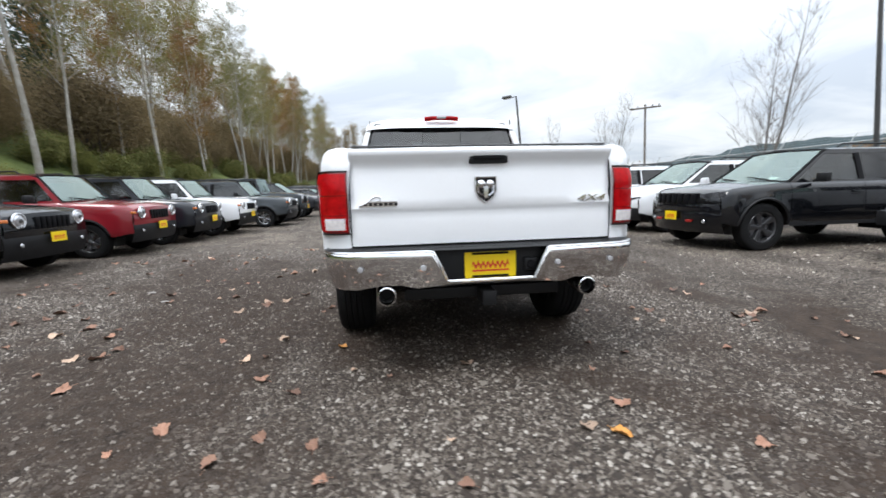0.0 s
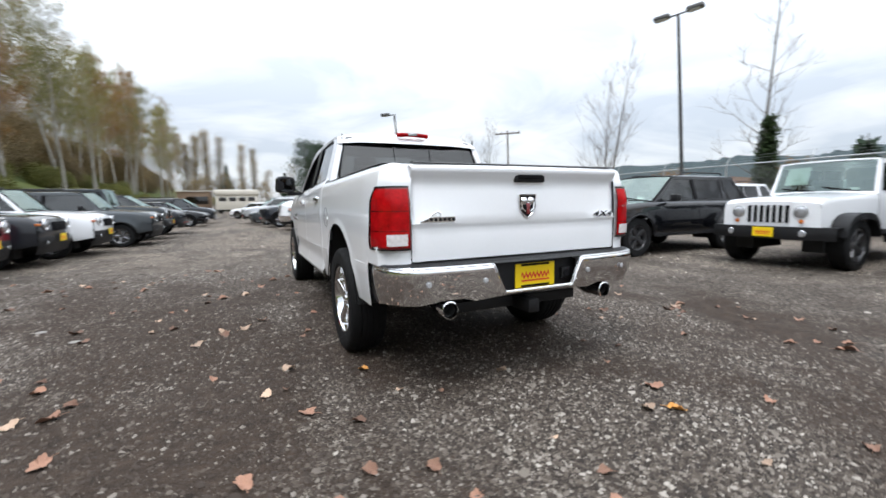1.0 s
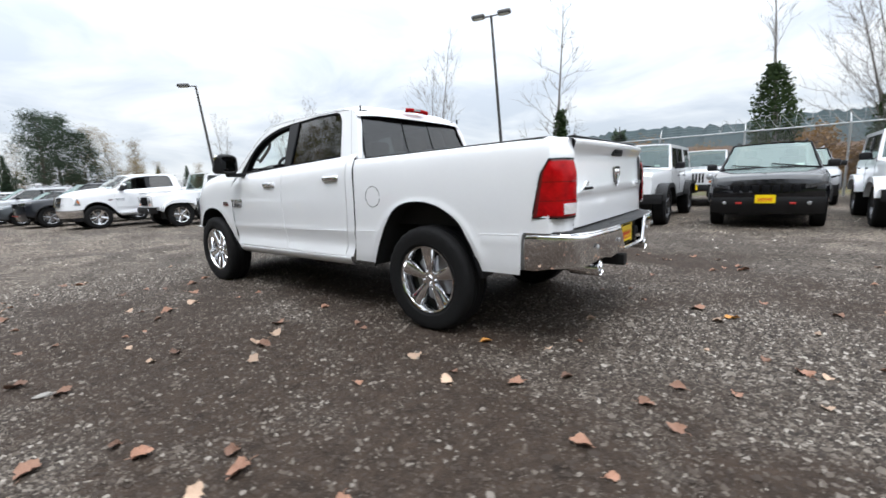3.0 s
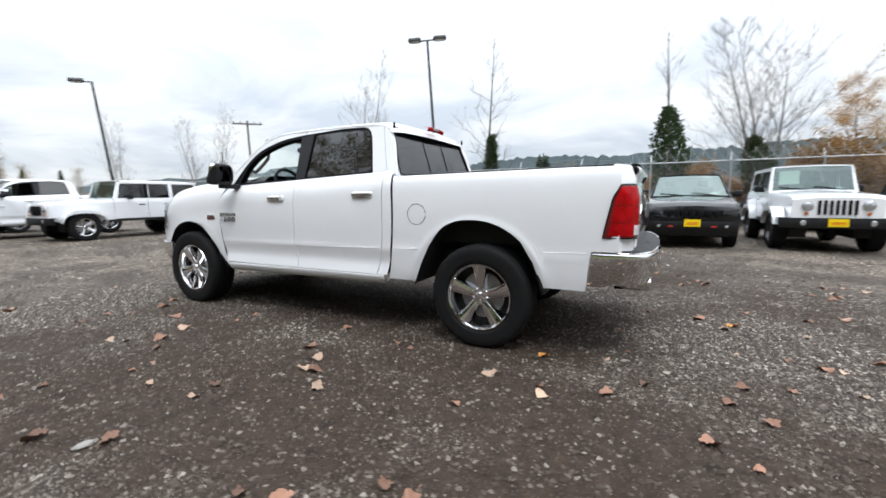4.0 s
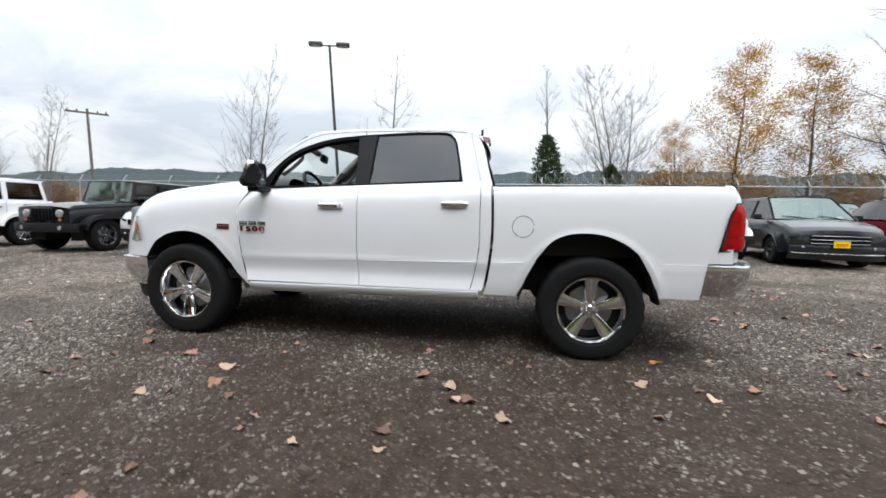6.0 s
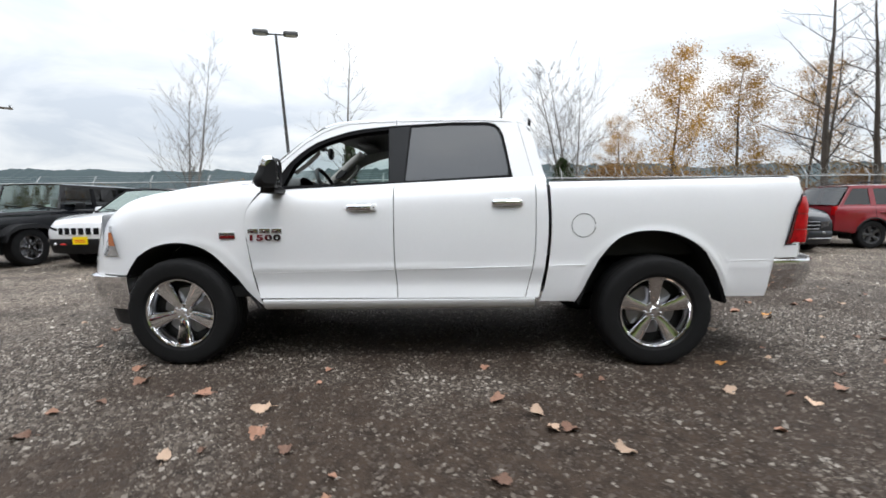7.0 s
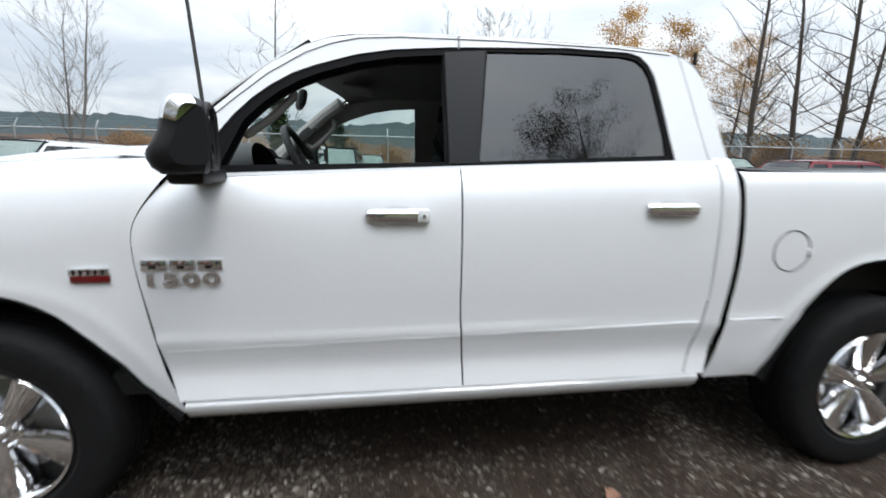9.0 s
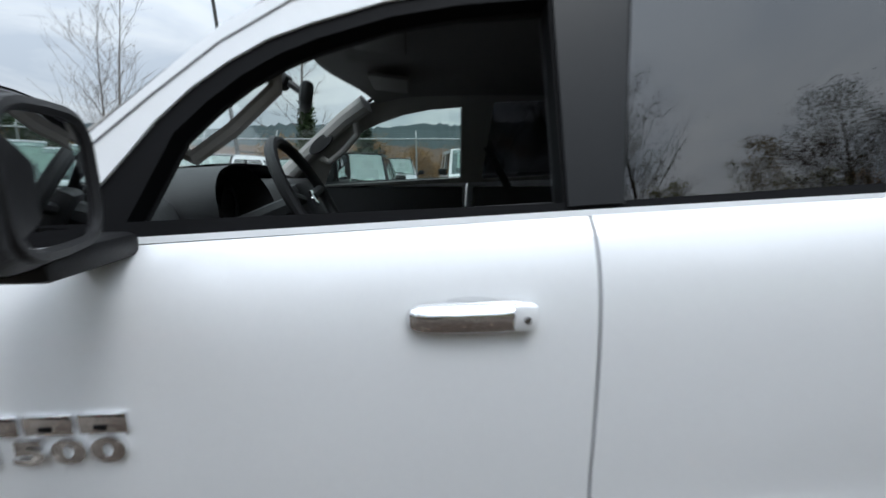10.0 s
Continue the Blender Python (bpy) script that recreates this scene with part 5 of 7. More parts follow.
    for sx in (-1, 1):
        g = Geo()
        g.tube([(sx * 0.80, 3.02, 1.36), (sx * 0.755, 2.83, 1.53), (sx * 0.70, 2.62, 1.70), (sx * 0.66, 2.50, 1.775)], [0.055, 0.045, 0.045, 0.05], 10)
        ap = g.ob("pillar_cover", TRIMGREY, truck, "grey windscreen pillar cover")
        g = Geo()
        g.tube([(sx * 0.735, 2.765, 1.50), (sx * 0.74, 2.72, 1.475), (sx * 0.725, 2.64, 1.535), (sx * 0.70, 2.555, 1.62), (sx * 0.685, 2.56, 1.68)], 0.017, 8)
        g.ob("grab_handle", TRIMGREY, ap, "grey grab handle")
        if sx > 0:
            g = Geo()
            g.lathe([(0.0, 0.012), (0.045, 0.010), (0.05, 0.0)], 20, Matrix.Translation((0.695, 2.75, 1.575)) @ Euler((radians(40), 0, radians(180))).to_matrix().to_4x4() @ Matrix.Diagonal((1, 1.7, 0.7, 1)))
            g.ob("pillar_speaker", CABIN, ap, "dark oval speaker cover")
    for s in (-1, 1):
        g = Geo()
        g.box((s * 0.37, 2.36, 1.825), (0.34, 0.17, 0.018), 0.006, Euler((radians(6), 0, 0)).to_matrix())
        g.ob("sun_visor", HEADLINER, truck, "grey sun visor")
        # belts on the middle pillars
        g = Geo()
        g.grid(lambda u, v: (s * (0.78 - 0.05 * u), 1.86 + 0.05 * v - 0.35 * u, 1.66 - 0.65 * u), spread(0, 1, 6), (0, 1))
        g.ob("seat_belt", CABIN, truck, "grey seat belt")
    # wheels
    for s, turn in ((-1, 180), (1, 0)):
        for y in (0.0, 3.569):
            make_wheel(truck, (s * 0.865, y, 0.41), turn, rim=0.262, phase=0 if y == 0 else 180)
    return truck


def text_plate(name, words, size, m, material, parent, wide=1.0, slant=0.0, bold=0.02):
    """Raised lettering in the built-in font, turned into a mesh."""
    cu = bpy.data.curves.new(name, "FONT")
    cu.body, cu.size, cu.extrude, cu.align_x, cu.align_y = words, size, 0.006, "CENTER", "CENTER"
    cu.shear, cu.offset, cu.space_character = slant, size * bold, 1.05
    tmp = bpy.data.objects.new(name, cu)
    scene.collection.objects.link(tmp)
    me = bpy.data.meshes.new_from_object(tmp.evaluated_get(bpy.context.evaluated_depsgraph_get()))
    bpy.data.objects.remove(tmp)
    me.materials.clear()
    me.materials.append(material)
    me.transform(m @ Matrix.Diagonal((wide, 1, 1, 1)))
    me.name = name
    ob = new(name, me)
    ob.parent = parent
    return ob


TRUCK = build_truck()


# ---- parked vehicles: forward is +y, the front bumper's middle is the origin ----
CAR_KINDS = {
    "patriot": dict(L=4.41, W=1.76, H=1.66, wb=2.635, fo=0.88, R=0.34, nose=1.00, cowl=1.10, belt=1.09, yc=-1.30, yrf=-1.78, yrr=-4.15, yb=-4.36, sill=0.40, wins=((-2.55, -1.2), (-3.45, -2.68), (-4.3, -3.58)), front="round", bow=0.10, edge=0.88),
    "wrangler4": dict(L=4.55, W=1.62, H=1.84, wb=2.95, fo=0.78, R=0.41, nose=1.14, cowl=1.22, belt=1.22, yc=-1.62, yrf=-1.80, yrr=-4.30, yb=-4.40, sill=0.55, wins=((-2.55, -1.4), (-3.32, -2.66), (-4.32, -3.44)), front="upright", bow=0.02, edge=0.96, flares=True),
    "wrangler2": dict(L=3.95, W=1.62, H=1.84, wb=2.42, fo=0.78, R=0.41, nose=1.14, cowl=1.22, belt=1.22, yc=-1.62, yrf=-1.80, yrr=-3.72, yb=-3.82, sill=0.55, wins=((-2.65, -1.4), (-3.74, -2.80)), front="upright", bow=0.02, edge=0.96, flares=True),
    "cherokee": dict(L=4.62, W=1.86, H=1.70, wb=2.70, fo=0.95, R=0.37, nose=0.97, cowl=1.13, belt=1.12, yc=-1.28, yrf=-2.10, yrr=-4.10, yb=-4.50, sill=0.42, wins=((-2.60, -1.0), (-3.55, -2.72), (-4.4, -3.68)), front="slim", bow=0.22, edge=0.84),
    "grand": dict(L=4.82, W=1.94, H=1.71, wb=2.915, fo=0.92, R=0.40, nose=1.01, cowl=1.14, belt=1.12, yc=-1.42, yrf=-2.22, yrr=-4.25, yb=-4.70, sill=0.42, wins=((-2.75, -1.2), (-3.75, -2.88), (-4.6, -3.90)), front="slim7", bow=0.24, edge=0.86),
    "minivan": dict(L=5.10, W=1.95, H=1.74, wb=3.08, fo=0.98, R=0.345, nose=0.92, cowl=1.12, belt=1.10, yc=-1.12, yrf=-2.0, yrr=-4.82, yb=-5.02, sill=0.33, wins=((-2.45, -0.9), (-3.60, -2.58), (-4.9, -3.74)), front="bar", bow=0.20, edge=0.86),
    "sedan": dict(L=4.75, W=1.82, H=1.46, wb=2.75, fo=0.95, R=0.33, nose=0.74, cowl=0.95, belt=0.94, yc=-1.35, yrf=-2.15, yrr=-3.45, yb=-4.10, sill=0.30, wins=((-2.65, -1.2), (-3.9, -2.78)), front="slim", bow=0.20, edge=0.84, deck=0.98),
}


def make_car(kind, paint, label, at, heading, category="car", group="parked cars", roof_paint=None, rim=None, plate=True, paper=False, flare_paint=None, spokes=5, hard=None):
    c = CAR_KINDS[kind]
    L, hw, H, belt_z = c["L"], c["W"] / 2, c["H"], c["belt"]
    car = empty({"minivan": "minivan", "sedan": "sedan_car"}.get(kind, "parked_suv"), label, category, group)
    roof_paint = roof_paint or paint
    wheels_y = (-c["fo"], -c["fo"] - c["wb"])
    ar = c["R"] + 0.065
    jeep = c.get("flares", False)
    deck = c.get("deck", belt_z)

    def top_z(y):
        if y > c["yc"]:
            t = (y - c["yc"]) / -c["yc"]
            return c["cowl"] - 0.02 + (c["nose"] - c["cowl"]) * t ** 1.6 - (0.06 * smoothstep(0.9, 1.0, t))
        return belt_z + (deck - belt_z) * smoothstep(c["yrr"], c["yb"], y)

    def width(y, z):
        t = (z - c["sill"]) / (top_z(y) - c["sill"])
        w = hw * curve_at([(0, 0.955), (0.12, 0.985), (0.45, 1.0), (0.75, 0.992), (0.92, 0.965), (1.0, 0.915)], t) if not jeep else hw * curve_at([(0, 0.985), (0.1, 1.0), (0.9, 1.0), (1.0, 0.975)], t)
        if not jeep:
            w -= 0.30 * max(0, y + 0.55) ** 2 + 0.25 * max(0, -L + 0.35 - y) ** 2
            for wy in wheels_y:
                d = math.hypot(y - wy, z - c["R"]) - ar
                w += 0.016 * math.exp(-((d - 0.02) / 0.05) ** 2)
        elif y > c["yc"]:
            w *= 1.0 - 0.13 * smoothstep(c["yc"], 0, y)
        return w

    def bottom(y):
        z = c["sill"] + 0.06 * smoothstep(-0.5, 0, y) + 0.06 * smoothstep(-L + 0.5, -L, y)
        for wy in wheels_y:
            d = abs(y - wy)
            if d < ar:
                z = max(z, c["R"] + math.sqrt(ar * ar - d * d))
        return min(z, top_z(y) - 0.05)
    ys = [-L + L * i / 60 for i in range(61)]
    for wy in wheels_y:
        ys += [wy + ar * math.cos(math.pi * i / 14) for i in range(15)] + [wy + ar + 0.004, wy - ar - 0.004]
    ys = sorted(y for y in set(ys) if -L <= y <= -0.02)
    ys.append(-0.02)
    vs = [0, 0.06, 0.15, 0.3, 0.45, 0.6, 0.75, 0.85, 0.92, 0.97, 1.0]
    g = Geo()
    front_y = lambda x: -c["bow"] * (abs(x) / hw) ** 2.4
    for s in (-1, 1):
        g.grid(lambda y, v: (s * width(y, bottom(y) + (top_z(y) - bottom(y)) * v), y + (front_y(hw * 0.9) * smoothstep(-0.5, -0.02, y)), bottom(y) + (top_z(y) - bottom(y)) * v), ys, vs)
    # bonnet, with a slight crown
    g.grid(lambda u, v: (v * (width(c["yc"] * (1 - u), top_z(c["yc"] * (1 - u))) + 0.004), c["yc"] * (1 - u) + u * front_y(v * hw * 0.9) - 0.02 * u, top_z(c["yc"] * (1 - u) - 0.02) + (0.05 - 0.015 * u) * (1 - v * v)), spread(0, 1, 14), [i / 8 for i in range(-8, 9)])
    # nose and tail
    nz = top_z(-0.02)
    g.grid(lambda v, w: (v * width(-0.02, 0.50 + (nz - 0.5) * w), front_y(v * hw * 0.9) - 0.02 + 0.03 * math.sin(math.pi * w) * (not jeep), 0.50 + (nz + 0.045 * (1 - v * v) - 0.50) * w), [i / 8 for i in range(-8, 9)], spread(0, 1, 8))
    g.grid(lambda v, w: (v * width(-L, c["sill"] + 0.1 + (deck - c["sill"] - 0.1) * w), -L - 0.04 * (1 - v * v), c["sill"] + 0.1 + (deck - c["sill"] - 0.1) * w), [i / 6 for i in range(-6, 7)], spread(0, 1, 6))
    if deck > belt_z or kind == "sedan":
        g.grid(lambda v, w: (v * hw * 0.9, c["yb"] + (-L - c["yb"]) * w, deck), (-1, 0, 1), (0, 1))
    g.ob("body", paint, car)
    # dark underside and cabin tub
    g = Geo()
    g.box((0, -L / 2, c["sill"] + 0.08), (c["W"] * 0.70, L - 0.3, 0.22))
    for wy in wheels_y:
        for s in (-1, 1):
            g.box((s * hw * 0.62, wy, c["R"] + 0.12), (hw * 0.35, ar * 1.9, 0.5))
    g.box((0, (c["yc"] + c["yb"]) / 2, belt_z - 0.32), (c["W"] * 0.9, abs(c["yb"] - c["yc"]) - 0.1, 0.06))
    g.box((0, c["yc"] - 0.12, belt_z - 0.10), (c["W"] * 0.84, 0.36, 0.22), 0.05)
    g.ob("underbody", UNDER, car)
    for sx in (-0.38, 0.38):
        g = Geo()
        g.box((sx, c["yc"] - 1.25, belt_z - 0.02), (0.46, 0.16, 0.60), 0.05, Euler((radians(-14), 0, 0)).to_matrix())
        g.box((sx, c["yc"] - 1.34, belt_z + 0.36), (0.25, 0.10, 0.16), 0.04)
        g.ob("seat", SEAT, car)
    # greenhouse
    k = c.get("lean", 0.30 if not jeep else 0.12)
    wB = width(-L / 2, belt_z) + 0.004
    rz = H - 0.045
    line_f = lambda z: c["yc"] + (c["yrf"] - c["yc"]) * (z - belt_z) / (rz - belt_z)
    line_r = lambda z: c["yb"] + (c["yrr"] - c["yb"]) * (z - belt_z) / (rz - belt_z)
    for s in (-1, 1):
        m = Matrix(((0, -k * s, -0.958 * s, s * (wB + k * belt_z)), (1, 0, 0, 0), (0, 1, -0.287, 0), (0, 0, 0, 1)))
        outer = [(line_r(belt_z), belt_z - 0.01), (line_r(rz - 0.06), rz - 0.06), (line_r(rz) - 0.06, rz), (line_f(rz) - 0.10, rz), (line_f(rz - 0.05), rz - 0.05), (line_f(belt_z) + 0.02, belt_z - 0.01)]
        holes = []
        for y0, y1 in c["wins"]:
            zb, zt = belt_z + 0.035, rz - 0.075
            pts = [(max(y0, line_r(zb) + 0.08), zb), (min(y1, line_f(zb) - 0.10), zb), (min(y1, line_f(zt) - 0.07), zt), (max(y0, line_r(zt) + 0.08), zt)]
            holes.append(pts)
        outer = outer[::-1]
        g = Geo()
        g.frame_plate(outer, holes, 0.03, m)
        g.ob("cabin_side", hard or paint, car, smooth=30)
        for i, hole in enumerate(holes):
            g = Geo()
            g.prism(hole, 0.004, m @ Matrix.Translation((0, 0, 0.012)))
            g.ob("side_window", CARGLASS if i == 0 else CARTINT, car, smooth=0, shadow=False)
        g = Geo()
        g.prism([(holes[0][0][0] - 0.09, belt_z + 0.03), (holes[0][0][0] + 0.01, belt_z + 0.03), (holes[0][0][0] + 0.01, rz - 0.07), (holes[0][0][0] - 0.09, rz - 0.07)], 0.01, m @ Matrix.Translation((0, 0, -0.003)))
        g.ob("door_pillar", TRIM, car)
        # mirror
        g = Geo()
        g.box((s * (hw + 0.10), c["yc"] - 0.42, belt_z + 0.075), (0.20, 0.10, 0.15), 0.035)
        g.box((s * (hw - 0.0), c["yc"] - 0.40, belt_z + 0.02), (0.10, 0.05, 0.04), 0.01)
        g.ob("wing_mirror", PLASTIC if jeep or paint is not WHITE else paint, car)
        # door seams and handles
        for i, (y0, y1) in enumerate(c["wins"][:2]):
            g = Geo()
            yh = y0 + 0.14
            g.box((s * (width(yh, belt_z - 0.16) + 0.012), yh, belt_z - 0.17), (0.024, 0.17, 0.028), 0.008)
            g.ob("door_handle", paint if not jeep else PLASTIC, car)
        for yd in [c["wins"][0][0] - 0.05, min(c["yc"] + 0.02, -c["fo"] - ar - 0.02)] + ([c["wins"][1][0] - 0.05] if len(c["wins"]) > 2 else []):
            zs = [z for z in spread(c["sill"] + 0.08, belt_z - 0.005, 12) if z > bottom(yd) + 0.01]
            g = Geo()
            g.tube([(s * (width(yd, z) + 0.0005), yd, z) for z in zs], 0.004, 4)
            g.ob("door_seam", TRIM, car, smooth=0)
        # cladding along the sill
        g = Geo()
        g.grid(lambda y, v: (s * (width(y, c["sill"] + 0.02) + 0.014 - 0.014 * v), y, c["sill"] - 0.02 + 0.15 * v), spread(wheels_y[0] - ar - 0.01, wheels_y[1] + ar + 0.01, 6), (0, 0.5, 1))
        g.ob("sill_cladding", PLASTIC, car)
        for wy in wheels_y:
            g = Geo()
            if jeep:
                # broad flat flare, standing off the body
                out = 0.17
                xi = width(wy, 0.9) - 0.02

                def fl(u, v):
                    a = math.pi * (0.06 + 0.90 * u) if wy == wheels_y[0] else math.pi * (0.06 + 0.88 * u)
                    sq = lambda q: math.copysign(abs(q) ** 0.7, q)
                    r = ar + 0.05
                    x = xi + (out + hw - width(wy, 0.9)) * min(v, 1.0)
                    drop = 0.0 if v <= 1 else 0.10
                    return (s * x, wy + (r * 1.06) * sq(math.cos(a)), c["R"] + (r - drop) * sq(math.sin(a)) - 0.02)
                g.grid(fl, spread(0, 1, 16), (0, 0.5, 0.9, 1.0, 1.1))
                g.ob("fender_flare", flare_paint or PLASTIC, car)
            else:
                pts = [(s * (width(wy + (ar - 0.004) * math.cos(a), c["R"] + (ar) * math.sin(a)) + 0.004), wy + ar * math.cos(a), c["R"] + ar * math.sin(a)) for a in spread(0.1, math.pi - 0.1, 18) if c["R"] + ar * math.sin(a) > c["sill"]]
                g.tube(pts, 0.022 if kind != "minivan" else 0.010, 6)
                g.ob("arch_trim", PLASTIC if kind != "minivan" else paint, car)
            make_wheel(car, (s * (hw - 0.12 + (0.09 if jeep else 0)), wy, c["R"] - 0.004), 180 if s < 0 else 0, c["R"], 0.225 if not jeep else 0.26, c["R"] * 0.62, spokes, rim or ALLOY, False, spokes > 5)
    wr = wB - k * (rz - belt_z)
    g = Geo()
    g.grid(lambda u, v: (v * wr, line_r(rz) + 0.02 + (line_f(rz) - line_r(rz) - 0.02) * u + 0.05 * (1 - v * v) * (u > 0.9), rz + (H - rz) * (1 - abs(v) ** 5) * (1 - abs(2 * u - 1) ** 8)), spread(0, 1, 12), [-1, -0.97, -0.92, -0.8, -0.5, 0, 0.5, 0.8, 0.92, 0.97, 1])
    g.ob("roof", roof_paint, car)
    if kind in ("cherokee", "grand", "patriot", "minivan"):
        for s in (-1, 1):
            g = Geo()
            g.tube([(s * (wr - 0.08), line_r(rz) + 0.25, H - 0.005), (s * (wr - 0.08), line_r(rz) + 0.32, H + 0.045), (s * (wr - 0.08), line_f(rz) - 0.4, H + 0.045), (s * (wr - 0.08), line_f(rz) - 0.32, H - 0.005)], 0.016, 6)
            g.ob("roof_rail", PLASTIC if paint is not SILVERPAINT else ALLOY, car)

    def glass(u, v, yb, yt, sgn):
        w = (wB - 0.03) + (wr - wB + 0.02) * u
        y = yb + (yt - yb) * u + sgn * (0.12 if not jeep else 0.02) * (1 - v * v)
        return (v * w, y, belt_z + (rz - belt_z) * u + 0.02 * (1 - v * v))
    g = Geo()
    g.grid(lambda u, v: glass(u, v, c["yc"], c["yrf"], 1), spread(0, 1, 6), [i / 8 for i in range(-8, 9)])
    ws = g.ob("windscreen", SCREENGLASS, car, shadow=False)
    g = Geo()
    g.tube([glass(0.02, v / 8, c["yc"], c["yrf"], 1) for v in range(-8, 9)], 0.02, 5)
    for v in (-0.98, 0.98):
        g.tube([glass(u, v, c["yc"], c["yrf"], 1) for u in spread(0, 1, 4)], 0.022, 5)
    g.tube([glass(0.99, v / 8, c["yc"], c["yrf"], 1) for v in range(-8, 9)], 0.018, 5)
    g.ob("windscreen_seal", TRIM if not jeep else (hard or paint), ws)
    for a, b in ((-0.75, -0.05), (0.1, 0.8)):
        g = Geo()
        g.tube([Vector(glass(0.05, a, c["yc"], c["yrf"], 1)) + Vector((0, 0.02, 0)), Vector(glass(0.16, b, c["yc"], c["yrf"], 1)) + Vector((0, 0.03, 0.01))], 0.008, 5)
        g.ob("wiper", TRIM, ws)
    if paper:
        g = Geo()
        g.grid(lambda u, v: tuple(Vector(glass(0.28 + 0.55 * u, 0.30 + 0.50 * v, c["yc"], c["yrf"], 1)) - Vector((0, 0.03, 0))), spread(0, 1, 3), spread(0, 1, 4))
        g.ob("window_paper", PAPER, ws, "pale green paper sheet behind glass")
    g = Geo()
    g.grid(lambda u, v: tuple(Vector(glass(0.08 + 0.08 * u, -0.70 + 0.16 * v, c["yc"], c["yrf"], 1)) - Vector((0, 0.02, 0))), (0, 1), (0, 1))
    g.ob("window_sticker", PAPER, ws, smooth=0)
    g = Geo()
    g.grid(lambda u, v: glass(u, v, c["yb"], c["yrr"], -1), spread(0.05, 0.92, 5), [i / 8 * 0.94 for i in range(-8, 9)])
    g.ob("rear_window", CARTINT, car, shadow=False)
    # front end
    f = c["front"]
    if jeep:
        gz0, gz1 = 0.70, nz + 0.02
        for i in range(7):
            g = Geo()
            x = (i - 3) * 0.092
            g.box((x, -0.006, (gz0 + gz1) / 2 + 0.01), (0.050, 0.03, gz1 - gz0 - 0.10), 0.012)
            g.ob("grille_slot", TRIM, car)
        for s in (-1, 1):
            g = Geo()
            g.lathe([(0.0, 0.03), (0.06, 0.026), (0.085, 0.01), (0.095, 0.012), (0.10, -0.01)], 24, Matrix.Translation((s * 0.455, -0.015, gz1 - 0.15)) @ Euler((0, 0, radians(90))).to_matrix().to_4x4())
            g.ob("headlamp", CLEARLENS, car, "round clear headlamp")
            g = Geo()
            g.lathe([(0.0, 0.02), (0.03, 0.015), (0.035, 0.0)], 14, Matrix.Translation((s * 0.47, -0.015, gz1 - 0.30)) @ Euler((0, 0, radians(90))).to_matrix().to_4x4())
            g.ob("indicator_lamp", AMBER, car)
            g = Geo()
            g.box((s * 0.42, -0.75, nz + 0.06), (0.05, 0.09, 0.02), 0.008)
            g.ob("bonnet_latch", TRIM, car)
        g = Geo()
        g.grid(lambda v, w: (v * 0.90, 0.10 - 0.16 * abs(v) ** 3 - 0.03 * abs(w - 0.5), 0.50 + 0.20 * w), [i / 8 for i in range(-8, 9)], spread(0, 1, 6))
        g.grid(lambda v, w: (v * 0.90, 0.085 - 0.16 * abs(v) ** 3 - 0.2 * w, 0.70), [i / 8 for i in range(-8, 9)], (0, 1))
        g.ob("front_bumper", PLASTIC, car, "black front bumper")
        for s in (-1, 1):
            g = Geo()
            g.lathe([(0.0, 0.012), (0.045, 0.010), (0.055, 0.0)], 16, Matrix.Translation((s * 0.52, 0.062, 0.60)) @ Euler((0, 0, radians(90))).to_matrix().to_4x4())
            g.ob("fog_lamp", CLEARLENS, car)
        py, pz = 0.105, 0.61
    else:
        gh = {"slim": (0.74, 0.88), "slim7": (0.80, 0.98), "round": (0.74, 0.93), "bar": (0.66, 0.85)}[f]
        gh = (gh[0] * nz / 0.95, gh[1] * nz / 0.95)
        fy = lambda x, z: front_y(x) - 0.02 + 0.03 * math.sin(math.pi * (z - 0.5) / (nz - 0.5))
        if f == "bar":
            g = Geo()
            g.grid(lambda x, w: (x, fy(x, gh[0] + (gh[1] - gh[0]) * w) + 0.012, gh[0] + (gh[1] - gh[0]) * w), spread(-0.52, 0.52, 13), spread(0, 1, 4))
            g.ob("grille", TRIM, car)
            g = Geo()
            for zc in (gh[0], (gh[0] + gh[1]) / 2, gh[1]):
                g.tube([(x, fy(x, zc) + 0.02, zc) for x in spread(-0.54, 0.54, 12)], 0.012, 6)
            g.ob("grille_bar", ALLOY, car)
        else:
            span = 0.54 if f != "round" else 0.36
            if f != "round":
                g = Geo()
                g.grid(lambda x, w: (x, fy(x, gh[0] + (gh[1] - gh[0]) * w) + 0.004, gh[0] - 0.01 + (gh[1] - gh[0] + 0.02) * w), spread(-span - 0.02, span + 0.02, 13), spread(0, 1, 3))
                g.ob("grille", paint, car)
            for i in range(7):
                x = (i - 3) * span * 2 / 7.2
                g = Geo()
                g.box((x, fy(x, (gh[0] + gh[1]) / 2) + 0.010, (gh[0] + gh[1]) / 2), (span * 2 / 7.2 * 0.66, 0.03, gh[1] - gh[0]), 0.010, Euler((0, 0, -math.atan2(-front_y(x + 0.05) + front_y(x), 0.05))).to_matrix())
                g.ob("grille_slot", TRIM, car)
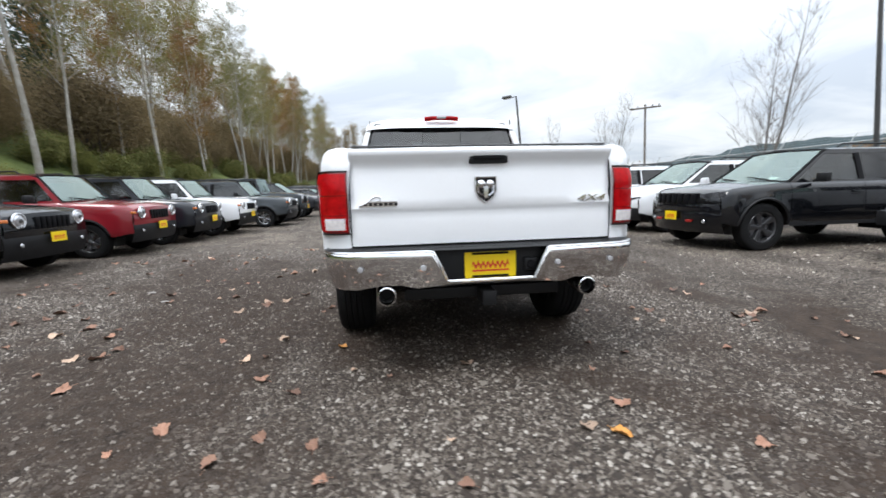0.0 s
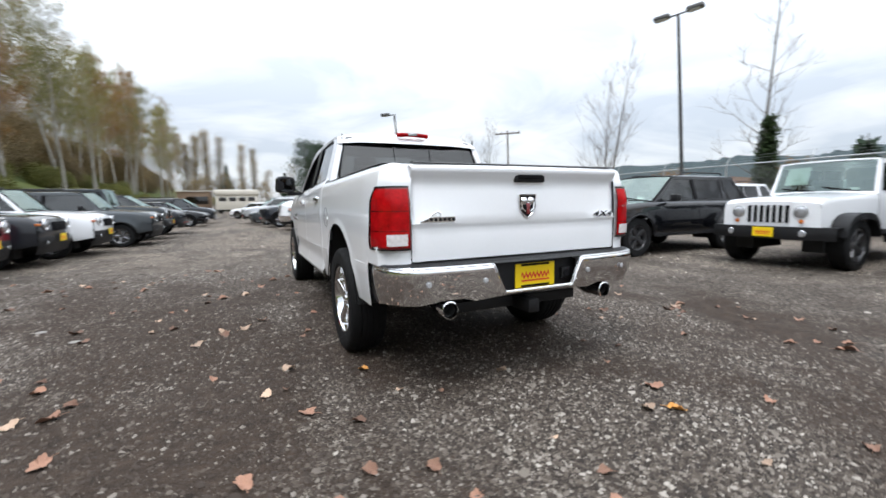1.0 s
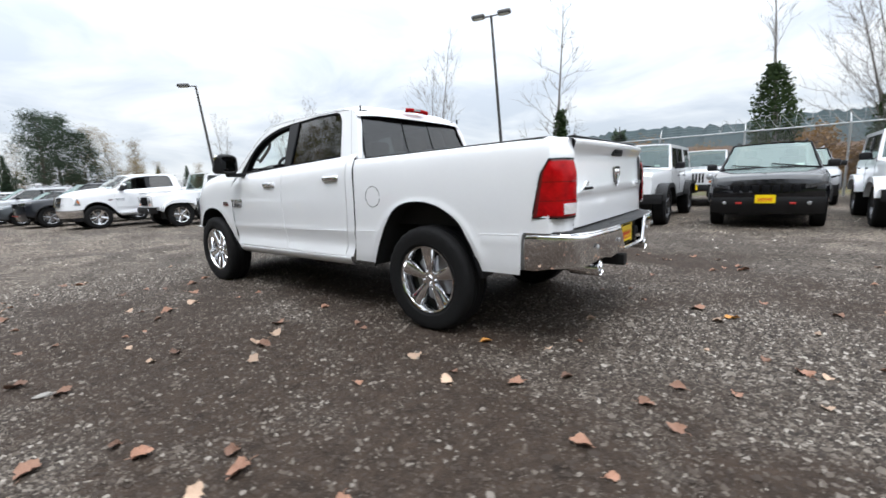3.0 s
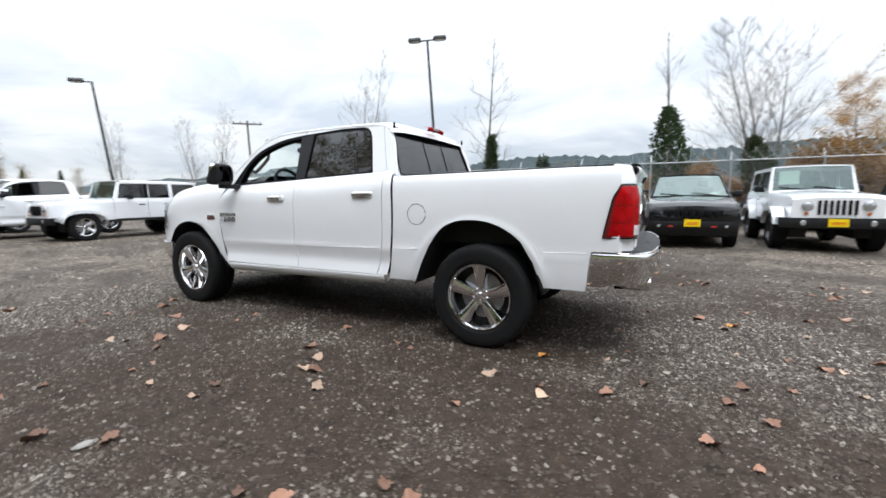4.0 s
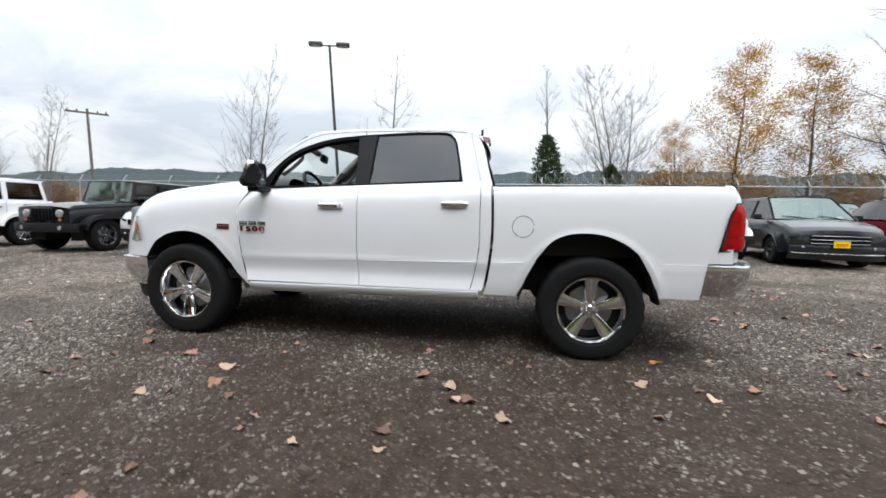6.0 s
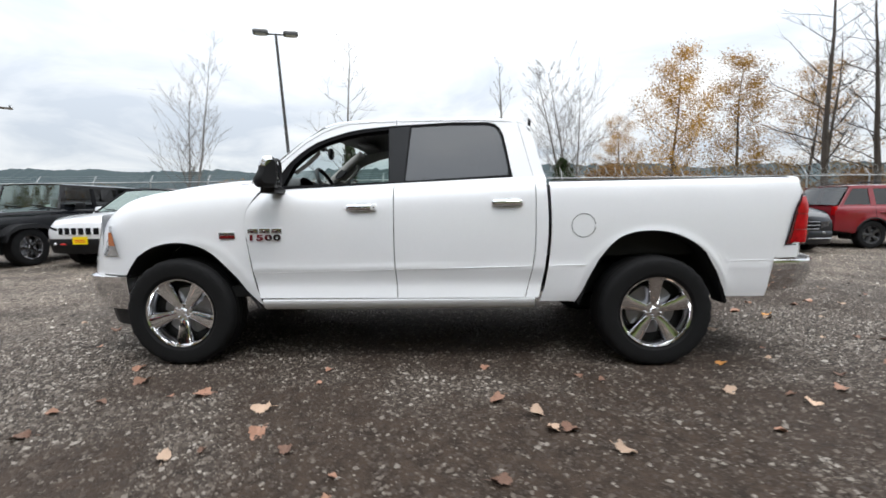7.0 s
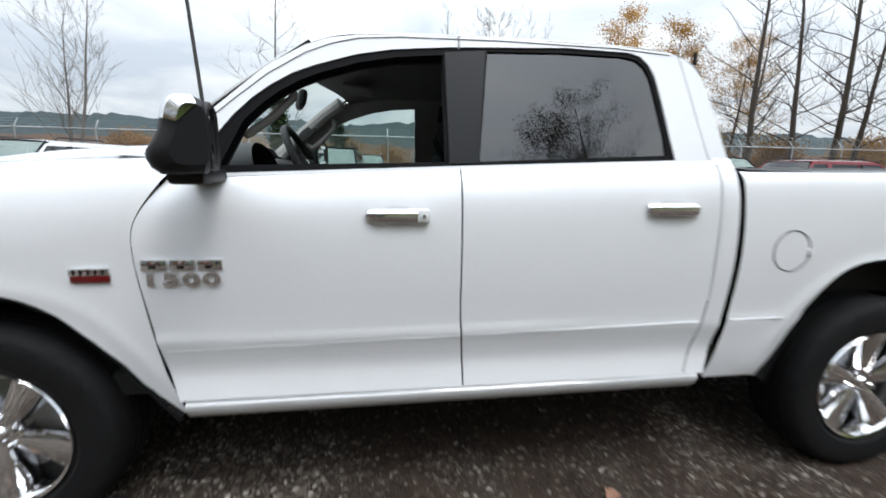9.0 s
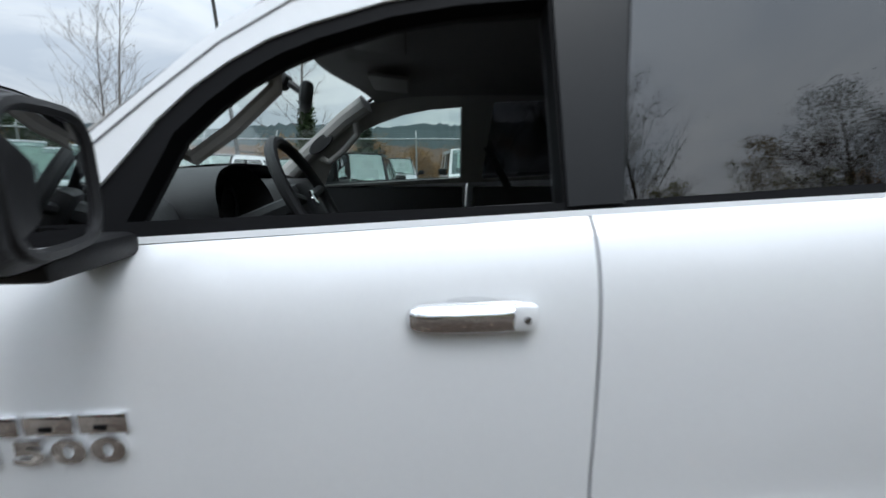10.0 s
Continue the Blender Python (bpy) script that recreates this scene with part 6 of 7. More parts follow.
        for s in (-1, 1):
            g = Geo()
            if f == "round":
                xx = hw * 0.66
                g.lathe([(0.0, 0.05), (0.07, 0.04), (0.095, 0.015), (0.105, 0.0)], 24, Matrix.Translation((s * xx, fy(xx, 0.85) - 0.004, 0.86)) @ Euler((0, 0, radians(90))).to_matrix().to_4x4())
            else:
                x0, x1 = (0.56, hw * 0.93) if f != "bar" else (0.58, hw * 0.93)
                hz = gh[1] - 0.01
                hh = {"slim": 0.06, "slim7": 0.11, "bar": 0.14}[f]
                g.grid(lambda u, w: (s * (x0 + (x1 - x0) * u), fy(x0 + (x1 - x0) * u, hz) + 0.014 - 0.10 * max(0, u - 0.6), hz + 0.05 * u - hh * (1 - w) * (1 - 0.25 * u)), spread(0, 1, 10), spread(0, 1, 4))
            lamp = g.ob("headlamp", SMOKELENS if f in ("slim", "slim7", "bar") else CLEARLENS, car, "dark smoked headlamp" if f != "round" else "round clear headlamp")
            if f == "round":
                g = Geo()
                ring = Matrix.Translation((s * xx, fy(xx, 0.85) - 0.004, 0.86))
                g.tube([ring @ Vector((0.108 * math.cos(a), 0.02, 0.108 * math.sin(a))) for a in spread(0, 2 * math.pi, 24)], 0.012, 6)
                g.ob("bezel", CHROME, lamp)
                g = Geo()
                g.lathe([(0.0, 0.056), (0.03, 0.053), (0.034, 0.045)], 14, ring @ Euler((0, 0, radians(90))).to_matrix().to_4x4())
                g.ob("bulb", SMOKELENS, lamp)
                g = Geo()
                g.box((s * (xx + 0.17), fy(xx, 0.85) - 0.05, 0.86), (0.10, 0.05, 0.05), 0.015, Euler((0, 0, -s * 0.6)).to_matrix())
                g.ob("indicator_lamp", AMBER, car)
            g = Geo()
            g.lathe([(0.0, 0.016), (0.026, 0.012), (0.034, 0.0)], 16, Matrix.Translation((s * hw * 0.68, fy(hw * 0.68, 0.55) + 0.03, 0.50)) @ Euler((0, 0, radians(90))).to_matrix().to_4x4())
            g.ob("fog_lamp", CLEARLENS, car)
            if kind in ("cherokee", "grand"):
                g = Geo()
                g.box((s * 0.40, fy(0.40, 0.5) + 0.045, 0.50), (0.10, 0.06, 0.035), 0.01)
                g.ob("tow_hook", REDHOOK, car, "red tow hook")
        g = Geo()
        low = c["sill"] - 0.12
        g.grid(lambda v, w: (v * hw * 0.93, front_y(v * hw * 0.93) + 0.03 - 0.10 * (1 - w) ** 2 - 0.04 * w ** 4, low + (gh[0] - 0.05 - low) * w), [i / 8 for i in range(-8, 9)], spread(0, 1, 7))
        g.ob("front_bumper", PLASTIC if kind not in ("minivan", "grand", "sedan") else paint, car, "front bumper")
        if kind == "minivan":
            g = Geo()
            g.tube([(v / 8 * hw * 0.88, front_y(v / 8 * hw * 0.88) + 0.035, 0.36) for v in range(-8, 9)], 0.014, 6)
            g.ob("bumper_strip", CHROME, car)
        py, pz = 0.05, 0.58
    if plate:
        plate_badge(car, (0.0, py, pz), Matrix(((-1, 0, 0), (0, 0, 1), (0, 1, 0))), holder=False)
    for s in (-1, 1):
        g = Geo()
        g.box((s * hw * 0.90, -L + 0.02, belt_z - 0.12), (0.10, 0.10, 0.24), 0.02)
        g.ob("tail_lamp", REDLENS, car, "red tail lamp")
    g = Geo()
    g.grid(lambda v, w: (v * hw * 0.96, -L - 0.05 - 0.06 * (1 - v ** 4) + 0.02 * w, c["sill"] - 0.02 + 0.26 * w), [i / 6 for i in range(-6, 7)], spread(0, 1, 4))
    g.ob("rear_bumper", PLASTIC, car, "black rear bumper")
    car.matrix_basis = Matrix.Translation((at[0], at[1], ground_height(*at[:2]) if abs(at[0]) > 12 else 0.0)) @ pose(0, 0, 0, 0, 0, heading)
    return car


W, E_ = 90, -90   # headings: bonnet towards -x, and towards +x
# row beside the fence, bonnets towards the truck
make_car("grand", BLACKPAINT, "black upscale SUV with dark wheels and a yellow plate", (4.6, 3.55), W, "SUV", rim=DARKALLOY)
make_car("cherokee", WHITE, "white crossover SUV with a black bumper on gravel", (5.05, 6.5), W, "SUV", rim=DARKALLOY)
make_car("cherokee", WHITE, "white crossover SUV with roof rails and yellow plate", (4.2, 9.0), W, "SUV", rim=DARKALLOY)
make_car("wrangler4", WHITE, "white off-road SUV with black fender flares and soft top", (6.2, 0.65), W, "SUV", rim=DARKALLOY, paper=True, roof_paint=WHITE)
make_car("cherokee", BLACKPAINT, "black crossover SUV with red tow hooks and yellow plate", (6.45, -1.95), W, "SUV", rim=DARKALLOY)
make_car("wrangler2", WHITE, "white two-door off-road SUV with a paper in the windscreen", (6.75, -4.4), W, "SUV", rim=DARKALLOY, paper=True, flare_paint=WHITE)
make_car("minivan", DARKPAINT, "dark grey minivan with tinted glass and a chrome bumper strip", (6.25, -6.75), W - 8, "minivan", rim=DARKALLOY)
make_car("cherokee", DARKPAINT, "charcoal SUV parked beyond the minivan", (9.5, -10.1), W, "SUV", rim=DARKALLOY)
make_car("cherokee", REDPAINT, "dark red crossover SUV parked by the fence", (8.05, -13.1), 180, "SUV", rim=DARKALLOY)
make_car("wrangler4", BLACKPAINT, "black off-road SUV with round headlamps and a black top", (3.9, 11.45), W, "SUV", plate=False)
make_car("wrangler4", WHITE, "white four-door off-road SUV with chrome wheels", (1.55, 14.7), W, "SUV", rim=CHROME, plate=False, flare_paint=WHITE)
# second row nearer the fence
make_car("wrangler4", WHITE, "white off-road SUV in the second row", (12.2, 0.0), W, "SUV", rim=DARKALLOY)
make_car("cherokee", SILVERPAINT, "silver SUV in the second row", (12.3, -2.6), W, "SUV")
make_car("grand", SILVERPAINT, "grey SUV in the second row", (11.6, 3.0), W, "SUV")
make_car("cherokee", WHITE, "white SUV in the second row", (11.4, 6.2), W, "SUV")
make_car("cherokee", DARKPAINT, "dark SUV in the second row", (12.6, -5.3), W, "SUV")
make_car("grand", GREYPAINT, "grey SUV in the second row", (10.8, 9.2), W, "SUV")
make_car("wrangler2", WHITE, "white off-road SUV in the second row", (10.9, 11.9), W, "SUV")
# row on the wooded side, bonnets towards the truck
make_car("patriot", BLACKPAINT, "black compact SUV with round headlamps and yellow plate", (-5.85, 3.75), E_, "SUV")
make_car("patriot", REDPAINT, "dark red compact SUV with alloy wheels and yellow plate", (-5.45, 6.05), E_, "SUV")
make_car("patriot", DARKPAINT, "charcoal compact SUV with a yellow plate", (-5.2, 8.1), E_, "SUV")
make_car("patriot", WHITE, "white compact SUV with a yellow plate", (-4.85, 10.1), E_, "SUV")
make_car("patriot", GREYPAINT, "grey compact SUV with bright alloy wheels", (-4.1, 12.7), E_, "SUV", plate=False)
make_car("wrangler4", GREYPAINT, "grey off-road SUV with a hard top", (-4.2, 15.3), E_, "SUV")
make_car("cherokee", DARKPAINT, "dark SUV at the end of the row", (-4.0, 18.2), E_, "SUV", plate=False)
make_car("minivan", DARKPAINT, "dark minivan far down the yard", (-3.4, 30.0), E_, "minivan", plate=False)
make_car("sedan", BLACKPAINT, "black sedan far down the yard", (-3.6, 25.5), E_, "car", plate=False)
# far row beyond the white pickups
make_car("grand", DARKPAINT, "dark SUV beside the white pickup", (-0.9, 21.2), W, "SUV", plate=False)
make_car("sedan", GREYPAINT, "grey sedan far down the yard", (-1.4, 24.4), W, "car", plate=False)
make_car("cherokee", SILVERPAINT, "silver SUV far down the yard", (-1.8, 27.6), W, "SUV", plate=False)
make_car("sedan", WHITE, "white sedan far down the yard", (-2.6, 40.0), W - 30, "car", plate=False)
make_car("minivan", WHITE, "white minivan far down the yard", (-1.2, 46.0), W, "minivan", plate=False)
make_car("sedan", WHITE, "white car far down the yard", (-6.0, 50.0), E_, "car", plate=False)
pick = copy_thing(TRUCK, Matrix.Translation((4.3, 17.7, 0)) @ pose(0, 0, 0, 0, 0, 90))
tagged(pick, "white crew cab pickup truck parked in the far row", "pickup truck", "parked cars")


# ---- lamp posts, utility pole ----
def lamp_post(at, height, turn, heads=2, lean=(0, 0)):
    post = empty("lamp_post", "tall dark steel lamp post with flat heads", "lamp post", "lamp posts")
    g = Geo()
    g.tube([(0, 0, -0.05), (0, 0, 0.6)], 0.22, 16)
    g.ob("footing", surface("concrete", (0.32, 0.31, 0.29), 0.9, scale=4, vary=0.2, bump=0.4), post, "round concrete footing")
    g = Geo()
    g.tube([(0, 0, 0.55), (0, 0, height * 0.5), (0, 0, height - 0.1)], [0.085, 0.075, 0.06], 12)
    g.ob("pole", POLE, post)
    for s in ((-1, 1) if heads == 2 else (-1,)):
        g = Geo()
        g.box((s * 0.20, 0, height - 0.12), (0.34, 0.06, 0.06), 0.01)
        g.ob("arm", POLE, post)
        g = Geo()
        g.box((s * 0.66, 0, height - 0.06), (0.68, 0.42, 0.19), 0.08)
        head = g.ob("lamp_head", LAMPHEAD, post)
        g = Geo()
        g.box((s * 0.66, 0, height - 0.155), (0.46, 0.30, 0.03), 0.01)
        g.ob("lens", LENS, head, "pale flat lens")
    post.matrix_basis = Matrix.Translation(at) @ pose(0, 0, 0, *lean) @ pose(0, 0, 0, 0, 0, turn)
    return post


lamp_post((16.45, 9.25, 0), 9.4, 112, 2, (-3.0, -1.7))
lamp_post((9.3, 26.3, 0), 7.75, -25, 1, (-1.8, -4.6))
pole = empty("utility_pole", "weathered wooden utility pole with a crossarm", "utility pole")
g = Geo()
g.tube([(0, 0, -2.4), (0, 0, 7.2)], [0.105, 0.07], 10)
g.ob("pole", WOODPOLE, pole)
g = Geo()
g.box((0, 0, 6.95), (0.10, 2.15, 0.11), 0.01)
g.ob("crossarm", WOODPOLE, pole)
for d in (-0.95, -0.5, 0.5, 0.95):
    g = Geo()
    g.tube([(0, d, 7.0), (0, d, 7.13)], 0.035, 8)
    g.ob("insulator", PLASTIC, pole)
pole.matrix_basis = Matrix.Translation((19.3, 27.3, 0)) @ pose(0, 0, 0, -1.5, -1, 53)

# ---- chain-link fence with barbed wire arms and a coil ----
FX, FTOP = 17.6, 2.62


def chainlink():
    m = bpy.data.materials.new("chain_link")
    m.use_nodes = True
    nt = m.node_tree
    p = nt.nodes["Principled BSDF"]
    p.inputs["Base Color"].default_value = (0.30, 0.30, 0.30, 1)
    p.inputs["Metallic"].default_value, p.inputs["Roughness"].default_value = 0.6, 0.5
    out = nt.nodes["Material Output"]
    co = nt.nodes.new("ShaderNodeTexCoord")
    sep = nt.nodes.new("ShaderNodeSeparateXYZ")
    nt.links.new(co.outputs["Object"], sep.inputs[0])
    masks = []
    for sg in (1, -1):
        a = nt.nodes.new("ShaderNodeMath"); a.operation = "MULTIPLY_ADD"
        nt.links.new(sep.outputs["Z"], a.inputs[0]); a.inputs[1].default_value = sg
        nt.links.new(sep.outputs["Y"], a.inputs[2])
        b = nt.nodes.new("ShaderNodeMath"); b.operation = "MULTIPLY"; b.inputs[1].default_value = 1 / 0.075
        nt.links.new(a.outputs[0], b.inputs[0])
        f = nt.nodes.new("ShaderNodeMath"); f.operation = "FRACT"
        nt.links.new(b.outputs[0], f.inputs[0])
        l = nt.nodes.new("ShaderNodeMath"); l.operation = "LESS_THAN"; l.inputs[1].default_value = 0.09
        nt.links.new(f.outputs[0], l.inputs[0])
        masks.append(l)
    mx = nt.nodes.new("ShaderNodeMath"); mx.operation = "MAXIMUM"
    nt.links.new(masks[0].outputs[0], mx.inputs[0]); nt.links.new(masks[1].outputs[0], mx.inputs[1])
    tr = nt.nodes.new("ShaderNodeBsdfTransparent")
    mix = nt.nodes.new("ShaderNodeMixShader")
    nt.links.new(mx.outputs[0], mix.inputs[0])
    nt.links.new(tr.outputs[0], mix.inputs[1]); nt.links.new(p.outputs[0], mix.inputs[2])
    nt.links.new(mix.outputs[0], out.inputs["Surface"])
    return m


CHAINLINK = chainlink()
fence = empty("chain_link_fence", "galvanised chain-link fence topped with barbed wire arms", "fence")
post_me = None
y = -62.0
while y < 100:
    if post_me is None:
        g = Geo()
        g.tube([(0, 0, -0.1), (0, 0, FTOP)], 0.035, 8)
        g.tube([(0, 0, FTOP), (0.26, 0, FTOP + 0.34)], 0.02, 6)
        post_me = g.ob("fence_post", STEEL, fence)
        post_me.location = (FX, y, 0)
    else:
        o = post_me.copy()
        scene.collection.objects.link(o)
        o.location = (FX, y, 0)
    y += 3.05
g = Geo()
g.tube([(FX, -63, FTOP - 0.03), (FX, 100, FTOP - 0.03)], 0.026, 6)
g.ob("top_rail", STEEL, fence)
g = Geo()
g.add([(FX + 0.04, -63, 0), (FX + 0.04, 100, 0), (FX + 0.04, 100, FTOP - 0.03), (FX + 0.04, -63, FTOP - 0.03)], [(0, 1, 2, 3)])
g.ob("mesh_fabric", CHAINLINK, fence, "wire mesh fabric", smooth=0)
g = Geo()
for q in (0.3, 0.62, 0.95):
    g.tube([(FX + 0.26 * q, -63, FTOP + 0.34 * q), (FX + 0.26 * q, 100, FTOP + 0.34 * q)], 0.004, 4)
tagged(g.ob("barbed_wire", STEEL, fence), kind="stuff")
g = Geo()
pts = []
for i in range(1560):
    a = i * math.pi / 6
    pts.append((FX + 0.16 + 0.24 * math.cos(a), -60 + 60 * i / 1560 + 0.08 * math.sin(a), FTOP + 0.27 + 0.24 * math.sin(a)))
g.tube(pts, 0.009, 4)
tagged(g.ob("wire_coil", STEEL, fence), kind="stuff")


# ---- trees ----
def limb(g, rng, start, way, length, radius, bend, n=5, sides=5, droop=0.0):
    pts, p, d = [Vector(start)], Vector(start), Vector(way).normalized()
    for i in range(n):
        d = (d + Vector((rng.uniform(-bend, bend), rng.uniform(-bend, bend), rng.uniform(-bend, bend) + droop))).normalized()
        p = p + d * (length / n)
        pts.append(p.copy())
    g.tube(pts, [radius * (1 - 0.8 * i / n) for i in range(n + 1)], sides, cap=False)
    return pts


def leaf_quads(g, rng, p, count, spread_r, size):
    verts, faces = [], []
    for _ in range(count):
        c = Vector(p) + Vector((rng.gauss(0, 1), rng.gauss(0, 1), rng.gauss(0, 0.8))) * spread_r
        a = Vector((rng.gauss(0, 1), rng.gauss(0, 1), rng.gauss(0, 1))).normalized() * size * rng.uniform(0.6, 1.4)
        b = a.orthogonal().normalized() * size * rng.uniform(0.4, 0.8)
        k = len(verts)
        verts += [c - a, c + b * 0.9, c + a, c - b]
        faces.append((k, k + 1, k + 2, k + 3))
    g.add(verts, faces)


def make_tree(name, label, seed, height, radius, first=0.35, limbs=18, reach=0.28, up=0.7, subs=4, twigs=3, leaves=0, leaf=0.12, leaf_r=0.35, bark=None, foliage=None, lean=0.03, stems=1, ivy=0.0, ivy_r=0.8, droop=0.03):
    """name > trunk (with its boughs), crown (twigs or leaves), and an ivy sleeve where wanted."""
    rng = random.Random(seed)
    tree = empty(name, label, "tree")
    g, tw, lv = Geo(), Geo(), Geo()
    for st in range(stems):
        base = Vector((rng.uniform(-0.3, 0.3), rng.uniform(-0.3, 0.3), -0.2)) if stems > 1 else Vector((0, 0, -0.2))
        hh = height * rng.uniform(0.75, 1.0) if stems > 1 else height
        tilt = Vector((rng.uniform(-lean, lean), rng.uniform(-lean, lean), 1)) + (Vector((rng.uniform(-0.22, 0.22), rng.uniform(-0.22, 0.22), 0)) if stems > 1 else Vector())
        n = 9
        path, p, d = [base], base.copy(), tilt.normalized()
        for i in range(n):
            d = (d + Vector((rng.uniform(-0.05, 0.05), rng.uniform(-0.05, 0.05), 0.03))).normalized()
            p = p + d * hh / n
            path.append(p.copy())
        rad = [radius * (1.15 if i == 0 else 1) * (1 - 0.92 * (i / n) ** 0.9) for i in range(n + 1)]
        g.tube(path, rad, 9, cap=False)
        for k in range(limbs):
            f = first + (1 - first) * (k + rng.random()) / limbs
            i = min(int(f * n), n - 1)
            q = path[i].lerp(path[i + 1], f * n - i)
            az = k * 2.399 + rng.uniform(-0.5, 0.5)
            ln = height * reach * (1.15 - 0.75 * (f - first) / (1 - first)) * rng.uniform(0.7, 1.2)
            way = Vector((math.cos(az), math.sin(az), up * rng.uniform(0.7, 1.4)))
            pts = limb(g, rng, q, way, ln, max(0.009, rad[i] * 0.27), 0.16, 5, 5, droop)
            for m in range(subs):
                j = rng.randint(1, 4)
                w2 = (pts[j + 1] - pts[j]).normalized() + Vector((rng.uniform(-0.9, 0.9), rng.uniform(-0.9, 0.9), rng.uniform(-0.3, 0.8)))
                sp = limb(g, rng, pts[j], w2, ln * rng.uniform(0.3, 0.6), max(0.007, rad[i] * 0.12), 0.2, 4, 4, droop)
                for _ in range(twigs):
                    jj = rng.randint(1, 3)
                    w3 = (sp[jj + 1] - sp[jj]).normalized() + Vector((rng.uniform(-0.9, 0.9), rng.uniform(-0.9, 0.9), rng.uniform(-0.3, 0.8)))
                    limb(tw, rng, sp[jj], w3, ln * rng.uniform(0.15, 0.35), 0.0065, 0.25, 3, 3, droop)
                if leaves:
                    for jj in (2, 4):
                        leaf_quads(lv, rng, sp[jj], leaves, leaf_r, leaf)
            if leaves:
                leaf_quads(lv, rng, pts[-1], leaves, leaf_r, leaf)
        if st == 0 and ivy:
            iv = Geo()
            for _ in range(2600):
                f = rng.random()
                q = path[0].lerp(path[-1], f * ivy)
                a = rng.uniform(0, 2 * math.pi)
                r = ivy_r * min(0.72 + 0.5 * f, 1.5 * (1 - f) ** 0.55) * rng.uniform(0.55, 1.08) * (0.9 + 0.3 * noise.noise((math.cos(a) * 1.2, math.sin(a) * 1.2, f * 6 + seed)))
                leaf_quads(iv, rng, q + Vector((math.cos(a) * r, math.sin(a) * r, 0)), 2, 0.10, 0.10)
            iv.ob("ivy_sleeve", LEAF_GREEN, tree, "dark green ivy round the trunk", smooth=0)
    g.ob("trunk", bark or BARK, tree)
    if tw.v:
        tagged(tw.ob("twig_mass", TWIG if (bark or BARK) is PALEBARK else (bark or BARK), tree, smooth=0), kind="stuff")
    if lv.v:
        tagged(lv.ob("crown", foliage or LEAF_OLIVE, tree, smooth=0), kind="stuff")
    return tree


def make_fir(name, label, seed, height, radius, foliage=None, gap=0.0):
    rng = random.Random(seed)
    tree = empty(name, label, "tree")
    g = Geo()
    g.tube([(0, 0, -0.2), (0, 0, height * 0.5), (0, 0, height)], [radius * 0.09, radius * 0.06, 0.02], 8)
    g.ob("trunk", BARK, tree)
    lv = Geo()
    rows = int(height * 2.2)
    for r in range(rows):
        f = 0.06 + 0.94 * r / rows
        z = height * f
        rr = radius * (1 - f) ** 0.8 * rng.uniform(0.75, 1.1)
        k = max(5, int(11 * (1 - f)) + 3)
        for i in range(k):
            if rng.random() < gap:
                continue
            a = 2 * math.pi * (i + rng.random()) / k
            tip = Vector((math.cos(a) * rr, math.sin(a) * rr, z - rr * 0.28))
            root = Vector((0, 0, z))
            side = Vector((-math.sin(a), math.cos(a), 0))
            for s in range(4):
                c0 = root.lerp(tip, 0.2 + 0.22 * s)
                leaf_quads(lv, rng, c0, 3, 0.12 + 0.10 * rr, 0.20 + 0.05 * rr)
    tagged(lv.ob("crown", foliage or LEAF_FIR, tree, smooth=0), kind="stuff")
    return tree


def put_tree(tree, x, y, turn=0.0, size=1.0, first=False, z=None):
    m = Matrix.Translation((x, y, ground_height(x, y) if z is None else z)) @ pose(0, 0, 0, 0, 0, turn) @ Matrix.Scale(size, 4)
    if first:
        tree.matrix_basis = m
        return tree
    o = copy_thing(tree, m)
    o.matrix_basis = m
    return o


# behind the fence: bare trees, ivied trunks, russet trees, tall bare alders
put_tree(make_tree("bare_tree", "bare young tree with upright pale branches", 11, 11.0, 0.10, 0.16, 22, 0.30, 1.5, 4, 3, bark=PALEBARK, stems=2), 18.1, 15.5, 0, 0.87, first=True)
bare = make_tree("bare_tree", "slender bare tree behind the fence", 12, 10.0, 0.085, 0.12, 20, 0.27, 1.7, 4, 3, bark=PALEBARK, stems=2)
put_tree(bare, 18.2, 29.4, 0, 0.85, first=True)
for x, y, a, s in ((24, 42, 200, 1.0), (22, 52, 300, 1.05), (22, -34, 120, 1.0)):
    put_tree(bare, x, y, a, s)
put_tree(make_tree("ivied_tree", "bare tree with an ivied trunk behind the fence", 13, 10.2, 0.12, 0.18, 24, 0.24, 0.8, 4, 3, bark=PALEBARK, ivy=0.48, ivy_r=0.38), 18.5, 7.12, 0, 0.95, first=True)
put_tree(make_tree("ivied_tree", "tall ivy column with bare twigs on top", 14, 10.3, 0.16, 0.60, 12, 0.16, 1.6, 4, 3, bark=PALEBARK, ivy=0.62, ivy_r=1.15), 24.1, -2.05, first=True)
put_tree(make_tree("ivied_tree", "wide bare tree with a short ivied stem", 15, 11.5, 0.11, 0.14, 22, 0.40, 1.0, 5, 5, bark=PALEBARK, stems=3, ivy=0.46, ivy_r=1.0), 26.6, -6.9, first=True)
rus = make_tree("russet_tree", "autumn tree with thinning russet leaves", 16, 12.5, 0.18, 0.16, 24, 0.33, 0.7, 5, 2, 44, 0.062, 0.34, BARK, LEAF_GOLD)
put_tree(rus, 30, -15.8, 0, 1.0, True)
put_tree(rus, 30, -20.8, 140, 1.0)
put_tree(rus, 31.5, -12.6, 250, 0.66)
put_tree(rus, 29, -25.5, 70, 0.9)
alder_bare = make_tree("bare_alder", "tall bare alder with dark branches", 17, 18.0, 0.24, 0.18, 30, 0.22, 0.55, 4, 3, bark=BARK)
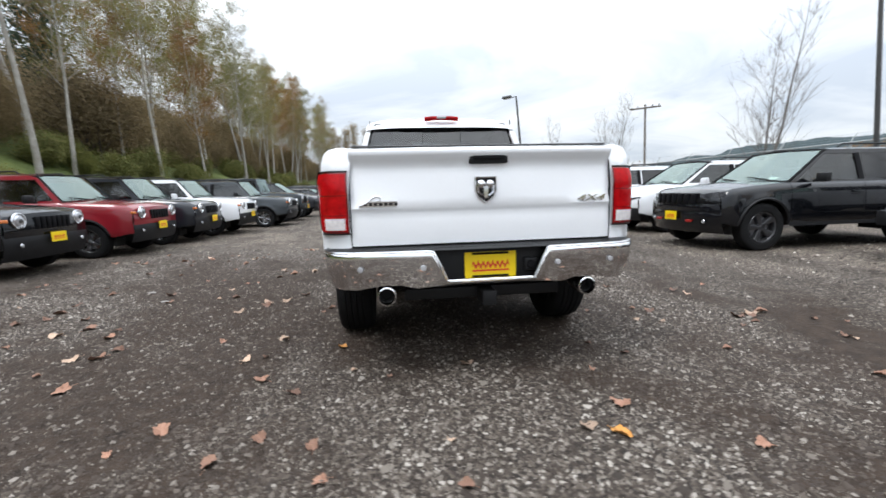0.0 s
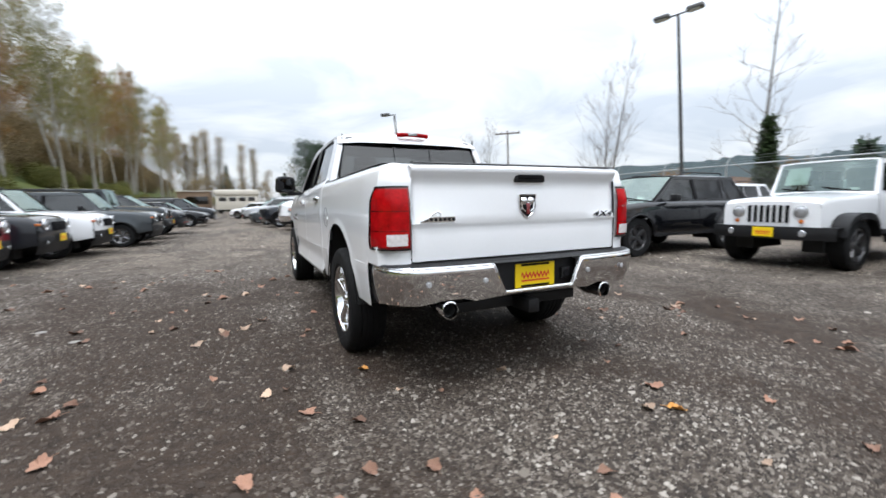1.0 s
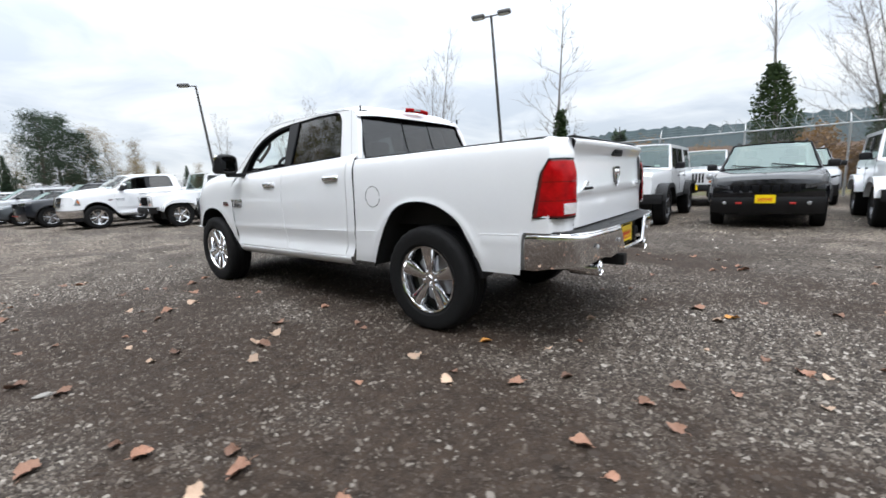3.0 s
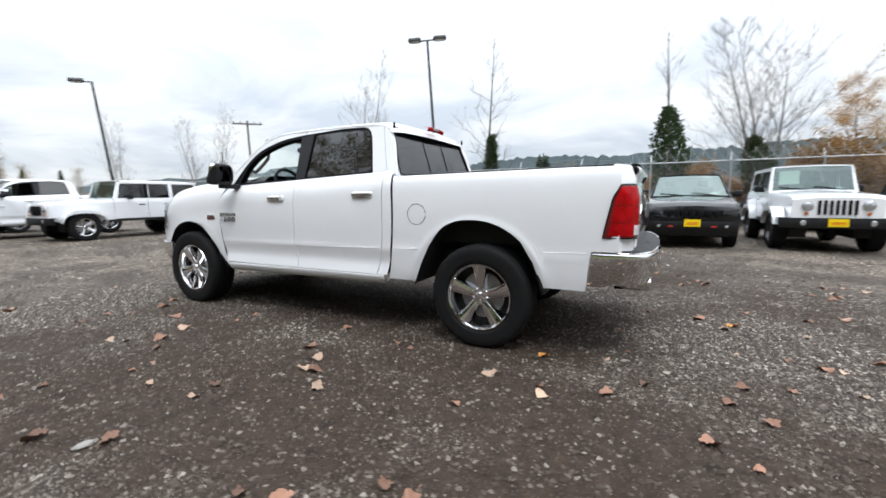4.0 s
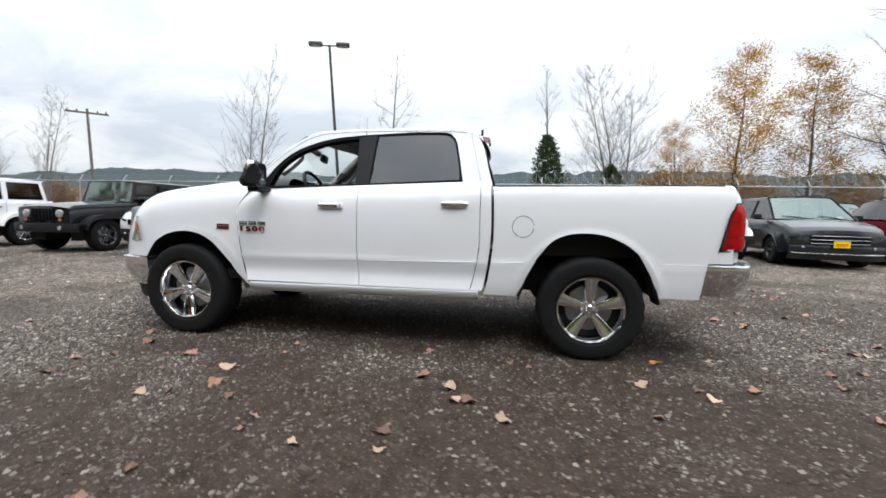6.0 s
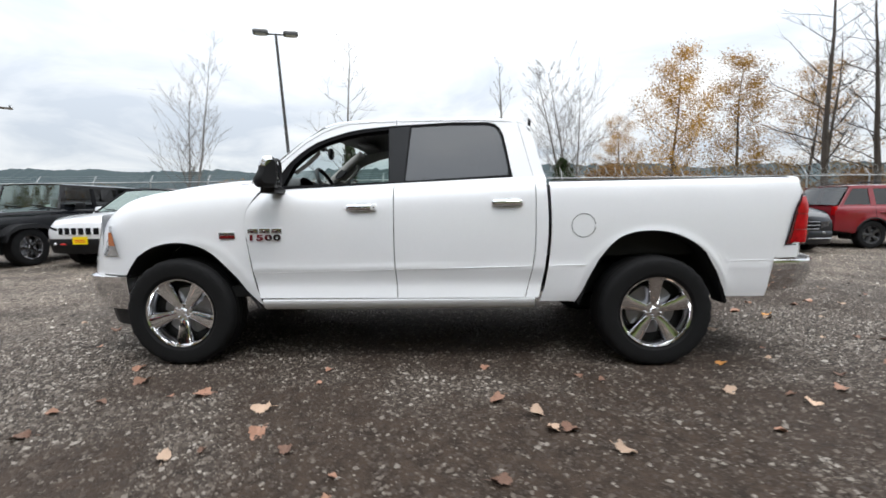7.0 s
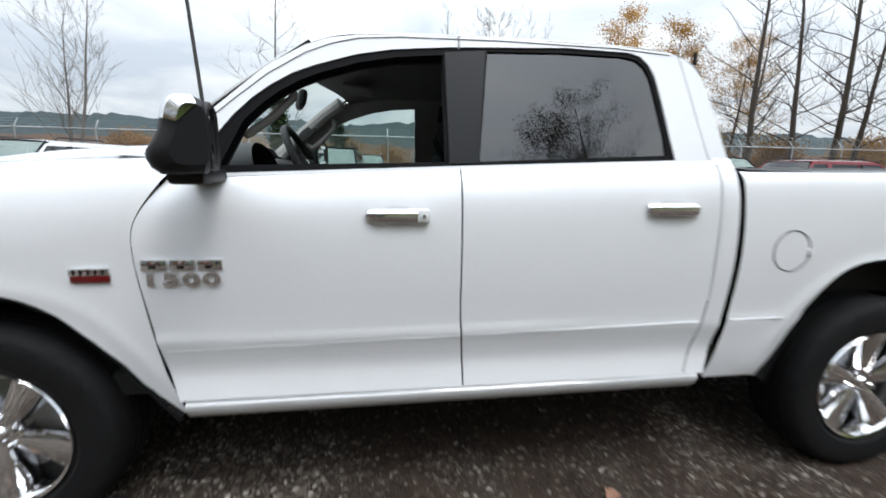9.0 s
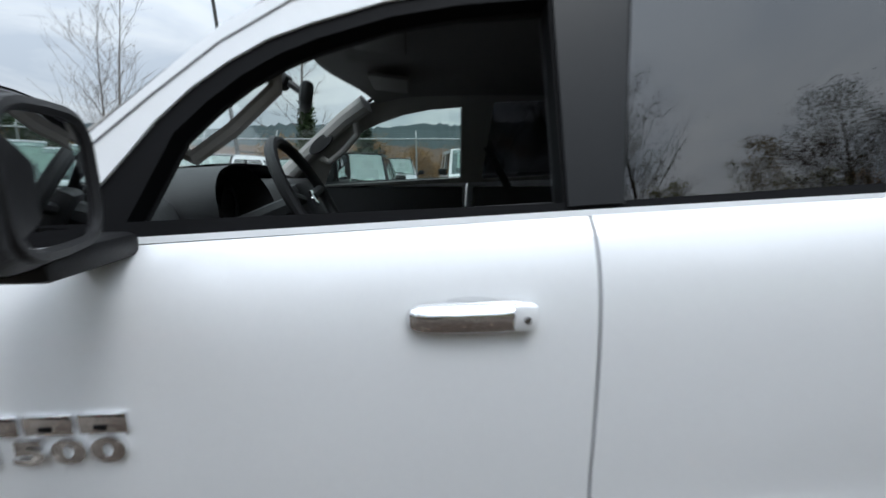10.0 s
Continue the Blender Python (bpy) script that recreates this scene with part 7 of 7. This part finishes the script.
put_tree(alder_bare, 23, -21.9, 0, 1.0, True)
for x, y, a, s in ((23.4, -25.6, 60, 0.95), (23.0, -28.2, 150, 1.05), (24.0, -31.0, 220, 0.9), (25.5, -23.8, 300, 0.7), (22.6, -34.5, 20, 1.0), (24.0, -38.5, 110, 1.0), (25, -43, 190, 1.1)):
    put_tree(alder_bare, x, y, a, s)
# brush behind the fence
brush = make_tree("shrub", "tangled rust-brown shrub behind the fence", 18, 3.4, 0.05, 0.03, 20, 0.5, 0.9, 4, 2, 10, 0.09, 0.40, BARK, LEAF_RUST, stems=3)
put_tree(brush, 31, -17, 0, 1.0, True)
rng = random.Random(5)
for i in range(44):
    put_tree(brush, rng.uniform(26, 36), rng.uniform(-50, -8), rng.uniform(0, 360), rng.uniform(0.7, 1.25))
for i in range(30):
    put_tree(brush, rng.uniform(60, 130), rng.uniform(-40, 120), rng.uniform(0, 360), rng.uniform(0.8, 1.5))
for i in range(70):
    put_tree(brush, rng.uniform(24, 58), rng.uniform(-8, 75), rng.uniform(0, 360), rng.uniform(0.6, 1.0))
young = make_fir("young_fir", "young green fir near the fence", 19, 3.6, 1.1)
put_tree(young, 20.5, 4.6, 0, 1.0, True)

# far firs at the yard's end
fir = make_fir("fir_tree", "dark green fir at the end of the yard", 20, 16.0, 4.2)
put_tree(fir, 6.5, 92, 0, 0.5, True)
pine = make_tree("pine_tree", "broad dark green pine at the end of the yard", 23, 16.5, 0.3, 0.16, 34, 0.27, 0.25, 5, 1, 19, 0.16, 0.6, BARK, LEAF_FIR, lean=0.06)
put_tree(pine, 10.2, 90, 0, 0.86, True)
put_tree(pine, 13.6, 94, 130, 0.88)
put_tree(pine, 16.4, 92, 250, 0.72)
brown = make_tree("brown_tree", "thin brown autumn tree beside the pines", 24, 12.0, 0.16, 0.12, 24, 0.26, 1.2, 4, 2, 10, 0.10, 0.5, BARK, LEAF_BROWN)
put_tree(brown, 18.5, 92, 0, 1.05, True)
rng = random.Random(31)
for i in range(26):
    put_tree(brown, rng.uniform(-14, 34), rng.uniform(86, 108), rng.uniform(0, 360), rng.uniform(0.38, 0.62))
for x, y, a, s in ((21.5, 95, 70, 1.0), (25, 97, 150, 0.9), (7.5, 96, 220, 0.8), (3.0, 98, 300, 0.7), (-1.0, 92, 10, 0.55), (24, 90, 40, 0.6), (29, 94, 40, 0.6)):
    put_tree(brown, x, y, a, s)
for x, y, a, s in ((30, 100, 120, 0.45), (34, 96, 80, 0.4), (37, 104, 10, 0.5), (44, 100, 10, 0.42), (-4.6, 97, 50, 0.62), (52, 110, 70, 0.5)):
    put_tree(fir, x, y, a, s)
pop = make_tree("poplar", "tall bare brownish poplar in the distance", 21, 17, 0.2, 0.06, 36, 0.12, 2.6, 4, 3, 16, 0.12, 0.55, BARK, LEAF_BROWN)
put_tree(pop, -8.5, 104, 0, 1.0, True)
for x, y, a, s in ((-6, 106, 60, 0.95), (-10.5, 100, 130, 0.9), (-1.5, 104, 60, 0.85), (0.8, 106, 210, 0.82), (-12.5, 106, 10, 0.8)):
    put_tree(pop, x, y, a, s)

# woods on the bank: pale alders with thin olive crowns, undergrowth, a few firs
woods = [make_tree("alder_tree", "pale-stemmed alder with thin olive leaves", 30 + i, h, r, 0.30, 26, 0.20, 0.9, 4, 3, 30, 0.066, 0.31, ALDER, f, lean=0.10) for i, (h, r, f) in enumerate(((17, 0.13, LEAF_OLIVE), (19, 0.145, LEAF_OLIVE), (15, 0.12, LEAF_RUST), (18, 0.13, LEAF_BROWN)))]
under = make_tree("undergrowth_bush", "brown undergrowth bush on the bank", 40, 4.0, 0.05, 0.05, 18, 0.45, 1.0, 4, 2, 34, 0.055, 0.60, BARK, LEAF_BROWN, stems=3)
fern = make_tree("fern_bush", "low green bush on the bank", 41, 1.5, 0.03, 0.05, 16, 0.55, 0.5, 3, 0, 16, 0.075, 0.28, BARK, LEAF_BUSH, stems=3)
rng = random.Random(9)
placed = set()
for row, (off, n) in enumerate(((3.4, 34), (7.0, 28), (11.5, 26), (16.5, 26))):
    for i in range(n):
        y = -34 + (i + rng.uniform(0.1, 0.9)) * 150.0 / n
        x = -13.5 + 0.02 * y - off + rng.uniform(-1.6, 1.6)
        k = rng.choice((0, 0, 1, 2, 2, 3)) if row else rng.choice((0, 1, 0, 2, 3))
        t = woods[k]
        put_tree(t, x, y, rng.uniform(0, 360), rng.uniform(0.78, 1.1) * (0.58 + 0.42 * smoothstep(2, 22, y)), k not in placed)
        placed.add(k)
# spreading trees at the bank's foot, leaves coloured dark as backlit silhouettes for the window reflections
dark = make_tree("roadside_tree", "spreading tree, thinning autumn leaves darkened to a silhouette", 45, 15.0, 0.20, 0.42, 30, 0.30, 0.8, 5, 5, 16, 0.06, 0.34, BARK, LEAF_SILHOUETTE, lean=0.16)
put_tree(dark, -17.4, -5.2, 40, 0.86, True)
for x, y, a, k in ((-17.8, -9.0, 200, 0.84), (-18.6, -1.8, 310, 0.66), (-17.4, -16.5, 80, 0.72), (-19.0, -20.0, 150, 0.86), (-16.8, -24.0, 20, 0.78), (-18.0, -29.0, 260, 0.95), (-19.5, -0.8, 120, 0.62)):
    put_tree(dark, x, y, a, k)
first = True
for i in range(120):
    y = rng.uniform(-34, 120)
    x = -19.5 + 0.02 * y - abs(rng.gauss(0, 7))
    put_tree(under, x, y, rng.uniform(0, 360), rng.uniform(0.7, 1.5), first)
    first = False
first = True
for i in range(90):
    y = rng.uniform(-10, 70)
    x = -15.0 + 0.02 * y - rng.uniform(0, 9)
    put_tree(fern, x, y, rng.uniform(0, 360), rng.uniform(0.5, 1.1), first)
    first = False
for x, y, s in ((-27, 12, 0.75), (-29, 22, 0.95), (-32, 4, 0.7), (-30, 38, 1.0)):
    put_tree(fir, x, y, rng.uniform(0, 360), s)


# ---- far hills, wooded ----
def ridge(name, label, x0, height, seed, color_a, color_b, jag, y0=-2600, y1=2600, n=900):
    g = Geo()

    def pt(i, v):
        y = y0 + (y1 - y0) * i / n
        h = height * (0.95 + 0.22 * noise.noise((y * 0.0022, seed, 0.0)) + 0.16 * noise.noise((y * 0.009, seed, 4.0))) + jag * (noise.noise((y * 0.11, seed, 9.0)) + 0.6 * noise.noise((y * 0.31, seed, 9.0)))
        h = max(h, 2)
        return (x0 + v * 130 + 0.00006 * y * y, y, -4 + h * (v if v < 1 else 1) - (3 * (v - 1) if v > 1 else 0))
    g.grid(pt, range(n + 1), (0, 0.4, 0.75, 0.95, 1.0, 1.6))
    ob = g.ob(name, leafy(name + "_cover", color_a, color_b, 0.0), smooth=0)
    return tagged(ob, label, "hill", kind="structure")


# the hill's pale blue-grey carries distance haze in its cover colour
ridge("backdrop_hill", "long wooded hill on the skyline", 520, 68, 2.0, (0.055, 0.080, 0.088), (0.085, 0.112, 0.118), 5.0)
ridge("backdrop_woods", "brown and russet lowland woods in the distance", 210, 20, 5.0, (0.085, 0.062, 0.048), (0.19, 0.115, 0.075), 2.2, -900, 900)

# ---- far trailer and cabin at the yard's end ----
sh = empty("office_trailer", "cream flat-roofed office trailer at the yard's end", "trailer")
CREAM = surface("cream_siding", (0.62, 0.58, 0.50), 0.7, scale=3, vary=0.1)
BROWNW = surface("brown_siding", (0.22, 0.15, 0.10), 0.8, scale=3, vary=0.2)
g = Geo()
g.box((-2.6, 72, 1.75), (6.0, 3.0, 2.3), 0.03)
g.ob("wall", CREAM, sh)
g = Geo()
g.box((-2.6, 72, 3.25), (6.4, 3.4, 0.9), 0.2)
g.ob("roof", CREAM, sh, "pale canopy roof")
for x in (-4.6, -3.2, -1.8, -0.5):
    g = Geo()
    g.box((x, 70.49, 2.2), (1.0, 0.03, 0.6), 0.01)
    g.ob("window", CARTINT, sh)
g = Geo()
for x in (-5.0, -0.3):
    g.box((x, 72, 0.35), (0.5, 2.6, 0.7), 0.02)
g.ob("footing", UNDER, sh)
sh = empty("brown_cabin", "brown box trailer beside the office trailer", "trailer")
g = Geo()
g.box((-8.6, 74, 2.0), (4.6, 3.0, 3.0), 0.03)
g.ob("wall", BROWNW, sh)
g = Geo()
g.box((-8.6, 74, 3.55), (4.9, 3.3, 0.14), 0.02)
g.ob("roof", CREAM, sh)
g = Geo()
g.box((-8.2, 72.49, 2.1), (3.0, 0.03, 1.2), 0.01)
g.ob("window", CARTINT, sh)
g = Geo()
g.box((-8.6, 74, 0.3), (4.0, 2.6, 0.6), 0.02)
g.ob("footing", UNDER, sh)


# ---- loose stones: one field of small angular gravel ----
def sampled(fn, box, step):
    """A height or cover function on a grid, read between its points."""
    nx, ny = int((box[1] - box[0]) / step) + 2, int((box[3] - box[2]) / step) + 2
    grid = np.array([[fn(box[0] + i * step, box[2] + j * step) for j in range(ny)] for i in range(nx)])

    def read(x, y):
        u, v = (x - box[0]) / step, (y - box[2]) / step
        i, j = np.clip(u.astype(int), 0, nx - 2), np.clip(v.astype(int), 0, ny - 2)
        u, v = u - i, v - j
        return (grid[i, j] * (1 - u) + grid[i + 1, j] * u) * (1 - v) + (grid[i, j + 1] * (1 - u) + grid[i + 1, j + 1] * u) * v
    return read


def stone_field(name, label, seed, count, box, lo, hi, material, power=3.0, step=0.06):
    """Broken stones, each a low uneven five-sided chip pressed into the ground."""
    rs = np.random.RandomState(seed)
    cover_of, height_of = sampled(gravel_cover, box, step), sampled(ground_height, box, step)
    x, y = rs.uniform(box[0], box[1], count * 4), rs.uniform(box[2], box[3], count * 4)
    cover = cover_of(x, y)
    keep = np.nonzero(rs.rand(len(x)) < 0.20 + 0.80 * np.minimum(cover, 1) ** 1.4)[0][:count]
    x, y, cover = x[keep], y[keep], cover[keep]
    n = len(x)
    r = lo + (hi - lo) * rs.rand(n) ** power
    a = np.arange(5) * 2 * math.pi / 5 + rs.uniform(0, 6.3, n)[:, None] + rs.uniform(-0.35, 0.35, (n, 5))
    out = r[:, None] * rs.uniform(0.65, 1.25, (n, 5))
    flat, turn = rs.uniform(0.5, 1.0, n)[:, None], rs.uniform(0, 6.3, n)[:, None]
    px, py = out * np.cos(a), out * np.sin(a) * flat
    ring = np.stack((px * np.cos(turn) - py * np.sin(turn), px * np.sin(turn) + py * np.cos(turn), r[:, None] * rs.uniform(-0.25, 0.3, (n, 5))), axis=2)
    top = np.stack((r * rs.uniform(-0.45, 0.45, n), r * rs.uniform(-0.45, 0.45, n), r * rs.uniform(0.35, 0.85, n)), axis=1)[:, None, :]
    v = np.concatenate((ring, top), axis=1) + np.stack((x, y, height_of(x, y)), axis=1)[:, None, :]
    tri = np.array([(i, (i + 1) % 5, 5) for i in range(5)])
    f = (tri[None] + 6 * np.arange(n)[:, None, None]).reshape(-1, 3)
    v = v.reshape(-1, 3)
    me = bpy.data.meshes.new(name)
    me.vertices.add(len(v)); me.vertices.foreach_set("co", v.ravel())
    me.loops.add(f.size); me.loops.foreach_set("vertex_index", f.ravel().astype(np.int32))
    me.polygons.add(len(f)); me.polygons.foreach_set("loop_start", np.arange(0, f.size, 3, dtype=np.int32))
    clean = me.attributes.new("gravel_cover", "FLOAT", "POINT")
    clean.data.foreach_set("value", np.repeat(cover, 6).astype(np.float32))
    me.update(); me.validate()
    me.materials.append(material)
    return tagged(new(name, me), label, "gravel", kind="stuff")


def stone_material():
    """Each stone has its own tone; those in the muddy places are soiled."""
    m = bpy.data.materials.new("stone")
    m.use_nodes = True
    nt = m.node_tree
    p = nt.nodes["Principled BSDF"]
    p.inputs["Roughness"].default_value = 0.75
    p.inputs["Specular IOR Level"].default_value = 0.35
    geo = nt.nodes.new("ShaderNodeNewGeometry")
    r = nt.nodes.new("ShaderNodeValToRGB")
    stops = [(0.0, (0.0145, 0.0105, 0.0077)), (0.42, (0.043, 0.032, 0.0242)), (0.70, (0.097, 0.079, 0.063)), (0.9, (0.20, 0.175, 0.148)), (1.0, (0.40, 0.365, 0.32))]
    while len(r.color_ramp.elements) < len(stops):
        r.color_ramp.elements.new(0.5)
    for e, (pos, c) in zip(r.color_ramp.elements, stops):
        e.position, e.color = pos, (*c, 1)
    nt.links.new(geo.outputs["Random Per Island"], r.inputs[0])
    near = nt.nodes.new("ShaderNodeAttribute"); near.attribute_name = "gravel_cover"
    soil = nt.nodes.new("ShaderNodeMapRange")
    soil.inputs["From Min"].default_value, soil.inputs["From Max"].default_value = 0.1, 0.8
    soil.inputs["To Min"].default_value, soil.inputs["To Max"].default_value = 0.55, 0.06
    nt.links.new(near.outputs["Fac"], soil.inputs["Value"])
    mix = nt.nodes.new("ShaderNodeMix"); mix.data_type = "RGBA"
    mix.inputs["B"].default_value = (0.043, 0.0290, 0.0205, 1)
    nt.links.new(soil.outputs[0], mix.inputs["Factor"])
    nt.links.new(r.outputs[0], mix.inputs["A"])
    # far stones lightened like the yard, distance brightening held in their colour
    far_lift = nt.nodes.new("ShaderNodeMapRange")
    far_lift.inputs["From Min"].default_value, far_lift.inputs["From Max"].default_value = 1.0, 1.75
    far_lift.inputs["To Min"].default_value, far_lift.inputs["To Max"].default_value = 1.0, 1.5
    nt.links.new(near.outputs["Fac"], far_lift.inputs["Value"])
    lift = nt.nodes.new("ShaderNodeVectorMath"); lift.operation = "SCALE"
    nt.links.new(mix.outputs["Result"], lift.inputs[0]); nt.links.new(far_lift.outputs[0], lift.inputs["Scale"])
    nt.links.new(lift.outputs[0], p.inputs["Base Color"])
    return m


STONE = stone_material()
stone_field("gravel_stones", "small angular grey and pale gravel stones", 3, 280000, (-5.2, 2.4, -3.6, 5.4), 0.0048, 0.020, STONE, power=2.5)
stone_field("outer_gravel", "scattered gravel stones further out", 4, 60000, (-11.0, 9.0, -10.0, 18.0), 0.010, 0.032, STONE, power=2.4, step=0.15)


# ---- fallen leaves and a few pale stones ----
def leaf_mesh(seed, material):
    rng = random.Random(seed)
    n = 30
    ring = []
    for i in range(n):
        a = 2 * math.pi * i / n
        lobe = abs(math.cos(2.5 * a)) ** 0.8
        r = 0.5 * (0.74 + 0.26 * lobe + rng.uniform(-0.07, 0.07)) * (1.12 if abs(a - math.pi) > 2.2 else 0.95)
        ring.append((r * math.cos(a), r * 0.86 * math.sin(a), 0.13 * rng.uniform(0, 1) + 0.20 * math.sin(a + seed) ** 2))
    g = Geo()
    inner = [(x * 0.5, y * 0.5, z * 0.35 + 0.02) for x, y, z in ring]
    g.add(ring + inner + [(0, 0, 0.015)], [(i, (i + 1) % n, n + (i + 1) % n, n + i) for i in range(n)] + [(n + i, n + (i + 1) % n, 2 * n) for i in range(n)])
    g.tube([(-0.40, 0, 0.05), (-0.62, 0.03, 0.05), (-0.80, 0.10, 0.02)], 0.013, 4)
    return g.ob("fallen_leaf", material, smooth=60)


leaf_kinds = [leaf_mesh(50, FALLEN), leaf_mesh(51, FALLEN), leaf_mesh(52, FALLEN2), leaf_mesh(53, FALLEN3), leaf_mesh(54, FALLEN)]
leaf_labels = ["curled reddish-brown fallen leaf on gravel", "curled reddish-brown fallen leaf on gravel", "pale tan fallen leaf on gravel", "bright orange fallen leaf on gravel", "dry brown fallen leaf on gravel"]
used = set()
rng = random.Random(77)


def drop_leaf(kind, x, y, size, turn):
    m = Matrix.Translation((x, y, ground_height(x, y) + 0.006)) @ pose(0, 0, 0, rng.uniform(-14, 14), rng.uniform(-14, 14), turn) @ Matrix.Scale(size, 4)
    ob = leaf_kinds[kind]
    if kind in used:
        ob = ob.copy()
        scene.collection.objects.link(ob)
    used.add(kind)
    ob.matrix_basis = m
    tagged(ob, leaf_labels[kind], "leaf", "fallen leaves")


for x, y, k, s in ((-0.962, -0.511, 3, 0.085), (0.451, -1.88, 3, 0.10), (0.33, -1.80, 2, 0.09), (-2.08, 0.66, 2, 0.10), (-1.71, 1.01, 2, 0.10), (-1.89, 0.87, 0, 0.11), (-1.60, -0.655, 2, 0.085)):
    drop_leaf(k, x, y, s, rng.uniform(0, 360))
n = 0
while n < 250:
    x, y = rng.uniform(-5.5, 3.2), rng.uniform(-4.2, 5.5)
    if -1.0 < x < 1.0 and -0.6 < y < 4.4:
        continue
    if rng.random() > 0.35 + 0.8 * max(0, noise.noise((x * 0.8, y * 0.8, 5.0))):
        continue
    drop_leaf(rng.choice((0, 0, 1, 2, 2, 4, 4, 4)), x, y, rng.choice((0.045, 0.055, 0.065, 0.08, 0.095, 0.11)), rng.uniform(0, 360))
    n += 1
for x, y, r in ((-3.058, 1.239, 0.036), (-3.45, 1.75, 0.036)):
    g = Geo()
    bm = bmesh.new()
    bmesh.ops.create_icosphere(bm, subdivisions=2, radius=1.0)
    for v in bm.verts:
        v.co = Vector((v.co.x * 1.25, v.co.y * 0.8, v.co.z * 0.28)) * (1 + 0.5 * noise.noise(v.co * 1.7 + Vector((x, y, 0))))
    bm.verts.index_update()
    g.add([(x + v.co.x * r, y + v.co.y * r, 0.012 + v.co.z * r) for v in bm.verts], [[v.index for v in f.verts] for f in bm.faces])
    bm.free()
    tagged(g.ob("pale_stone", surface("pale_stone", (0.27, 0.255, 0.235), 0.85, scale=20, vary=0.25, bump=0.5), smooth=18), "pale flat broken stone on the gravel", "stone", "pale stones")
